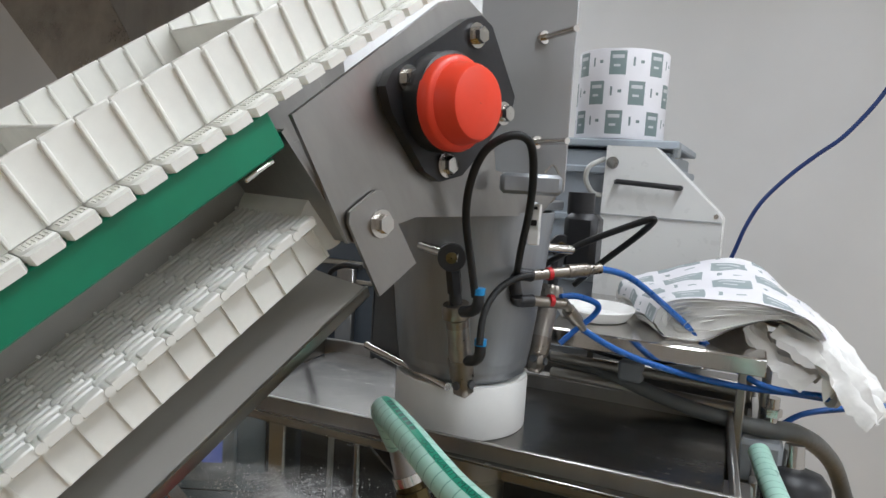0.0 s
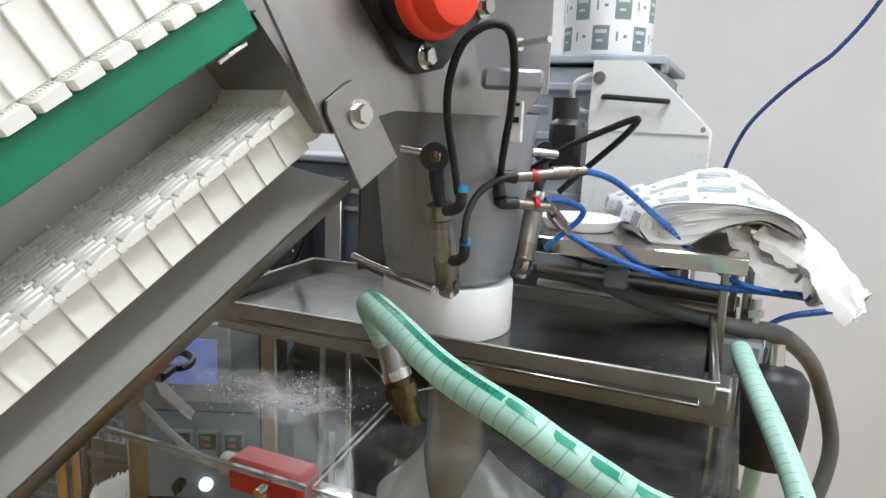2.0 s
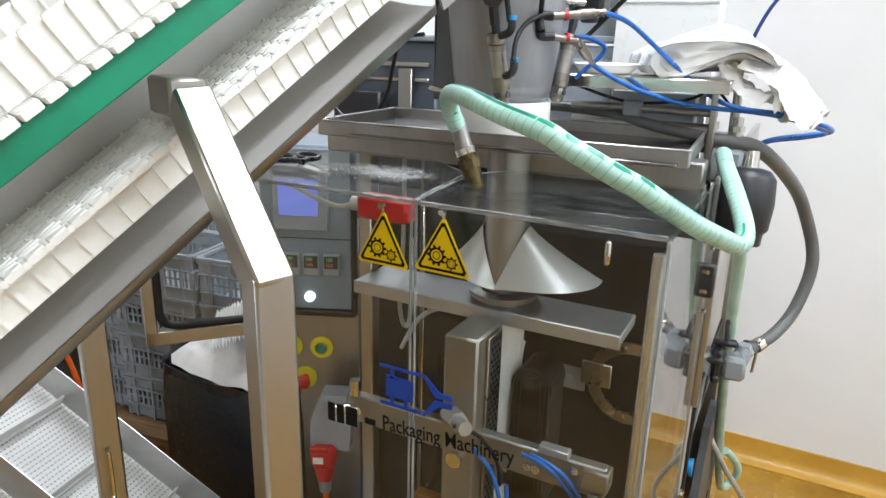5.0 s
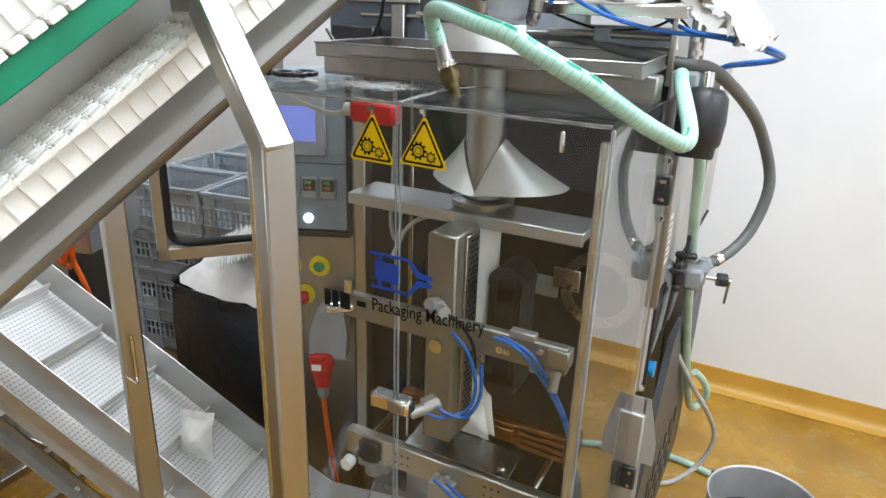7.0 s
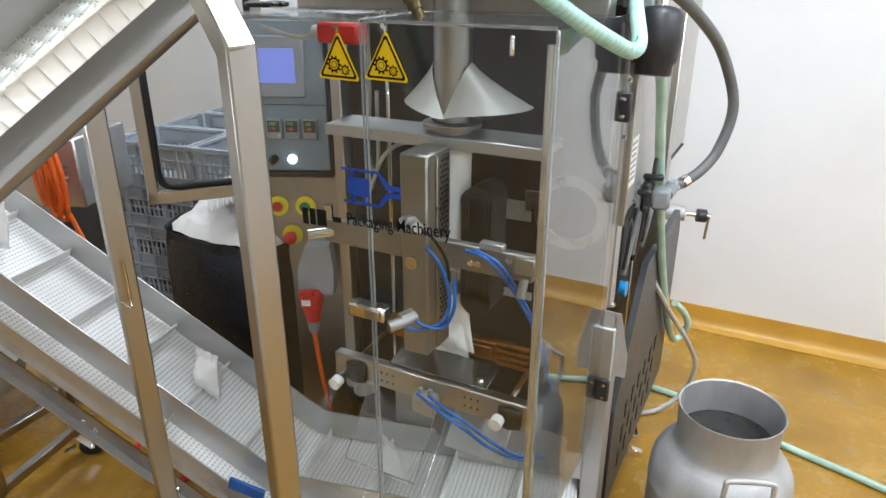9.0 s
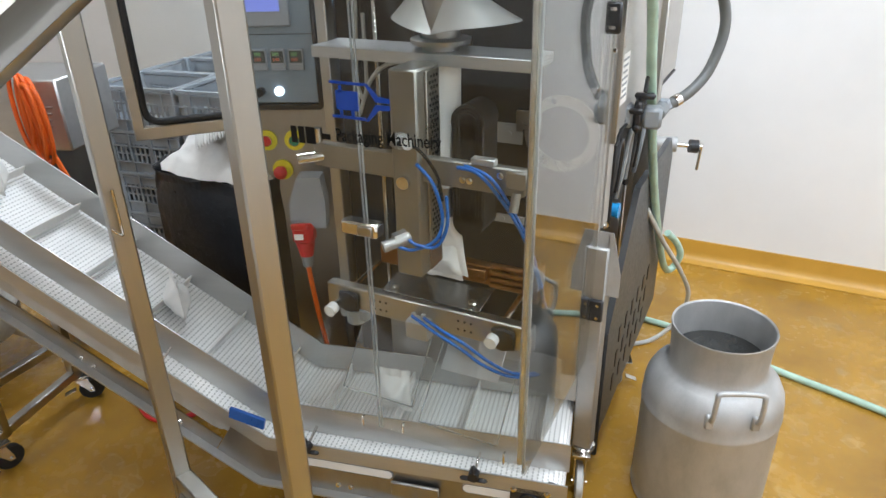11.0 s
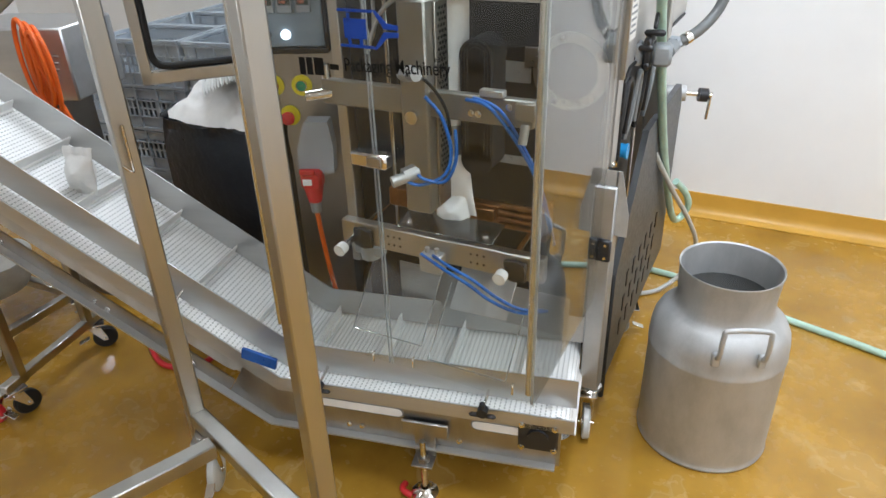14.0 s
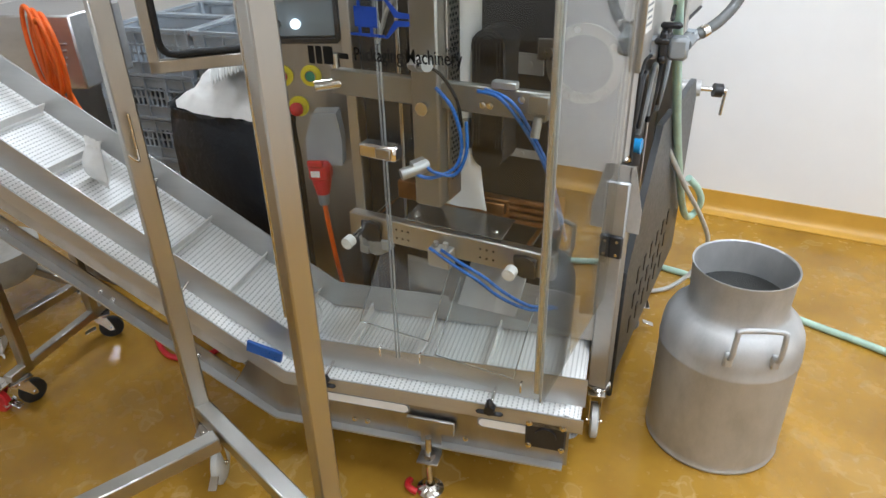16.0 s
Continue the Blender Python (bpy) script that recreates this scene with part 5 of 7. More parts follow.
def air_cylinder(top, bot, label):
    """A short air cylinder between a rod eye and a clevis."""
    top, bot = Vector(top), Vector(bot)
    d = (bot - top)
    ln = d.length
    m = Matrix.Translation(top) @ d.to_track_quat("Z", "Y").to_matrix().to_4x4()
    t = thing("air_cylinder", m, label, "air cylinder", "air cylinders on the hopper")
    part("barrel", B().cyl((0, 0, ln * 0.46), (0, 0, ln * 0.84), 0.0128, seg=24), BARREL, t)
    part("end_cap", B().lathe([(0.001, ln * 0.36), (0.0145, ln * 0.36), (0.0165, ln * 0.40), (0.0165, ln * 0.46), (0.013, ln * 0.48), (0.013, ln * 0.54)], 24), NICKEL, t)
    part("clevis", B().cyl((0, 0, ln * 0.80), (0, 0, ln * 0.95), 0.014, seg=20).box((0, 0, ln * 1.0), (0.022, 0.020, 0.034), 0.005), NICKEL, t)
    part("pin", B().cyl((-0.014, 0, ln * 1.0), (0.014, 0, ln * 1.0), 0.005, seg=12).cyl((0, -0.013, ln), (0, 0.013, ln), 0.005, seg=12), DARKSTEEL, t)
    part("rod", B().cyl((0, 0, 0.01), (0, 0, ln * 0.40), 0.007, seg=16).cyl((0, 0, 0.014), (0, 0, 0.04), 0.0085, seg=6), BLACK, t)
    eye = part("rod_eye", B().lathe([(0.005, -0.006), (0.015, -0.006), (0.016, 0), (0.015, 0.006), (0.005, 0.006)], 24, m.inverted().to_3x3().to_4x4() @ Matrix.Rotation(radians(90), 4, "X") @ Matrix.Rotation(radians(20), 4, "Y")), BLACK, t, "black rod eye")
    part("bush", B().lathe([(0.001, -0.009), (0.0062, -0.008), (0.0062, 0.008), (0.001, 0.009)], 16, m.inverted().to_3x3().to_4x4() @ Matrix.Rotation(radians(90), 4, "X") @ Matrix.Rotation(radians(20), 4, "Y")), BRASS, eye)


air_cylinder((-0.284, 0.663, 1.766), (-0.275, 0.694, 1.622), "nickel air cylinder with a black rod eye beside the hopper")
air_cylinder((-0.225, 0.894, 1.767), (-0.233, 0.845, 1.62), "nickel air cylinder hanging behind two speed valves")


def line(name, pts, r, mat, label, category, seg=10, fine=7, group=""):
    return solid(name, B().sweep(pts, r, seg, fine), mat, label, category, group)


def air_lines():
    v = thing("speed_valves", pose(-0.205, 0.79, 1.72), "pair of nickel push-in speed valves with red rings", "valve")
    for p0, p1 in (((-0.020, -0.030, 0.022), (0.048, 0.036, 0.031)), ((-0.018, -0.026, -0.008), (0.012, 0.012, -0.014))):
        part("body", B().cyl(p0, p1, 0.0065, seg=16), NICKEL, v)
    part("body", B().cyl((0.012, 0.012, -0.012), (0.030, 0.055, -0.050), 0.0065, 0.0045, seg=16), NICKEL, v)
    part("sleeve", B().cyl((0.015, 0.006, 0.027), (0.034, 0.024, 0.029), 0.0085, seg=16), NICKEL, v)
    part("sleeve", B().cyl((0.016, 0.022, -0.022), (0.024, 0.040, -0.038), 0.0085, seg=16), NICKEL, v)
    part("red_ring", B().cyl((-0.004, -0.014, 0.024), (0.0, -0.010, 0.0245), 0.0078, seg=16).cyl((-0.002, -0.006, -0.009), (0.002, -0.002, -0.0095), 0.0078, seg=16), REDP, v, "red identity ring")
    part("black_elbow", B().sweep([(-0.03, -0.045, 0.0), (-0.034, -0.043, 0.022), (-0.018, -0.028, 0.022)], 0.0075, 10, 5).sweep([(-0.03, -0.045, 0.0), (-0.030, -0.038, -0.008), (-0.016, -0.024, -0.008)], 0.0075, 10, 5), BLACK, v)
    for p in ((-0.246, 0.650, 1.728), (-0.250, 0.676, 1.668)):
        e = Vector(p)
        t = thing("elbow_fitting", Matrix.Translation(e), "black push-in elbow with a blue collar on the cylinder", "fitting", "elbow fittings")
        part("body", B().sweep([(0, 0, 0.006), (0, 0, -0.006), (-0.006, 0.002, -0.014), (-0.020, 0.008, -0.018)], 0.0062, 10, 5), BLACK, t)
        part("collar", B().cyl((0, 0, 0.004), (0, 0, 0.011), 0.0068, seg=14), CYAN, t, "blue release collar")
    line("air_tube", [(-0.249, 0.648, 1.73), (-0.252, 0.64, 1.763), (-0.255, 0.625, 1.81), (-0.249, 0.615, 1.847), (-0.235, 0.612, 1.878), (-0.213, 0.618, 1.894), (-0.198, 0.632, 1.89), (-0.197, 0.65, 1.864), (-0.207, 0.68, 1.824), (-0.224, 0.715, 1.778), (-0.235, 0.74, 1.745)], 0.0042, RUBBER, "black air tube in a high loop from cylinder to valve", "air tube")
    line("air_tube", [(-0.248, 0.668, 1.674), (-0.25, 0.68, 1.704), (-0.246, 0.70, 1.726), (-0.236, 0.725, 1.739), (-0.219, 0.745, 1.745)], 0.0040, RUBBER, "short black air tube curling to the valve", "air tube")
    line("air_tube", [(-0.240, 0.85, 1.74), (-0.190, 0.85, 1.775), (-0.140, 0.846, 1.80), (-0.108, 0.843, 1.814), (-0.103, 0.846, 1.812), (-0.125, 0.875, 1.79), (-0.175, 0.90, 1.745), (-0.205, 0.90, 1.715)], 0.0042, RUBBER, "black air tube bent out in a sharp loop", "air tube")
    line("air_tube", [(-0.157, 0.826, 1.751), (-0.125, 0.88, 1.735), (-0.072, 0.955, 1.680), (-0.01, 0.965, 1.630), (0.044, 0.958, 1.605), (0.124, 1.005, 1.593), (0.19, 1.08, 1.572), (0.205, 1.15, 1.555), (0.17, 1.14, 1.548), (0.10, 1.10, 1.535), (0.055, 1.07, 1.50)], 0.0042, BLUE, "blue air tube sweeping from the valve to the filter", "air tube")
    line("air_tube", [(-0.176, 0.845, 1.669), (-0.14, 0.87, 1.645), (-0.096, 0.904, 1.624), (-0.04, 0.935, 1.608), (0.02, 0.955, 1.600), (0.07, 0.975, 1.597), (0.124, 1.010, 1.588), (0.18, 1.085, 1.567), (0.197, 1.158, 1.551), (0.16, 1.148, 1.541), (0.095, 1.105, 1.53), (0.05, 1.075, 1.49)], 0.0042, BLUE, "blue air tube bound to another with a tie", "air tube")
    line("air_tube", [(-0.200, 0.815, 1.712), (-0.185, 0.835, 1.712), (-0.165, 0.866, 1.700), (-0.168, 0.872, 1.685), (-0.190, 0.862, 1.662), (-0.205, 0.850, 1.645)], 0.0040, BLUE, "short blue air tube looping to the rear cylinder", "air tube")
    part("tie", B().cyl((0.122, 1.002, 1.590), (0.128, 1.008, 1.589), 0.0105, seg=12), PALE, None)
    bpy.data.objects["tie"].name = "cable_tie"
    tagged(bpy.data.objects["cable_tie"], "pale plastic tie round the blue air tubes", "cable tie")
    line("air_tube", [(-0.035, 1.957, 1.66), (-0.022, 1.957, 1.70), (-0.002, 1.957, 1.765), (0.03, 1.957, 1.832), (0.088, 1.957, 1.903), (0.145, 1.957, 1.958), (0.201, 1.957, 2.010), (0.272, 1.957, 2.116), (0.32, 1.957, 2.25), (0.34, 1.957, 2.6), (0.34, 1.957, CEILING)], 0.0055, NAVY, "dark blue air tube rising to the ceiling", "air tube")
    line("cable", [(-0.26, 0.93, 1.64), (-0.15, 1.0, 1.60), (-0.05, 1.03, 1.605), (0.0, 1.05, 1.625), (0.03, 1.06, 1.60)], 0.0028, RUBBER, "thin black cable hanging under the shelf", "cable")


air_lines()


# ---- green suction hose ----
HOSE_R = 0.0135
HOSE_PATH = [(-0.305, 0.602, 1.575), (-0.312, 0.585, 1.608), (-0.292, 0.548, 1.628), (-0.245, 0.502, 1.630), (-0.175, 0.450, 1.618), (-0.106, 0.424, 1.603), (-0.078, 0.426, 1.588), (-0.048, 0.427, 1.574), (-0.019, 0.432, 1.559), (0.004, 0.447, 1.545), (0.022, 0.464, 1.530), (0.062, 0.530, 1.490), (0.088, 0.588, 1.464), (0.104, 0.630, 1.4485), (0.109, 0.666, 1.4500), (0.103, 0.702, 1.464), (0.080, 0.775, 1.494), (0.057, 0.86, 1.514), (0.043, 0.93, 1.526)]


def hose_frames():
    p = curve_points(HOSE_PATH, 14)
    run = [0.0]
    for i in range(1, len(p)):
        run.append(run[-1] + (p[i] - p[i - 1]).length)
    return p, run


def on_hose(s, around, proud=1.015):
    p, run = HOSE_PTS
    s = min(max(s, 0.0), run[-1] - 1e-5)
    i = max(k for k in range(len(run) - 1) if run[k] <= s)
    c = p[i].lerp(p[i + 1], (s - run[i]) / (run[i + 1] - run[i]))
    d = (p[min(i + 2, len(p) - 1)] - p[max(i - 1, 0)]).normalized()
    f = Vector((0.25, -0.62, 0.75))
    f = (f - d * f.dot(d)).normalized()
    w = f.cross(d)
    a = around / HOSE_R
    return c + (f * math.cos(a) + w * math.sin(a)) * (HOSE_R * proud)


HOSE_PTS = hose_frames()


def suction_hose():
    t = thing("suction_hose", pose(0, 0, 0), "translucent mint green spiral hose with dark green printing", "hose")
    part("hose", B().sweep(HOSE_PATH, HOSE_R, 24, 14), HOSE, t)
    s_of = lambda q: min(range(len(HOSE_PTS[0])), key=lambda k: (HOSE_PTS[0][k] - Vector(q)).length)
    first = HOSE_PTS[1][s_of(HOSE_PATH[5])]
    last = HOSE_PTS[1][s_of(HOSE_PATH[10])]

    def strip(b, s0, s1, a0, a1, slant=0.0, proud=1.015):
        n = max(2, int((s1 - s0) / 0.004))
        vs = [tuple(on_hose(s0 + (s1 - s0) * i / n + (slant if j else 0), a0 + (a1 - a0) * j / 4, proud)) for i in range(n + 1) for j in range(5)]
        b.add(vs, [(i * 5 + j, (i + 1) * 5 + j, (i + 1) * 5 + j + 1, i * 5 + j + 1) for i in range(n) for j in range(4)])
    b = B()
    for k in range(5):
        s = first - 0.006 + (last - 0.030 - first) * k / 4
        strip(b, s, s + 0.020, -0.001, 0.006, -0.004)
    strip(b, last + 0.085, last + 0.26, 0.004, 0.0075)
    part("printed_dash", b, HOSEPRINT, t, kind="stuff")
    # the words run round the hose in front of the dashes; an unreadable name follows them as bars
    b = B()
    strip(b, 0.028, first - 0.012, -0.0006, 0.0058)
    part("printed_band", b, HOSEPRINT, t, "green band printed along the hose")
    word = letters("FOOD QUALITY MADE IN ITALY", 0.011, Matrix.Identity(4))
    right = max(v.co.x for v in word.bm.verts)
    k = 0.118 / right
    for vert in word.bm.verts:
        vert.co = on_hose(first - 0.136 + vert.co.x * k, vert.co.y * 0.66 + 0.0003, 1.035)
    part("printing", word, HOSEINK, t)
    b = B()
    for i in range(8):
        strip(b, first - 0.215 + i * 0.0085, first - 0.215 + i * 0.0085 + 0.0058, 0.0008, 0.0054, 0.0, 1.03)
    part("print_bar", b, HOSEINK, t, kind="stuff")
    b = B()
    for i in range(9):
        strip(b, last + 0.002 + i * 0.0085, last + 0.002 + i * 0.0085 + 0.0055, 0.001, 0.0055)
    part("print_bar", b, HOSEPRINT, t, kind="stuff")
    n = thing("hose_nozzle", pose(-0.285, 0.602, 1.50), "steel hose tail with a tarnished brass fitting on the guard", "nozzle")
    part("tail", B().cyl((-0.022, 0, 0.085), (-0.006, -0.001, 0.040), 0.0120, 0.0135, seg=24), STEEL_X, n)
    part("clip", B().cyl((-0.0085, 0, 0.045), (-0.0045, 0, 0.036), 0.0165, seg=24), SHINY, n)
    part("fitting", B().cyl((-0.006, 0, 0.040), (0.008, 0, 0.004), 0.0145, seg=24).cyl((-0.002, 0, 0.030), (0.003, 0, 0.016), 0.0175, seg=8), BRASS, n)
    part("stub", B().cyl((0.008, 0, 0.006), (0.014, 0.004, -0.012), 0.010, 0.012, seg=18), BRASS, n)


suction_hose()


# ---- side of the machine: air service, hoses, doors ----
def machine_side():
    t = thing("air_filter", pose(0.086, 0.945, 1.368), "black bell-shaped air filter hanging at the machine's corner", "air filter")
    tilt = Matrix.Rotation(radians(-10), 4, "X")
    part("bowl", B().lathe([(0.001, 0.0), (0.034, 0.0), (0.037, 0.004), (0.038, 0.022), (0.045, 0.030), (0.049, 0.075), (0.046, 0.118), (0.035, 0.132), (0.02, 0.136), (0.001, 0.136)], 40, tilt), BLACK, t)
    part("cap", B().cyl((0, 0, 0.135), (0, 0, 0.165), 0.014, 0.012, seg=20, m=tilt), SHINY, t)
    b = thing("pipe_block", pose(0.045, 0.985, 1.50), "dark pipe block that joins the hoses at the corner post", "pipe fitting")
    part("block", B().box((0, 0, 0), (0.055, 0.06, 0.06), 0.006), GREYP, b)
    part("stub", B().cyl((0.01, 0, 0.03), (0.01, 0.0, 0.085), 0.009, seg=14).cyl((0.01, 0, 0.06), (0.01, 0, 0.07), 0.013, seg=6), SHINY, b)
    part("tall_pipe", B().cyl((0.0, 0.01, 0.02), (0.0, 0.01, 0.17), 0.006, seg=12), STEEL, b)
    gh = thing("grey_hose", pose(0, 0, 0), "dark grey rubber hose in a wide bow beside the machine", "hose")
    part("hose", B().sweep([(-0.36, 1.07, 1.578), (-0.20, 1.01, 1.578), (-0.07, 0.975, 1.558), (0.03, 0.972, 1.545), (0.09, 1.02, 1.53), (0.145, 1.17, 1.46), (0.185, 1.28, 1.38), (0.222, 1.325, 1.257), (0.206, 1.305, 1.150), (0.172, 1.255, 1.095), (0.130, 1.205, 1.068)], lambda q: 0.0105 + 0.003 * min(1.0, max(0.0, (q - 0.25) / 0.15)), 14, 7), GREYH, gh)
    part("hose_clip", B().cyl((0.140, 1.215, 1.073), (0.150, 1.228, 1.079), 0.0155, seg=24).box((0.145, 1.212, 1.088), (0.010, 0.012, 0.010), 0.002), SHINY, gh, "steel hose clip")
    v = thing("pressure_valve", pose(0.071, 1.133, 1.055, 0, 0, 8), "grey ball valve block with a black clamp and lever", "valve")
    part("body", B().box((-0.036, -0.004, -0.002), (0.052, 0.054, 0.054), 0.007).cyl((-0.034, -0.037, -0.008), (-0.034, -0.030, -0.008), 0.011, seg=18), LGREYP, v)
    part("port_plug", B().cyl((-0.034, -0.0385, -0.008), (-0.034, -0.036, -0.008), 0.0075, seg=14), RUBBER, v)
    part("collar", B().box((0.0, -0.004, 0.0), (0.020, 0.064, 0.076), 0.006).box((-0.004, -0.036, 0.016), (0.034, 0.012, 0.014), 0.004).box((0.0, -0.036, -0.026), (0.016, 0.012, 0.016), 0.004), BLACK, v, "black plastic clamp collar")
    part("lever", B().box((0.012, 0.0, 0.046), (0.050, 0.022, 0.014), 0.005).cyl((0.004, 0, 0.03), (0.004, 0, 0.046), 0.010, seg=16).box((0.012, 0.030, 0.068), (0.010, 0.060, 0.008), 0.003, Matrix.Rotation(radians(25), 4, "X")), BLACK, v)
    part("elbow", B().box((0.034, -0.002, -0.004), (0.046, 0.052, 0.052), 0.008).cyl((0.046, 0.016, 0.0), (0.060, 0.062, 0.012), 0.017, seg=20), GREYP, v)
    part("nut", B().cyl((0.055, 0.048, 0.008), (0.060, 0.064, 0.012), 0.020, seg=6), LGREYP, v)
    s = thing("reel_shaft", pose(0.02, 2.12, 0.69), "steel reel shaft with a black knob and a tommy bar", "shaft")
    part("hub", B().cyl((-0.06, -0.01, 0.0), (0.03, 0.01, 0.0), 0.030, seg=24), ALU, s)
    part("shaft", B().cyl((0.03, 0.01, 0.0), (0.12, 0.05, -0.01), 0.009, seg=14), SHINY, s)
    part("knob", B().cyl((0.075, 0.03, -0.006), (0.105, 0.042, -0.009), 0.026, seg=14), BLACK, s)
    part("tommy_bar", B().cyl((0.118, 0.05, 0.0), (0.112, 0.05, -0.105), 0.006, seg=10), SHINY, s)
    part("bracket", B().box((-0.10, 0.0, -0.33), (0.10, 0.05, 0.72), 0.004), STEEL_X, s)
    # doors on the right side of the body
    d = thing("side_door", pose(0.075, 1.0, 0.13), "dark vented steel side door of the machine with a rubber edge", "door")
    part("leaf", B().prism([(0.0, 0.0), (0.86, 0.02), (0.86, 0.60), (0.80, 0.68), (0.28, 0.68), (0.0, 0.30)], 0.018, Matrix.Translation((0, 0, 0)) @ Matrix(((0, 0, 1, -0.02), (1, 0, 0, 0), (0, 1, 0, 0), (0, 0, 0, 1)))), DARKSTEEL, d)
    sl = B()
    for i in range(3):
        for j in range(6):
            sl.box((-0.001, 0.16 + 0.085 * j + 0.02 * i, 0.10 + 0.075 * i), (0.003, 0.022, 0.05), 0.0, Matrix.Identity(4))
    # slots are near-black blocks, coloured as the shade behind the vents
    part("vent_slot", sl, DARK, d, kind="stuff")
    part("rubber_edge", B().box((-0.008, -0.004, 0.16), (0.026, 0.014, 0.42), 0.005), RUBBER, d)
    u = thing("upper_side_panel", pose(0.050, 1.00, 0.80), "brushed steel side sheet with an opening full of cables", "panel")
    yz = Matrix(((0, 0, 1, -0.012), (1, 0, 0, 0), (0, 1, 0, 0), (0, 0, 0, 1)))
    part("leaf", B().prism([(-0.05, 0.24), (0.84, 0.24), (0.84, 0.70), (-0.05, 0.70)], 0.010, yz).prism([(-0.05, 0.02), (0.0, 0.02), (0.0, 0.22), (0.04, 0.24), (-0.05, 0.24)], 0.010, yz), SIDESHEET, u)
    # near-black sheet added in place of the shade within the opening
    part("opening_back", B().box((-0.045, 0.42, 0.12), (0.006, 0.84, 0.24), 0.002), DARK, u, "near-black sheet standing in for the shade in the opening")
    part("opening_rim", B().sweep([(0.0, 0.004, 0.0), (0.0, 0.004, 0.21), (0.0, 0.045, 0.236), (0.0, 0.80, 0.236)], 0.005, 8, 1), RUBBER, u, "black rubber edging")
    for k in range(5):
        part("cable_loop", B().sweep([(-0.020, 0.05 + 0.11 * k, 0.02), (-0.008, 0.045 + 0.11 * k, 0.10), (-0.006, 0.075 + 0.11 * k, 0.19 - 0.012 * (k % 2)), (-0.010, 0.13 + 0.11 * k, 0.17), (-0.020, 0.15 + 0.11 * k, 0.04)], 0.0075, 8, 4), GREYP if k % 2 else BLACK, u)
    part("front_strip", B().box((0.004, -0.047, 0.46), (0.012, 0.012, 0.46), 0.002), STEEL, u)
    for z in (0.60, 0.44, 0.02):
        part("bolt", B().bolt((0.0, -0.03, z), (1, -0.3, 0), 0.006, 0.007), SHINY, u)
    c = thing("corner_bracket", pose(0.052, 0.93, 0.77), "folded steel corner bracket on the front leg", "bracket")
    part("plate", B().prism([(-0.01, 0.05), (0.03, 0.05), (0.055, -0.06), (0.055, -0.12), (-0.01, -0.12)], 0.003, FLATX).prism([(0.0, 0.05), (0.06, -0.02), (0.06, -0.12), (0.0, -0.12)], 0.003, Matrix(((0, 0, 1, 0.018), (1, 0, 0, 0), (0, 1, 0, 0), (0, 0, 0, 1)))), ALU, c)
    k = thing("blue_knob", pose(0.036, 1.08, 0.820), "light blue plastic plug on the side panel", "plug")
    part("plug", B().cyl((-0.035, 0, 0), (0.022, -0.004, -0.002), 0.018, seg=24).cyl((0.018, -0.004, -0.002), (0.024, -0.004, -0.002), 0.020, seg=24), CYAN, k)
    for hx, hy, z in ((0.046, 0.926, 0.61), (0.034, 0.895, 1.31)):
        h = thing("hinge", pose(hx, hy, z), "black plastic hinge between clear guard and leg", "hinge", "guard hinges")
        part("leaf", B().box((0.012, -0.008, 0), (0.034, 0.014, 0.062), 0.004), BLACK, h)
        part("leaf", B().box((-0.012, -0.018, 0.0), (0.016, 0.030, 0.075), 0.004), BLACK, h)
        for dz in (-0.018, 0.018):
            part("screw", B().cyl((0.016, -0.018, dz), (0.016, -0.014, dz), 0.004, seg=10), SHINY, h)
    l = thing("spec_label", pose(0.050, 1.03, 1.16), "white printed data label on the side panel", "label")
    part("sheet", B().box((0, 0, 0), (0.001, 0.075, 0.115)), PAPER, l)
    bb = B()
    for i in range(7):
        bb.box((0.001, 0.0, 0.045 - 0.014 * i), (0.0006, 0.055 - 0.008 * (i % 3), 0.005))
    part("print_bar", bb, GREYP, l, kind="stuff")
    line("mint_tube", [(0.055, 0.99, 1.46), (0.085, 1.05, 1.36), (0.085, 1.20, 1.10), (0.085, 1.45, 0.75), (0.095, 1.72, 0.42), (0.105, 1.86, 0.285), (0.125, 1.91, 0.275), (0.145, 1.90, 0.335), (0.13, 1.86, 0.40), (0.10, 1.80, 0.46)], 0.0125, MINT, "pale mint tube hanging with a loop at its end", "tube", 14)
    line("pale_tube", [(0.06, 1.45, 0.70), (0.11, 1.60, 0.52), (0.17, 1.75, 0.34), (0.20, 1.84, 0.20), (0.17, 1.84, 0.08), (0.10, 1.78, 0.015), (0.03, 1.72, 0.010)], 0.0085, PALE, "thin clear tube drooping to the floor", "tube", 10)
    line("floor_hose", [(-0.30, 1.99, 0.013), (0.026, 1.924, 0.013), (0.151, 1.904, 0.013), (0.35, 1.835, 0.013), (0.568, 1.756, 0.013), (0.84, 1.674, 0.013), (1.4, 1.47, 0.013), (2.2, 1.30, 0.013)], 0.0125, MINT, "mint green hose lying across the floor", "hose", 12)
    part("chain", B().cyl((0.018, 0.935, 1.10), (0.020, 0.935, 1.47), 0.0035, seg=8), SHINY, packer)
    for z in (1.36, 1.40, 1.24):
        part("bolt", B().bolt((0.0455, 0.925, z), (1, -0.3, 0), 0.005, 0.006), SHINY, packer)


machine_side()


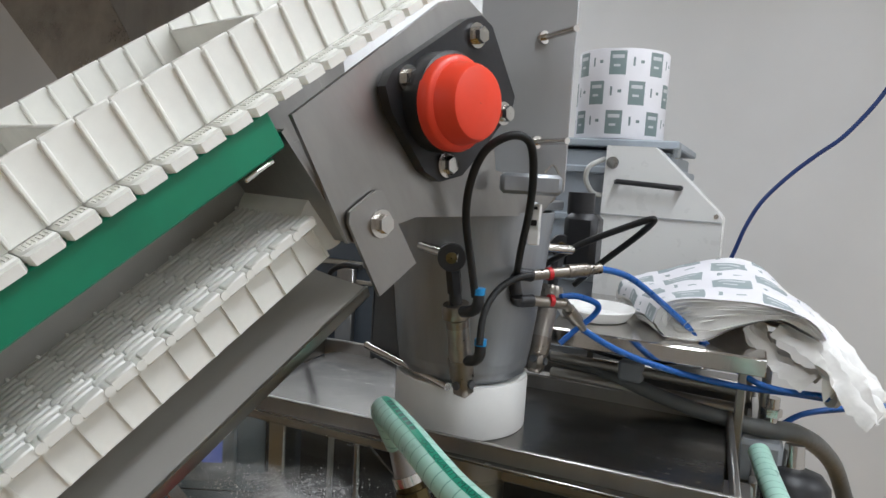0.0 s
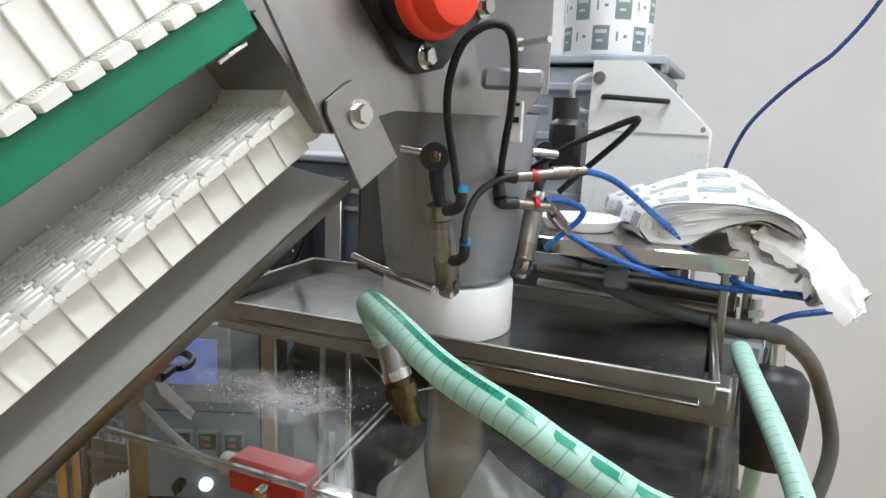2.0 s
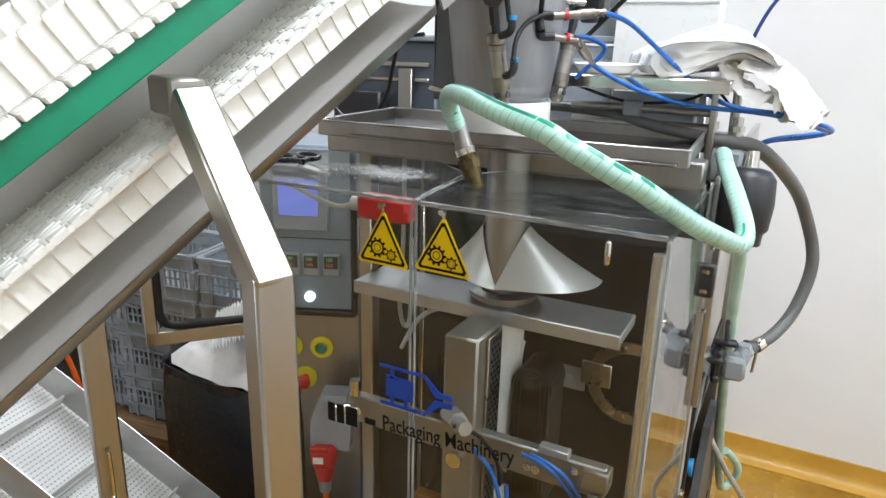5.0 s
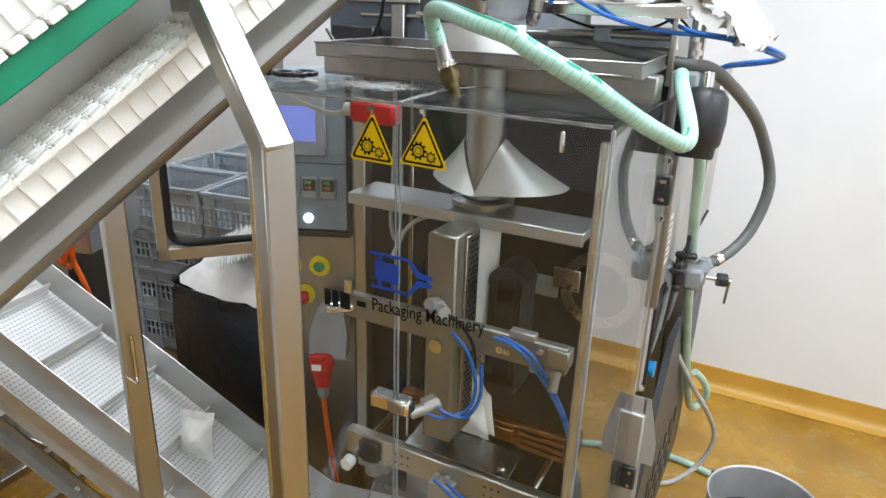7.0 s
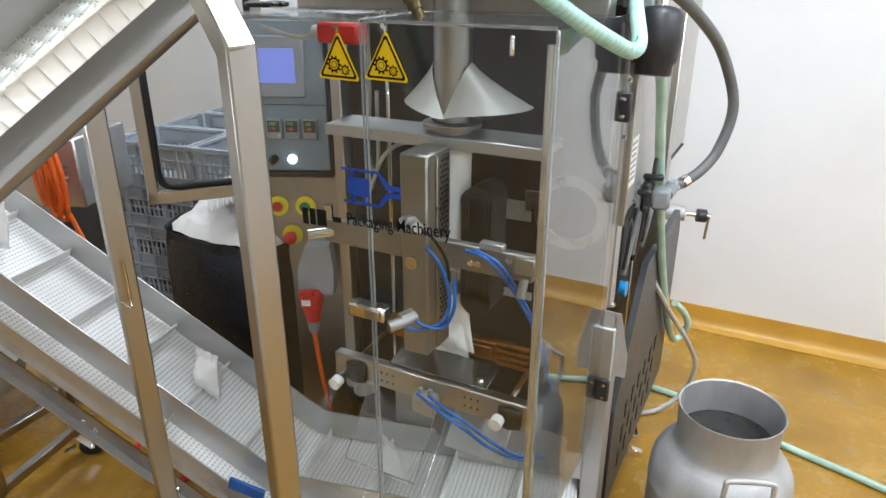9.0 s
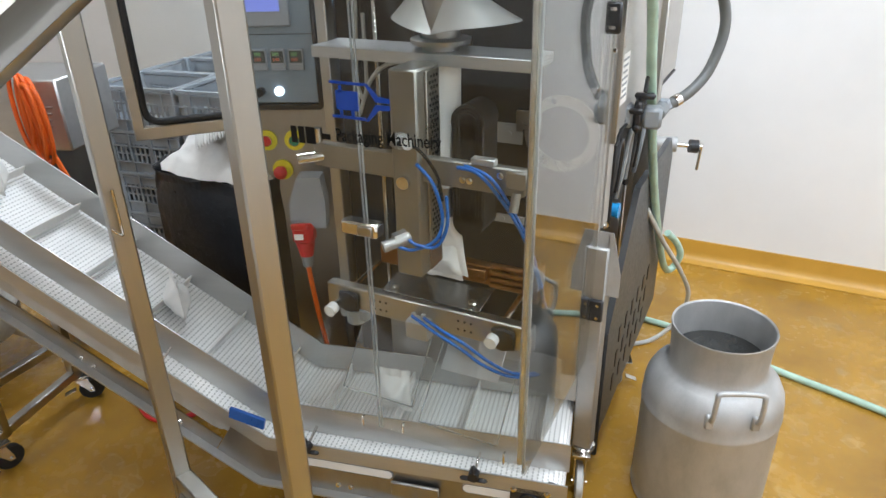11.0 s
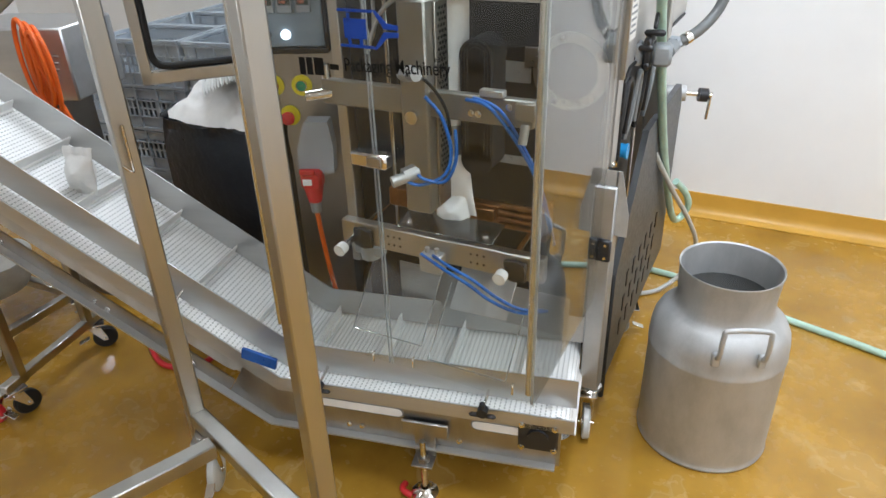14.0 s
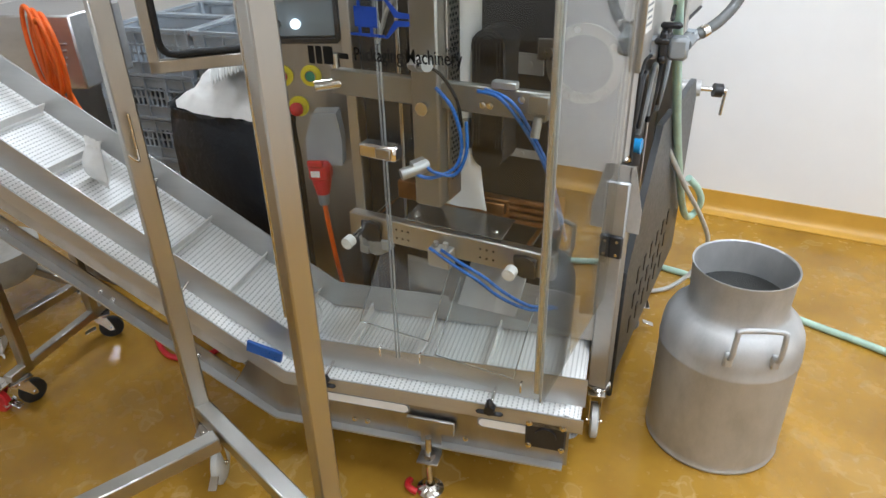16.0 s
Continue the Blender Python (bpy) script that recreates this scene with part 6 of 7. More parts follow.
# ---- behind the machine: shelf, film, crates ----
def crate_mesh(w=0.40, d=0.30, h=0.20):
    b = B()
    t = 0.004
    for sx, sy, ln, ax in ((0, -1, w, 0), (0, 1, w, 0), (-1, 0, d, 1), (1, 0, d, 1)):
        off = Vector((sx * (w / 2 - t), sy * (d / 2 - t), 0))

        def slab(u, z, su, sz, thick, push=0.0):
            c = off + Vector((sx * push, sy * push, z))
            if ax == 0:
                b.box((c.x + u, c.y, c.z), (su, thick, sz))
            else:
                b.box((c.x, c.y + u, c.z), (thick, su, sz))
        slab(0, h * 0.17, ln - 0.012, h * 0.26, t)
        slab(0, h * 0.80, ln - 0.012, h * 0.18, t)
        slab(0, h * 0.30, ln - 0.006, 0.006, 0.012, 0.004)
        slab(0, h * 0.66, ln - 0.006, 0.006, 0.012, 0.004)
        slab(0, h - 0.006, ln, 0.012, 0.016, 0.004)
        slab(0, h * 0.90, ln, 0.005, 0.014, 0.004)
        n = int(ln / 0.024)
        for i in range(n):
            slab(-ln / 2 + ln * (i + 0.5) / n, h * 0.5, 0.011, h * 0.44, t)
        slab(0, h * 0.48, ln - 0.02, 0.008, t)
        for u in (-ln * 0.36, -ln * 0.14, ln * 0.14, ln * 0.36):
            slab(u, h * 0.5, 0.010, h * 0.96, 0.012, 0.004)
    b.box((0, 0, 0.004), (w - 0.02, d - 0.02, 0.006))
    for x in (-1, 1):
        for y in (-1, 1):
            b.box((x * (w / 2 - 0.012), y * (d / 2 - 0.012), h / 2), (0.024, 0.024, h), 0.004)
    return b


def crates():
    first = solid("plastic_crate", crate_mesh(), CRATE, "grey slotted plastic stacking crate in a tall stack", "crate", "stacked crates", m=pose(-2.03, 1.52, 0.145, 0, 0, 8))
    n = 0
    for cx, cy, k in ((-2.03, 1.52, 4), (-1.61, 1.58, 4), (-2.07, 1.84, 4), (-1.65, 1.90, 4), (-2.45, 1.50, 3), (-2.49, 1.82, 3), (-1.20, 1.64, 3), (-2.11, 2.16, 4), (-1.69, 2.22, 4)):
        for i in range(k):
            n += 1
            if n == 1:
                continue
            copy_thing(first, pose(cx + 0.004 * ((n * 7) % 3 - 1), cy, 0.145 + 0.186 * i, 0, 0, 8 + ((n * 5) % 3 - 1) * 0.6))
    p = thing("pallet", pose(-1.9, 1.85, 0, 0, 0, 8), "worn wooden pallet under the crates", "pallet")
    wood = material("pallet_wood", (0.28, 0.17, 0.08), 0.7, 0, 0.25, 5, 60, 0.2, (1, 8, 8))
    for i in range(7):
        part("deck_board", B().box((0, -0.50 + 0.165 * i, 0.132), (1.7, 0.12, 0.022), 0.003), wood, p)
    for y in (-0.45, 0.0, 0.45):
        part("runner", B().box((0, y, 0.06), (1.7, 0.09, 0.12), 0.004), wood, p)


crates()


def rear_stack():
    for z0, x0, x1, y0 in ((1.72, -0.60, -0.135, 1.40), (1.50, -0.60, -0.055, 1.36)):
        t = thing("storage_box", pose((x0 + x1) / 2, y0 + 0.22, z0), "blue-grey ribbed storage box in a stack behind the machine", "box", "stacked storage boxes")
        w = x1 - x0
        part("body", B().box((0, 0, 0.10), (w - 0.03, 0.42, 0.20), 0.004), CRATE, t)
        for z in (0.215, 0.16, 0.06):
            part("rib", B().box((0, 0, z), (w, 0.45, 0.016), 0.003), CRATE, t)
        part("latch", B().box((w / 2 - 0.005, -0.20, 0.205), (0.012, 0.03, 0.03), 0.003), GREYP, t)
    b = thing("box_trolley", pose(-0.34, 1.60, 0), "steel trolley that carries the storage boxes", "trolley")
    part("deck", B().box((0, 0, 1.485), (0.56, 0.46, 0.025), 0.003), STEEL_X, b)
    for x in (-0.26, 0.26):
        for y in (-0.20, 0.20):
            part("leg", B().box((x, y, 0.737), (0.03, 0.03, 1.473), 0.003), STEEL, b)
    r = thing("film_roll", pose(-0.272, 1.50, 1.945), "roll of white film printed with grey-green squares, standing on end", "film roll")
    part("film", B().lathe([(0.040, 0.0), (0.092, 0.0), (0.093, 0.002), (0.093, 0.177), (0.092, 0.179), (0.040, 0.179), (0.040, 0.0)], 64), FILM, r)
    part("core", B().lathe([(0.036, 0.001), (0.040, 0.001), (0.040, 0.184), (0.036, 0.184)], 32), material("card_core", (0.35, 0.24, 0.14), 0.8), r)
    w = thing("film_unwinder_cover", pose(0, 1.31, 0), "white enamelled cover plate with a black pull handle", "cover")
    part("cover", B().prism([(-0.262, 1.60), (-0.040, 1.60), (-0.040, 1.80), (-0.048, 1.812), (-0.168, 1.925), (-0.256, 1.925)], 0.10, FLATX), PAINT, w)
    part("handle", B().sweep([(-0.230, -0.001, 1.858), (-0.229, -0.016, 1.858), (-0.222, -0.018, 1.858), (-0.125, -0.018, 1.853), (-0.118, -0.016, 1.853), (-0.117, -0.001, 1.853)], 0.005, 10, 4), BLACK, w, "black pull handle")
    part("fold_line", B().box((-0.15, -0.001, 1.795), (0.215, 0.003, 0.003)), PALEPLATE, w)
    part("bolt", B().bolt((-0.243, -0.001, 1.893), (0, -1, 0), 0.008, 0.008), SHINY, w)
    part("bolt", B().bolt((-0.052, -0.001, 1.806), (0, -1, 0), 0.003, 0.003), SHINY, w)
    part("cable_ring", B().sweep([(-0.262, 0.02, 1.90), (-0.285, 0.0, 1.885), (-0.292, 0.0, 1.86), (-0.28, 0.01, 1.835), (-0.262, 0.02, 1.83)], 0.005, 8, 5), PALE, w)
    part("support", B().box((-0.15, 0.20, 0.80), (0.20, 0.20, 1.60), 0.004), STEEL_X, w)
    s = thing("tool_shelf", pose(-0.11, 1.09, 1.645), "narrow steel shelf on thin uprights behind the hopper", "shelf")
    part("deck", B().box((0, 0, 0), (0.30, 0.34, 0.008), 0.002).box((0, -0.17, -0.008), (0.30, 0.004, 0.022), 0.001), SHINY, s)
    for x, y in ((0.125, -0.13), (0.14, 0.15), (-0.13, 0.15)):
        part("upright", B().box((x, y, -0.075), (0.012, 0.012, 0.142), 0.002), STEEL, s)
    part("rail", B().cyl((-0.14, -0.10, -0.055), (0.13, -0.12, -0.055), 0.007).cyl((-0.14, -0.09, -0.085), (0.13, -0.11, -0.085), 0.010), STEEL, s)
    part("clamp", B().box((-0.02, -0.11, -0.055), (0.035, 0.02, 0.03), 0.004), GREYP, s)
    d = solid("plastic_dish", B().lathe([(0.001, 0.0), (0.05, 0.0), (0.062, 0.016), (0.060, 0.018), (0.048, 0.004), (0.001, 0.004)], 36), WHITE, "shallow white plastic dish on the steel shelf", "dish", m=pose(-0.200, 1.03, 1.650))


rear_stack()


def film_bundle():
    """A flattened wad of printed tube film, rolled at one end, hanging over the shelf's end."""
    t = thing("film_bundle", pose(0, 0, 0), "crumpled wad of printed white tube film hanging over the shelf", "film bundle")
    rnd = random.Random(3)
    top = [(-0.104, 1.668), (-0.097, 1.691), (-0.077, 1.704), (-0.030, 1.711), (0.030, 1.711), (0.078, 1.703), (0.105, 1.676)]
    low = [(-0.104, 1.668), (-0.083, 1.647), (-0.053, 1.646), (-0.030, 1.656), (0.007, 1.679), (0.051, 1.692), (0.096, 1.673)]
    rear = [(-0.195, 1.668), (-0.185, 1.690), (-0.130, 1.712), (-0.050, 1.740), (0.012, 1.743), (0.062, 1.708), (0.115, 1.672)]
    tp = curve_points([(x, 0, z) for x, z in top], 5)
    lp = curve_points([(x, 0, z) for x, z in low], 5)
    rp = curve_points([(x, 0, z) for x, z in rear], 5)
    n = len(tp)

    def sheet(k, upper):
        """One layer of the flattened roll, from its near edge to its far edge."""
        q = k / 8 * 0.47
        m, vs, fs, us = 10, [], [], []
        for i in range(n):
            a, c = (tp[i], lp[i]) if upper else (lp[i], tp[i])
            near = a.lerp(c, q)
            near.x += 0.055 * q * (1 - i / n) * 2 + 0.004 * rnd.uniform(-1, 1) * (k > 0) * 0.3
            far = rp[i].lerp(Vector((rp[i].x, 0, 1.655)), (q if upper else 1 - q))
            y0 = 0.957 + 0.010 * noise.noise((k * 1.7, i * 0.15, 2.0 + upper)) + 0.002 * (k % 3)
            for j in range(m + 1):
                w = j / m
                p = near.lerp(far, w)
                crumple = 0.006 * noise.noise((p.x * 22, w * 4, k * 0.4)) + 0.003 * noise.noise((p.x * 60, w * 11, k * 0.7))
                vs.append((p.x + crumple * 0.5, y0 + (1.19 - y0) * w, max(1.652, p.z + crumple * min(1.0, 0.15 + 2 * w))))
        for i in range(n - 1):
            for j in range(m):
                fs.append((i * (m + 1) + j, (i + 1) * (m + 1) + j, (i + 1) * (m + 1) + j + 1, i * (m + 1) + j + 1))
                us.append([(y / n * 3.1 + 0.1, x / m * 4.6) for x, y in ((j, i), (j, i + 1), (j + 1, i + 1), (j + 1, i))])
        return B().add(vs, fs, None, us)
    for k in range(9):
        part("printed_film" if k == 0 else "film_layer", sheet(k, True), FOLD if k == 0 else PAPER, t, "white film printed with grey-green squares" if k == 0 else "", angle=80)
        if k % 2 == 0:
            part("film_layer", sheet(k, False), PAPER, t, angle=80)
    # the packed edges between the layers
    b = B()
    vs = []
    for i in range(n):
        vs += [(tp[i].x, 0.9605, tp[i].z - 0.001), (lp[i].x, 0.9605, lp[i].z + 0.002)]
    b.add(vs, [(2 * i, 2 * i + 2, 2 * i + 3, 2 * i + 1) for i in range(n - 1)])
    part("packed_edge", b, PAPER, t, angle=80)
    # curled core at the folded end
    b = B()
    for k in range(3):
        r = 0.006 + 0.0055 * k
        m, vs = 18, []
        for i in range(m + 1):
            a = radians(20 + 300 * i / m)
            for j in range(6):
                vs.append((-0.068 + r * 1.5 * math.cos(a) - 0.012 * j, 0.957 + 0.045 * j, 1.676 + r * math.sin(a)))
        b.add(vs, [(i * 6 + j, (i + 1) * 6 + j, (i + 1) * 6 + j + 1, i * 6 + j + 1) for i in range(m) for j in range(5)])
    part("film_curl", b, PAPER, t, angle=80)
    # torn tails that hang over the shelf's end
    for k, (line_pts, w0, w1) in enumerate((([(0.070, 1.02, 1.690), (0.098, 1.00, 1.672), (0.125, 0.985, 1.645), (0.150, 0.975, 1.615), (0.172, 0.968, 1.585)], 0.055, 0.030),
                                            ([(0.060, 1.00, 1.690), (0.090, 0.985, 1.670), (0.112, 0.975, 1.645), (0.122, 0.97, 1.612)], 0.05, 0.022),
                                            ([(0.050, 1.10, 1.695), (0.100, 1.07, 1.680), (0.135, 1.04, 1.645), (0.160, 1.02, 1.615), (0.178, 1.00, 1.600)], 0.10, 0.035),
                                            ([(0.018, 1.00, 1.680), (0.040, 0.99, 1.655), (0.066, 0.985, 1.634), (0.100, 0.98, 1.622)], 0.03, 0.028))):
        p = curve_points(line_pts, 6)
        m, vs = 16, []
        for i, c in enumerate(p):
            q = i / (len(p) - 1)
            w = w0 + (w1 - w0) * q
            for j in range(m + 1):
                a = j / m - 0.5
                pleat = (0.004 + 0.006 * q) * math.sin(a * 19 + k * 2 + 2.5 * q) + 0.008 * noise.noise((q * 5, a * 7, k * 3.1)) + 0.006 * q * noise.noise((q * 16, a * 14, k))
                vs.append((c.x + 0.6 * a * w + pleat * 0.7, c.y + a * w * 1.3, c.z - abs(a) * w * 0.5 + pleat + 0.010 * q * q * noise.noise((a * 20, k, 1))))
        part("film_tail", B().add(vs, [(i * (m + 1) + j, (i + 1) * (m + 1) + j, (i + 1) * (m + 1) + j + 1, i * (m + 1) + j + 1) for i in range(len(p) - 1) for j in range(m)]), PAPER, t, angle=80)


film_bundle()


# ---- left of the machine ----
def rear_cabinet():
    """Dark enamelled cabinet behind the drip tray, with a black device on its front."""
    t = thing("rear_cabinet", pose(-0.89, 1.30, 0), "dark blue-grey enamelled cabinet behind the machine with a black device", "cabinet")
    slate = material("slate_enamel", (0.085, 0.105, 0.13), 0.4, 0, 0.08, 5, 120, 0.02)
    part("body", B().box((0.0, 0.065, 0.85), (0.34, 0.13, 1.70), 0.006), slate, t)
    part("top_lip", B().box((0.0, 0.06, 1.708), (0.36, 0.15, 0.016), 0.004), CRATE, t)
    d = part("device", B().box((-0.05, -0.028, 1.515), (0.150, 0.05, 0.105), 0.005), BLACK, t, "black riveted device box")
    for i in range(4):
        part("rivet", B().cyl((-0.105 + 0.036 * i, -0.056, 1.50), (-0.105 + 0.036 * i, -0.052, 1.50), 0.0035, seg=10), SHINY, d)
    part("strut", B().box((0.085, -0.012, 1.42), (0.042, 0.018, 0.42), 0.002), STEEL_X, t)
    part("rail", B().box((0.0, -0.004, 1.64), (0.30, 0.008, 0.012), 0.002).box((0.05, -0.004, 1.60), (0.20, 0.008, 0.010), 0.002), STEEL, t)


rear_cabinet()
line("signal_cable", [(-0.502, 0.84, 1.712), (-0.545, 0.86, 1.708), (-0.582, 0.88, 1.688), (-0.607, 0.9, 1.647), (-0.634, 0.92, 1.591), (-0.675, 0.93, 1.54), (-0.723, 0.93, 1.523), (-0.777, 0.95, 1.537), (-0.843, 1.0, 1.566)], 0.0042, RUBBER, "black cable drooping from the hopper onto the drip tray", "cable")


def scrap_sack():
    t = thing("scrap_sack", pose(-1.16, 1.06, 0), "black bin sack heaped with white film scrap", "sack")
    b = B()
    n, rows = 40, [(0.0, 0.88, 0.0), (0.02, 0.95, 0.0), (0.25, 1.0, 1.0), (0.5, 1.01, 1.0), (0.7, 1.0, 1.0), (0.80, 0.985, 1.0), (0.815, 0.97, 1.0), (0.79, 0.94, 1.0), (0.70, 0.93, 1.0)]
    vs = []
    for z, k, f in rows:
        for i in range(n):
            a = 2 * math.pi * i / n
            c, s = math.cos(a), math.sin(a)
            sq = 1 / max(abs(c), abs(s)) ** 0.72
            w = 1 + 0.035 * f * noise.noise((math.cos(a) * 3, math.sin(a) * 3, z * 4))
            vs.append((0.235 * c * sq * k * w, 0.205 * s * sq * k * w, z + (0.035 * s + 0.018 * noise.noise((c * 4, s * 4, 2))) * (1 if z > 0.6 else 0)))
    fs = [(r * n + i, r * n + (i + 1) % n, (r + 1) * n + (i + 1) % n, (r + 1) * n + i) for r in range(len(rows) - 1) for i in range(n)]
    b.add(vs, fs)
    part("sack", b, SACK, t, angle=70)
    b = B()
    n2, r2 = 44, 16
    vs = []
    for i in range(r2 + 1):
        for j in range(n2):
            a, q = 2 * math.pi * j / n2, i / r2
            c, s = math.cos(a), math.sin(a)
            sq = 1 / max(abs(c), abs(s)) ** 0.72
            x, y = 0.222 * c * sq * q, 0.192 * s * sq * q
            crease = 0.060 * abs(noise.noise((x * 14, y * 9, 1.0))) + 0.018 * noise.noise((x * 40, y * 22, 4.0)) + 0.009 * math.sin(x * 210 + 3 * noise.noise((x * 8, y * 8, 0)))
            vs.append((x, y, 0.800 + 0.100 * (1 - q ** 2.4) + 0.05 * y + crease * (1 - 0.5 * q)))
    b.add(vs, [(i * n2 + j, i * n2 + (j + 1) % n2, (i + 1) * n2 + (j + 1) % n2, (i + 1) * n2 + j) for i in range(r2) for j in range(n2)])
    part("film_scrap", b, PAPER, t, "heap of white film scrap", kind="stuff", angle=80)
    # pleated strip of film, folded to and fro on the heap
    b = B()
    rnd = random.Random(11)
    turn = Matrix.Translation((0.02, -0.03, 0)) @ Matrix.Rotation(radians(42), 4, "Z")
    m, vs = 74, []
    for i in range(m + 1):
        u = -0.12 + 0.310 * i / m
        for j in range(9):
            v = -0.150 + 0.27 * j / 8
            crown = 0.890 + 0.075 * math.sin(math.pi * (0.15 + 0.8 * i / m)) - 1.1 * (v + 0.01) ** 2
            vs.append((u + 0.004 * noise.noise((i * 0.4, j * 0.6, 1)), v + 0.006 * rnd.uniform(-1, 1), crown + (0.011 if i % 2 else -0.011) * (0.7 + 0.3 * noise.noise((i, j * 0.3, 4)))))
    b.add(vs, [(i * 9 + j, (i + 1) * 9 + j, (i + 1) * 9 + j + 1, i * 9 + j + 1) for i in range(m) for j in range(8)], turn)
    part("pleated_film", b, PAPER, t, "strip of white film folded in pleats", angle=25)
    # the sack's loose rim, creased and turned out
    b = B()
    m, vs = 60, []
    for i in range(m):
        a = 2 * math.pi * i / m
        c, q = math.cos(a), math.sin(a)
        sq = 1 / max(abs(c), abs(q)) ** 0.72
        f = 0.045 * noise.noise((c * 2.2, q * 2.2, 7)) + 0.02 * noise.noise((c * 7, q * 7, 3))
        for k, z in ((0.985, 0.76), (1.0, 0.80), (1.015 + f, 0.828 + 0.035 * q + 0.5 * f)):
            vs.append((0.235 * c * sq * k, 0.205 * q * sq * k, z))
    b.add(vs, [(i * 3 + j, (i + 1) % m * 3 + j, (i + 1) % m * 3 + j + 1, i * 3 + j + 1) for i in range(m) for j in range(2)])
    part("rim", b, SACK, t, angle=70)


scrap_sack()


def window_door():
    t = thing("cabinet_door", pose(-1.19, 0.714, 1.0, 0, 0, 48), "open steel cabinet door with a rubber-framed window", "door")
    part("stile", B().box((0.0, 0, 0.24), (0.030, 0.022, 0.56), 0.003), STEEL, t)
    part("rail", B().box((0.155, 0.0, -0.022), (0.34, 0.022, 0.036), 0.003), STEEL, t)
    part("stile", B().box((0.325, 0, 0.24), (0.030, 0.022, 0.56), 0.003), STEEL, t)
    part("gasket", B().sweep([(0.022, -0.004, 0.50), (0.022, -0.004, 0.10), (0.022, -0.004, 0.045), (0.034, -0.004, 0.016), (0.065, -0.004, 0.006), (0.12, -0.004, 0.006), (0.25, -0.004, 0.006), (0.285, -0.004, 0.012), (0.302, -0.004, 0.04), (0.304, -0.004, 0.10), (0.304, -0.004, 0.50)], 0.010, 10, 5), RUBBER, t, "black rubber window gasket")
    part("pane", B().box((0.163, 0.0, 0.26), (0.285, 0.004, 0.50)), ACRYL, t)


window_door()


def drive_box():
    t = thing("drive_box", pose(-1.98, 0.95, 0.83), "stainless drive box with louvres on a steel pedestal", "drive box")
    part("housing", B().box((0.0, 0.0, 0.10), (0.40, 0.30, 0.24), 0.006, Matrix.Rotation(radians(20), 4, "Z")), CONV, t)
    lv = B()
    for i in range(6):
        lv.box((0.12 - 0.006 * i, -0.152, 0.13 - 0.022 * i), (0.10, 0.012, 0.008), 0.002, Matrix.Rotation(radians(20), 4, "Z"))
    part("louvre", lv, STEEL_X, t)
    part("pedestal", B().box((0, 0, -0.42), (0.20, 0.16, 0.83), 0.004), STEEL_X, t)
    c = B()
    for k in range(5):
        pts = []
        for i in range(13):
            a = math.pi * 2 * i / 12
            pts.append((0.175 + 0.015 * k + 0.035 * math.cos(a), -0.165 + 0.012 * (k % 3), 0.135 + 0.125 * math.sin(a) - 0.012 * k))
        c.sweep(pts, 0.0075, 8, 3)
    solid("cable_coil", c, ORANGE, "coil of orange cable hung on the drive box", "cable", m=pose(-1.98, 0.95, 0.83))
    line("orange_cable", [(-1.80, 0.80, 1.08), (-1.77, 0.79, 0.98), (-1.74, 0.80, 0.85), (-1.70, 0.82, 0.70), (-1.68, 0.85, 0.50), (-1.66, 0.9, 0.20), (-1.64, 1.0, 0.012)], 0.0085, ORANGE, "orange cable hanging down from the coil", "cable")


drive_box()


def power_plug():
    t = thing("power_plug", pose(-0.80, 0.90, 0.70, 0, 0, 24), "red industrial plug in a grey wall socket with an orange cable", "plug")
    part("socket_box", B().prism([(-0.05, -0.02), (0.05, -0.02), (0.055, 0.06), (0.045, 0.135), (-0.02, 0.135), (-0.05, 0.06)], 0.055, Matrix.Translation((0.01, -0.02, 0.015)) @ FLATX), LGREYP, t)
    part("plug_head", B().box((-0.005, -0.02, -0.018), (0.062, 0.055, 0.058), 0.010).cyl((-0.005, -0.02, -0.09), (-0.005, -0.02, -0.04), 0.020, 0.030, seg=24), REDP, t)
    part("flap", B().box((-0.012, -0.05, 0.012), (0.045, 0.012, 0.020), 0.004), REDP, t)
    part("gland", B().cyl((-0.005, -0.02, -0.125), (-0.005, -0.02, -0.088), 0.015, 0.019, seg=20), GREYP, t)
    part("rating_plate", B().box((-0.015, -0.049, -0.02), (0.026, 0.002, 0.018)), PAPER, t)
    part("cable", B().sweep([(-0.005, -0.02, -0.12), (0.0, -0.018, -0.20), (0.012, -0.01, -0.34), (0.03, 0.0, -0.48), (0.05, 0.02, -0.60)], 0.0075, 10, 6), ORANGE, t, "orange cable")


power_plug()


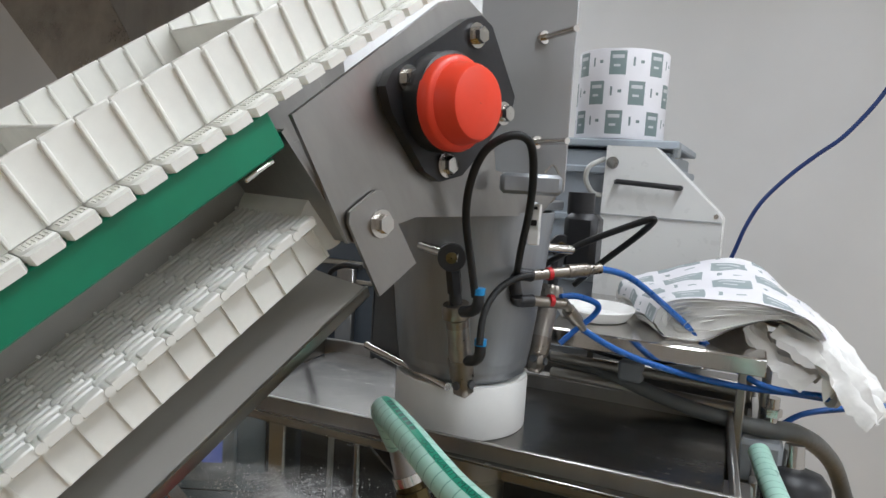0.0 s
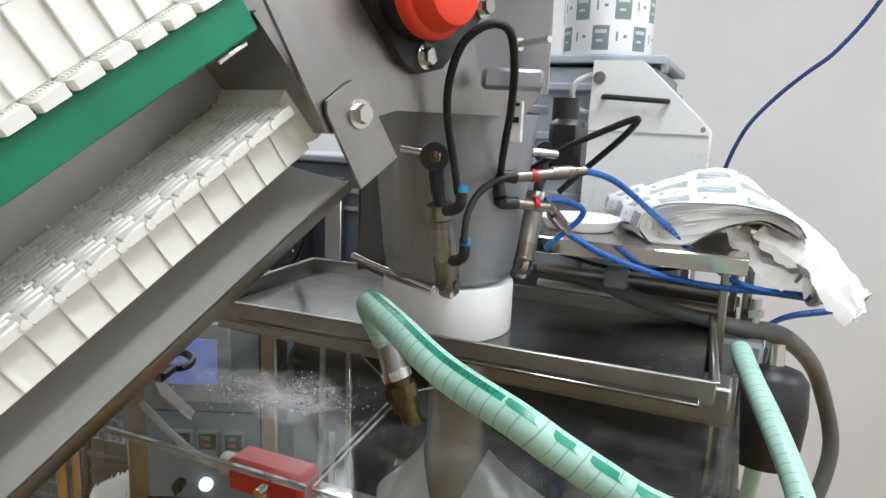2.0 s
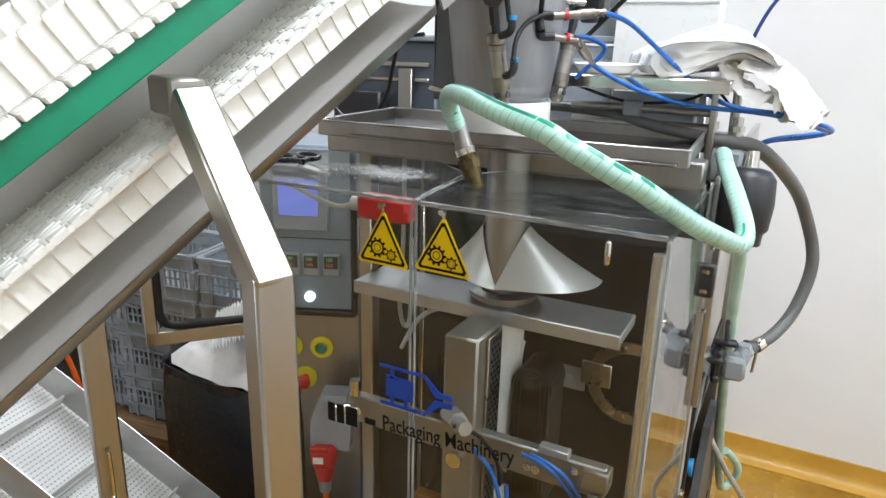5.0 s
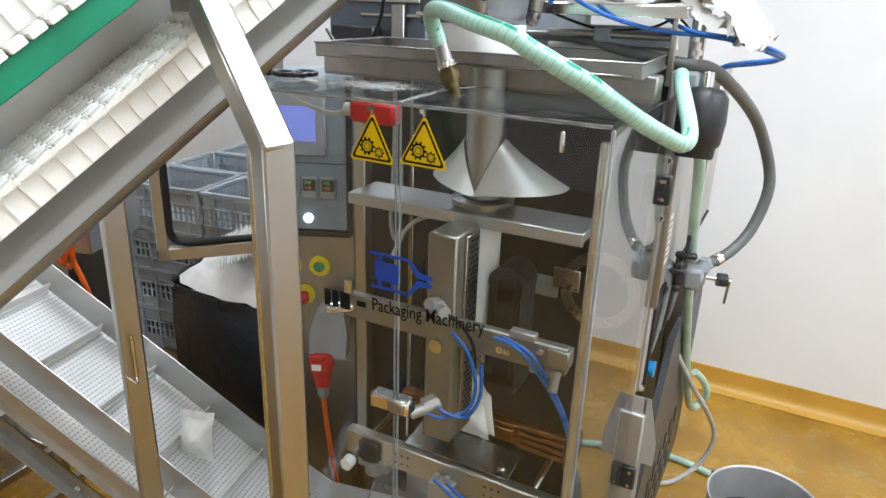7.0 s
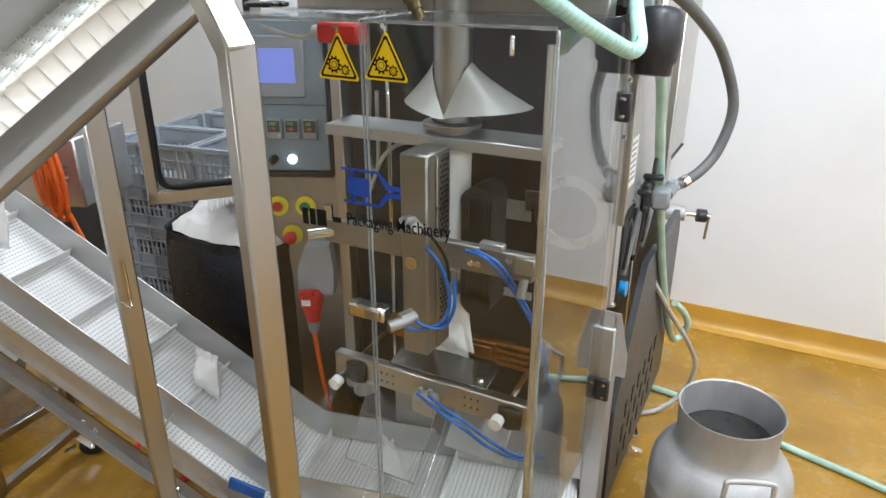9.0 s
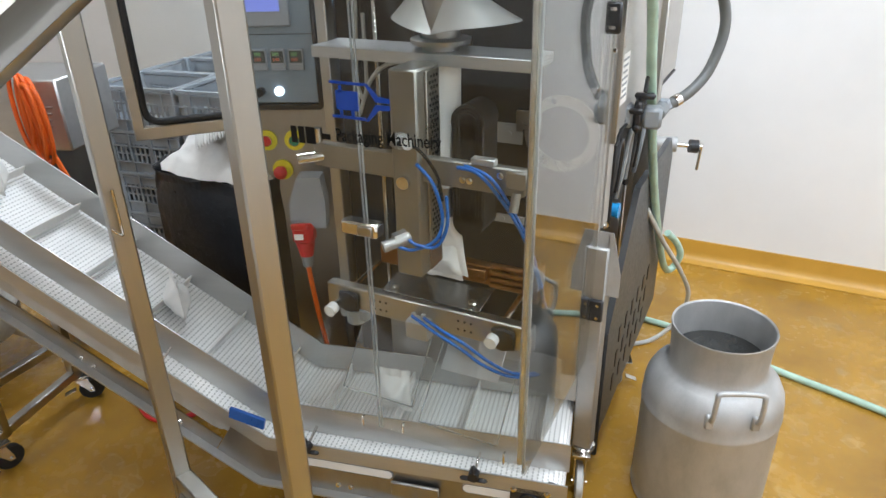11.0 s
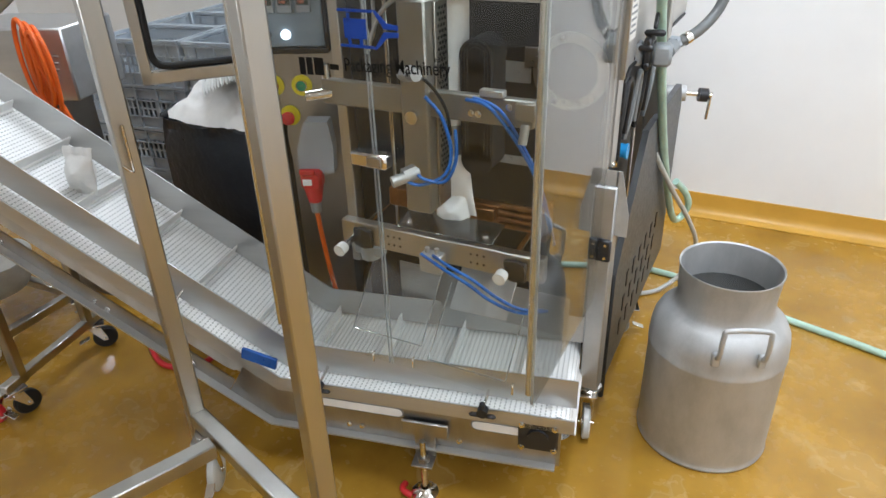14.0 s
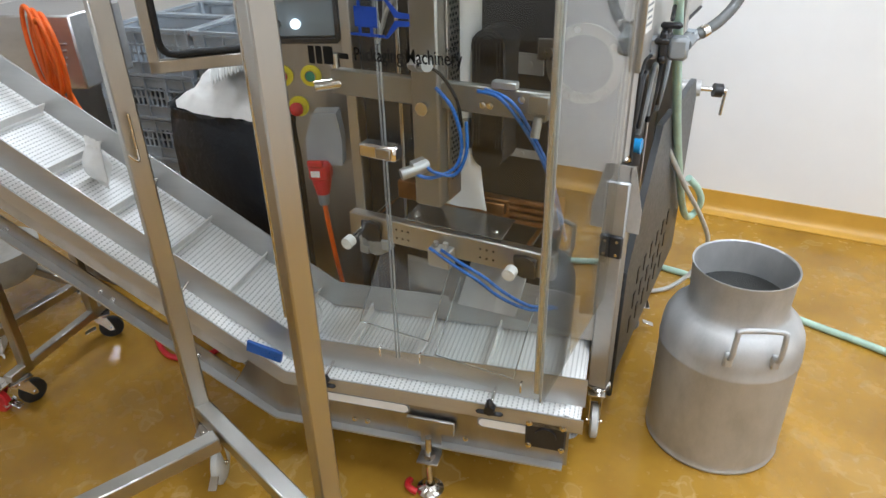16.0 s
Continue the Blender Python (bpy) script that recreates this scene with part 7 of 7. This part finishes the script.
def loose_things():
    s = thing("scissors", pose(-0.565, 0.548, 1.5035, 0, 0, -35), "black-handled scissors lying closed on the clear guard", "scissors")
    part("blade", B().prism([(0.0, -0.004), (0.11, 0.012), (0.125, 0.006), (0.05, -0.012), (0.0, -0.010)], 0.003, Matrix.Translation((0.01, 0, 0))), SHINY, s)
    for yy, tt in ((0.022, 12), (-0.020, -14)):
        pts = [(-0.035 + 0.030 * math.cos(a), yy + 0.018 * math.sin(a), 0.004) for a in [2 * math.pi * i / 12 for i in range(13)]]
        part("handle", B().sweep(pts, 0.0045, 8, 3).sweep([(-0.008, yy * 0.7, 0.004), (0.015, -0.002, 0.004)], 0.005, 8, 1), BLACK, s)
    rnd = random.Random(5)
    n = 16
    vs = [((i / n - 0.5) * 0.25, (j / n - 0.5) * 0.17, 0.0006 * noise.noise((i * 0.9, j * 0.9, 3))) for i in range(n + 1) for j in range(n + 1)]
    cells = [(i * (n + 1) + j, (i + 1) * (n + 1) + j, (i + 1) * (n + 1) + j + 1, i * (n + 1) + j + 1) for i in range(n) for j in range(n)]
    d = solid("spilled_powder", B().add(vs, cells), DUST, "thin spill of white powder on the clear top guard", "powder", kind="stuff", m=pose(-0.43, 0.585, FZ1 + 0.0066))
    b = B()
    for k in range(700):
        x, y = rnd.gauss(0, 0.050), rnd.gauss(0, 0.028)
        g = rnd.uniform(0.0003, 0.0010) * (1.8 if k % 19 == 0 else 1.0)
        b.box((x + 0.3 * y, y, 0.0), (g, g, g))
    part("grain", b, POWDER, d, kind="stuff")
    w = thing("interlock_switch", pose(-0.352, 0.475, 1.470), "red safety interlock switch box inside the guard", "switch")
    part("box", B().box((0, 0, 0), (0.085, 0.034, 0.034), 0.005), REDP, w)
    part("gland", B().cyl((-0.058, 0, 0), (-0.042, 0, 0), 0.011, seg=18), PALE, w)
    part("cable", B().sweep([(-0.056, 0, 0), (-0.09, 0.01, -0.012), (-0.15, 0.03, -0.010), (-0.23, 0.06, 0.0)], 0.004, 8, 6), PALE, w)
    for k, (pts) in enumerate(([(-0.262, 0.53, 1.115), (-0.225, 0.545, 1.10), (-0.205, 0.58, 1.04), (-0.205, 0.60, 0.98)],)):
        line("control_cable", pts, 0.0035, RUBBER, "black sensor cable in a bow inside the guard", "cable")
    for pts in ([(-0.235, 0.55, 1.07), (-0.205, 0.56, 1.03), (-0.190, 0.57, 0.96), (-0.200, 0.56, 0.91), (-0.245, 0.545, 0.885), (-0.275, 0.535, 0.89)],
                [(-0.185, 0.58, 1.0), (-0.180, 0.57, 0.94), (-0.200, 0.56, 0.895), (-0.235, 0.545, 0.897), (-0.255, 0.545, 0.905)],
                [(-0.165, 0.59, 1.06), (-0.115, 0.58, 1.055), (-0.075, 0.60, 1.0), (-0.040, 0.63, 0.92), (-0.020, 0.66, 0.83), (-0.012, 0.70, 0.74)],
                [(-0.150, 0.59, 1.065), (-0.095, 0.585, 1.05), (-0.060, 0.61, 0.985), (-0.030, 0.64, 0.90), (-0.012, 0.67, 0.80), (-0.005, 0.70, 0.72)],
                [(-0.255, 0.595, 0.690), (-0.205, 0.58, 0.68), (-0.15, 0.585, 0.655), (-0.10, 0.60, 0.615), (-0.05, 0.62, 0.585), (-0.01, 0.66, 0.57)],
                [(-0.285, 0.595, 0.688), (-0.215, 0.575, 0.672), (-0.16, 0.58, 0.645), (-0.11, 0.595, 0.605), (-0.05, 0.62, 0.575), (0.0, 0.66, 0.57)]):
        line("air_tube", pts, 0.0038, BLUE, "blue air tube looped inside the clear guard", "air tube")
    line("white_cable", [(-0.565, 0.88, 1.47), (-0.560, 0.87, 1.30), (-0.562, 0.86, 1.15), (-0.548, 0.86, 1.10), (-0.535, 0.86, 1.14), (-0.54, 0.87, 1.30)], 0.005, PALE, "white cable tied to the inner post", "cable")
    line("white_cable", [(-0.52, 0.80, 1.08), (-0.46, 0.76, 1.17), (-0.40, 0.74, 1.215), (-0.34, 0.74, 1.225)], 0.005, PALE, "grey cable rising to the cross plate", "cable")
    line("red_cable", [(-1.50, 0.72, 0.012), (-1.42, 0.66, 0.012), (-1.33, 0.62, 0.012), (-1.25, 0.64, 0.012), (-1.20, 0.72, 0.012), (-1.22, 0.9, 0.012)], 0.010, REDP, "red cable lying under the conveyor", "cable")
    r = thing("hand_truck", pose(-1.9, 0.45, 0), "low steel trolley frame with red-tyred casters", "trolley")
    part("frame_tube", tube_between(B(), (0.10, -0.10, 0.13), (0.08, 0.26, 0.13), 0.032, (0, 0, 1)), STEEL, r)
    part("frame_tube", tube_between(B(), (0.08, 0.24, 0.13), (-0.40, 0.22, 0.13), 0.032, (0, 0, 1)), STEEL, r)
    part("frame_tube", tube_between(B(), (0.33, -0.25, 0.13), (-0.40, -0.25, 0.13), 0.032, (0, 0, 1)), STEEL, r)
    caster(r, 0.33, -0.24, 0.115, 0.042, REDP, 190)
    caster(r, 0.09, 0.24, 0.115, 0.042, RUBBER, 150)
    part("tub", B().lathe([(0.001, 0.0), (0.13, 0.0), (0.16, 0.05), (0.17, 0.12), (0.165, 0.12), (0.001, 0.03)], 36, Matrix.Translation((-0.22, 0.12, 0.148))), PALE, r)


loose_things()


def steel_hood():
    t = thing("extraction_hood", pose(-2.0, 1.7, 2.05), "dark sheet steel hood hanging from the ceiling", "hood")
    m = Matrix.Translation((2.0, 0.0, -2.05)) @ FLATX
    part("side_sheet", B().prism([(-2.70, 2.45), (-2.267, 2.057), (-1.92, 2.18), (-2.12, 2.45)], 0.02, m), WORN, t)
    part("front_sheet", B().prism([(-2.116, 2.45), (-1.916, 2.18), (-1.20, 2.40), (-1.20, 2.55), (-2.05, 2.55)], 0.02, m), STEEL_X, t)
    for x, z in ((-2.30, 2.10), (-1.95, 2.215), (-2.09, 2.39)):
        part("bolt", B().bolt((x + 2.0, -0.001, z - 2.05), (0, -1, 0), 0.008, 0.008), DARK, t)
    for x in (-0.3, 0.6):
        part("hanger", B().cyl((x, 0.012, 0.45), (x, 0.012, CEILING - 2.05), 0.008), STEEL, t)


steel_hood()


# ---- belt cleats and pouches ----
def pouch_mesh():
    b = B()
    n, m = 12, 12
    for side in (-1, 1):
        vs = []
        for i in range(n + 1):
            for j in range(m + 1):
                u, v = i / n * 2 - 1, j / m
                e = 1.3 * max(0.0, 1 - u * u) ** 0.6 * max(0.0, math.sin(math.pi * min(1, max(0, (v - 0.10) / 0.72)))) ** 0.6
                pinch = 1 - 0.18 * math.sin(math.pi * v) * 0.6
                cr = 0.006 * noise.noise((u * 3, v * 5, 2.0)) + 0.003 * noise.noise((u * 8, v * 9, 5.0))
                vs.append((side * (0.026 * e + 0.0006) + cr + (0.010 * (v - 0.8) if v > 0.8 else 0), u * 0.049 * pinch, v * 0.132 + 0.004 * noise.noise((u * 2, 1, v * 2))))
        b.add(vs, [(i * (m + 1) + j, (i + 1) * (m + 1) + j, (i + 1) * (m + 1) + j + 1, i * (m + 1) + j + 1) for i in range(n) for j in range(m)])
    return b


LANDS = [14.75, 12.65, 10.59, 8.60, 6.82, 4.72, 2.62, 0.52, -1.58, -3.68]   # when each pouch lands on the belt
first_pouch = solid("pouch", pouch_mesh(), PAPER, "small sealed white film pouch moving on the belt", "pouch", "pouches on the belt")
first_pouch.location = (0, 0, 3.0)
pouches = [first_pouch] + [copy_thing(first_pouch, pose(0, 0, 3.0)) for k in LANDS[1:]]

cleat_b = B().box((0, 0.1785, 0.019), (0.005, 0.250, 0.038), 0.0015).box((0, 0.1785, 0.004), (0.018, 0.250, 0.008), 0.002)
first_cleat = part("belt_cleat", cleat_b, WHITE, outfeed, "white plastic belt cleat")
LA, RAD = XR - XB, 0.038
UNDER = belt_line(-2 * RAD)
LD = math.hypot(UNDER[2][0] - UNDER[1][0], UNDER[2][1] - UNDER[1][1])
LE = UNDER[0][0] - UNDER[1][0]
LOOP = LA + TOPLEN + math.pi * RAD + LD + LE + math.pi * RAD
CLEATS = 24
SPEED = 0.34


def on_loop(s):
    """Place (x, z) and turn about y of a cleat at s along the belt's loop."""
    s = s % LOOP
    if s < LA:
        return XR - s, ZB, 0.0
    s -= LA
    if s < TOPLEN:
        return XB - s * CR, ZB + s * SR, RISE
    s -= TOPLEN
    if s < math.pi * RAD:
        a = s / RAD
        cx, cz = XB - TOPLEN * CR - RAD * SR, ZB + TOPLEN * SR - RAD * CR
        return cx + RAD * math.sin(RISE - a), cz + RAD * math.cos(RISE - a), RISE - a
    s -= math.pi * RAD
    if s < LD:
        k = s / LD
        return UNDER[2][0] + (UNDER[1][0] - UNDER[2][0]) * k, UNDER[2][1] + (UNDER[1][1] - UNDER[2][1]) * k, RISE - math.pi
    s -= LD
    if s < LE:
        return UNDER[1][0] + s, UNDER[1][1], -math.pi
    a = (s - LE) / RAD
    return XR + RAD * math.sin(math.pi + a) * -1, ZB - RAD + RAD * math.cos(math.pi + a), -math.pi - a


cleats = [first_cleat]
for k in range(CLEATS - 1):
    o = new("belt_cleat", first_cleat.data)
    o.parent = outfeed
    cleats.append(o)


# ---- what moves ----
def motions():
    # the seal jaw closes on the film and opens as each pouch falls
    rows = []
    for land in sorted(LANDS):
        for dt, y in ((-1.75, 0.634), (-1.45, 0.664), (-0.62, 0.664), (-0.42, 0.634)):
            if 0.0 < land + dt < 16.0:
                rows.append((land + dt, pose(-0.275, y, 0.672)))
    y0 = rows[0][1].translation.y
    walk(jaw, [(0.0, pose(-0.275, y0, 0.672))] + rows + [(16.0, pose(-0.275, 0.664, 0.672))])
    # cleats run round with the belt
    step = 0.16
    for k, o in enumerate(cleats):
        rows = []
        for i in range(101):
            t = i * step
            x, z, a = on_loop(1.160 + SPEED * (t - 16.0) + LOOP * k / CLEATS)
            rows.append((t, pose(x, 0, z, 0, math.degrees(a), 0)))
        walk(o, rows)
    # pouches wait in the forming tube, fall on the belt and ride up it
    for k, (o, land) in enumerate(zip(pouches, LANDS)):
        wob = ((k * 37) % 11 - 5) * 3.0
        rows, t = [], 0.0
        while t <= 16.001:
            if t < land - 0.50:
                n = min(8.5, (land - 0.50 - t) / 2.05)
                m = pose(-0.278, 0.752, 0.665 + 0.085 * n, 0, 0, 90)
            elif t < land:
                q = (t - land + 0.50) / 0.50
                swing = math.sin(math.pi * max(0.0, (q - 0.35) / 0.65))
                m = pose(-0.278 + 0.055 * swing, 0.752 - 0.017 * q - 0.09 * swing, 0.665 - (0.665 - ZB - 0.012) * q * q, -20 * q, 0, 90 - 60 * q)
            else:
                s = -0.43 + SPEED * (t - land)
                x, z, a = on_loop(min(max(LA + s, 0.02), LA + TOPLEN))
                over = s - TOPLEN
                lean = radians(-14 + wob)
                if over < 0:
                    m = OUTFEED @ pose(x, 0.175 + 0.01 * math.sin(k * 2.1), z + 0.012, 0, math.degrees(a * 0.30 + lean * 0.4), 70 + 2 * wob)
                else:
                    q = min(1.0, over / 0.16)
                    m = OUTFEED @ pose(x - 0.10 * q - 0.02 * (k % 4), 0.10 + 0.06 * (k % 3), z + 0.012 - (z - 0.012) * q * q, 80 * q, 10, 70 + 2 * wob - 40 * q)
            rows.append((t, m))
            t = round(t + 0.1, 3)
        walk(o, rows)


motions()
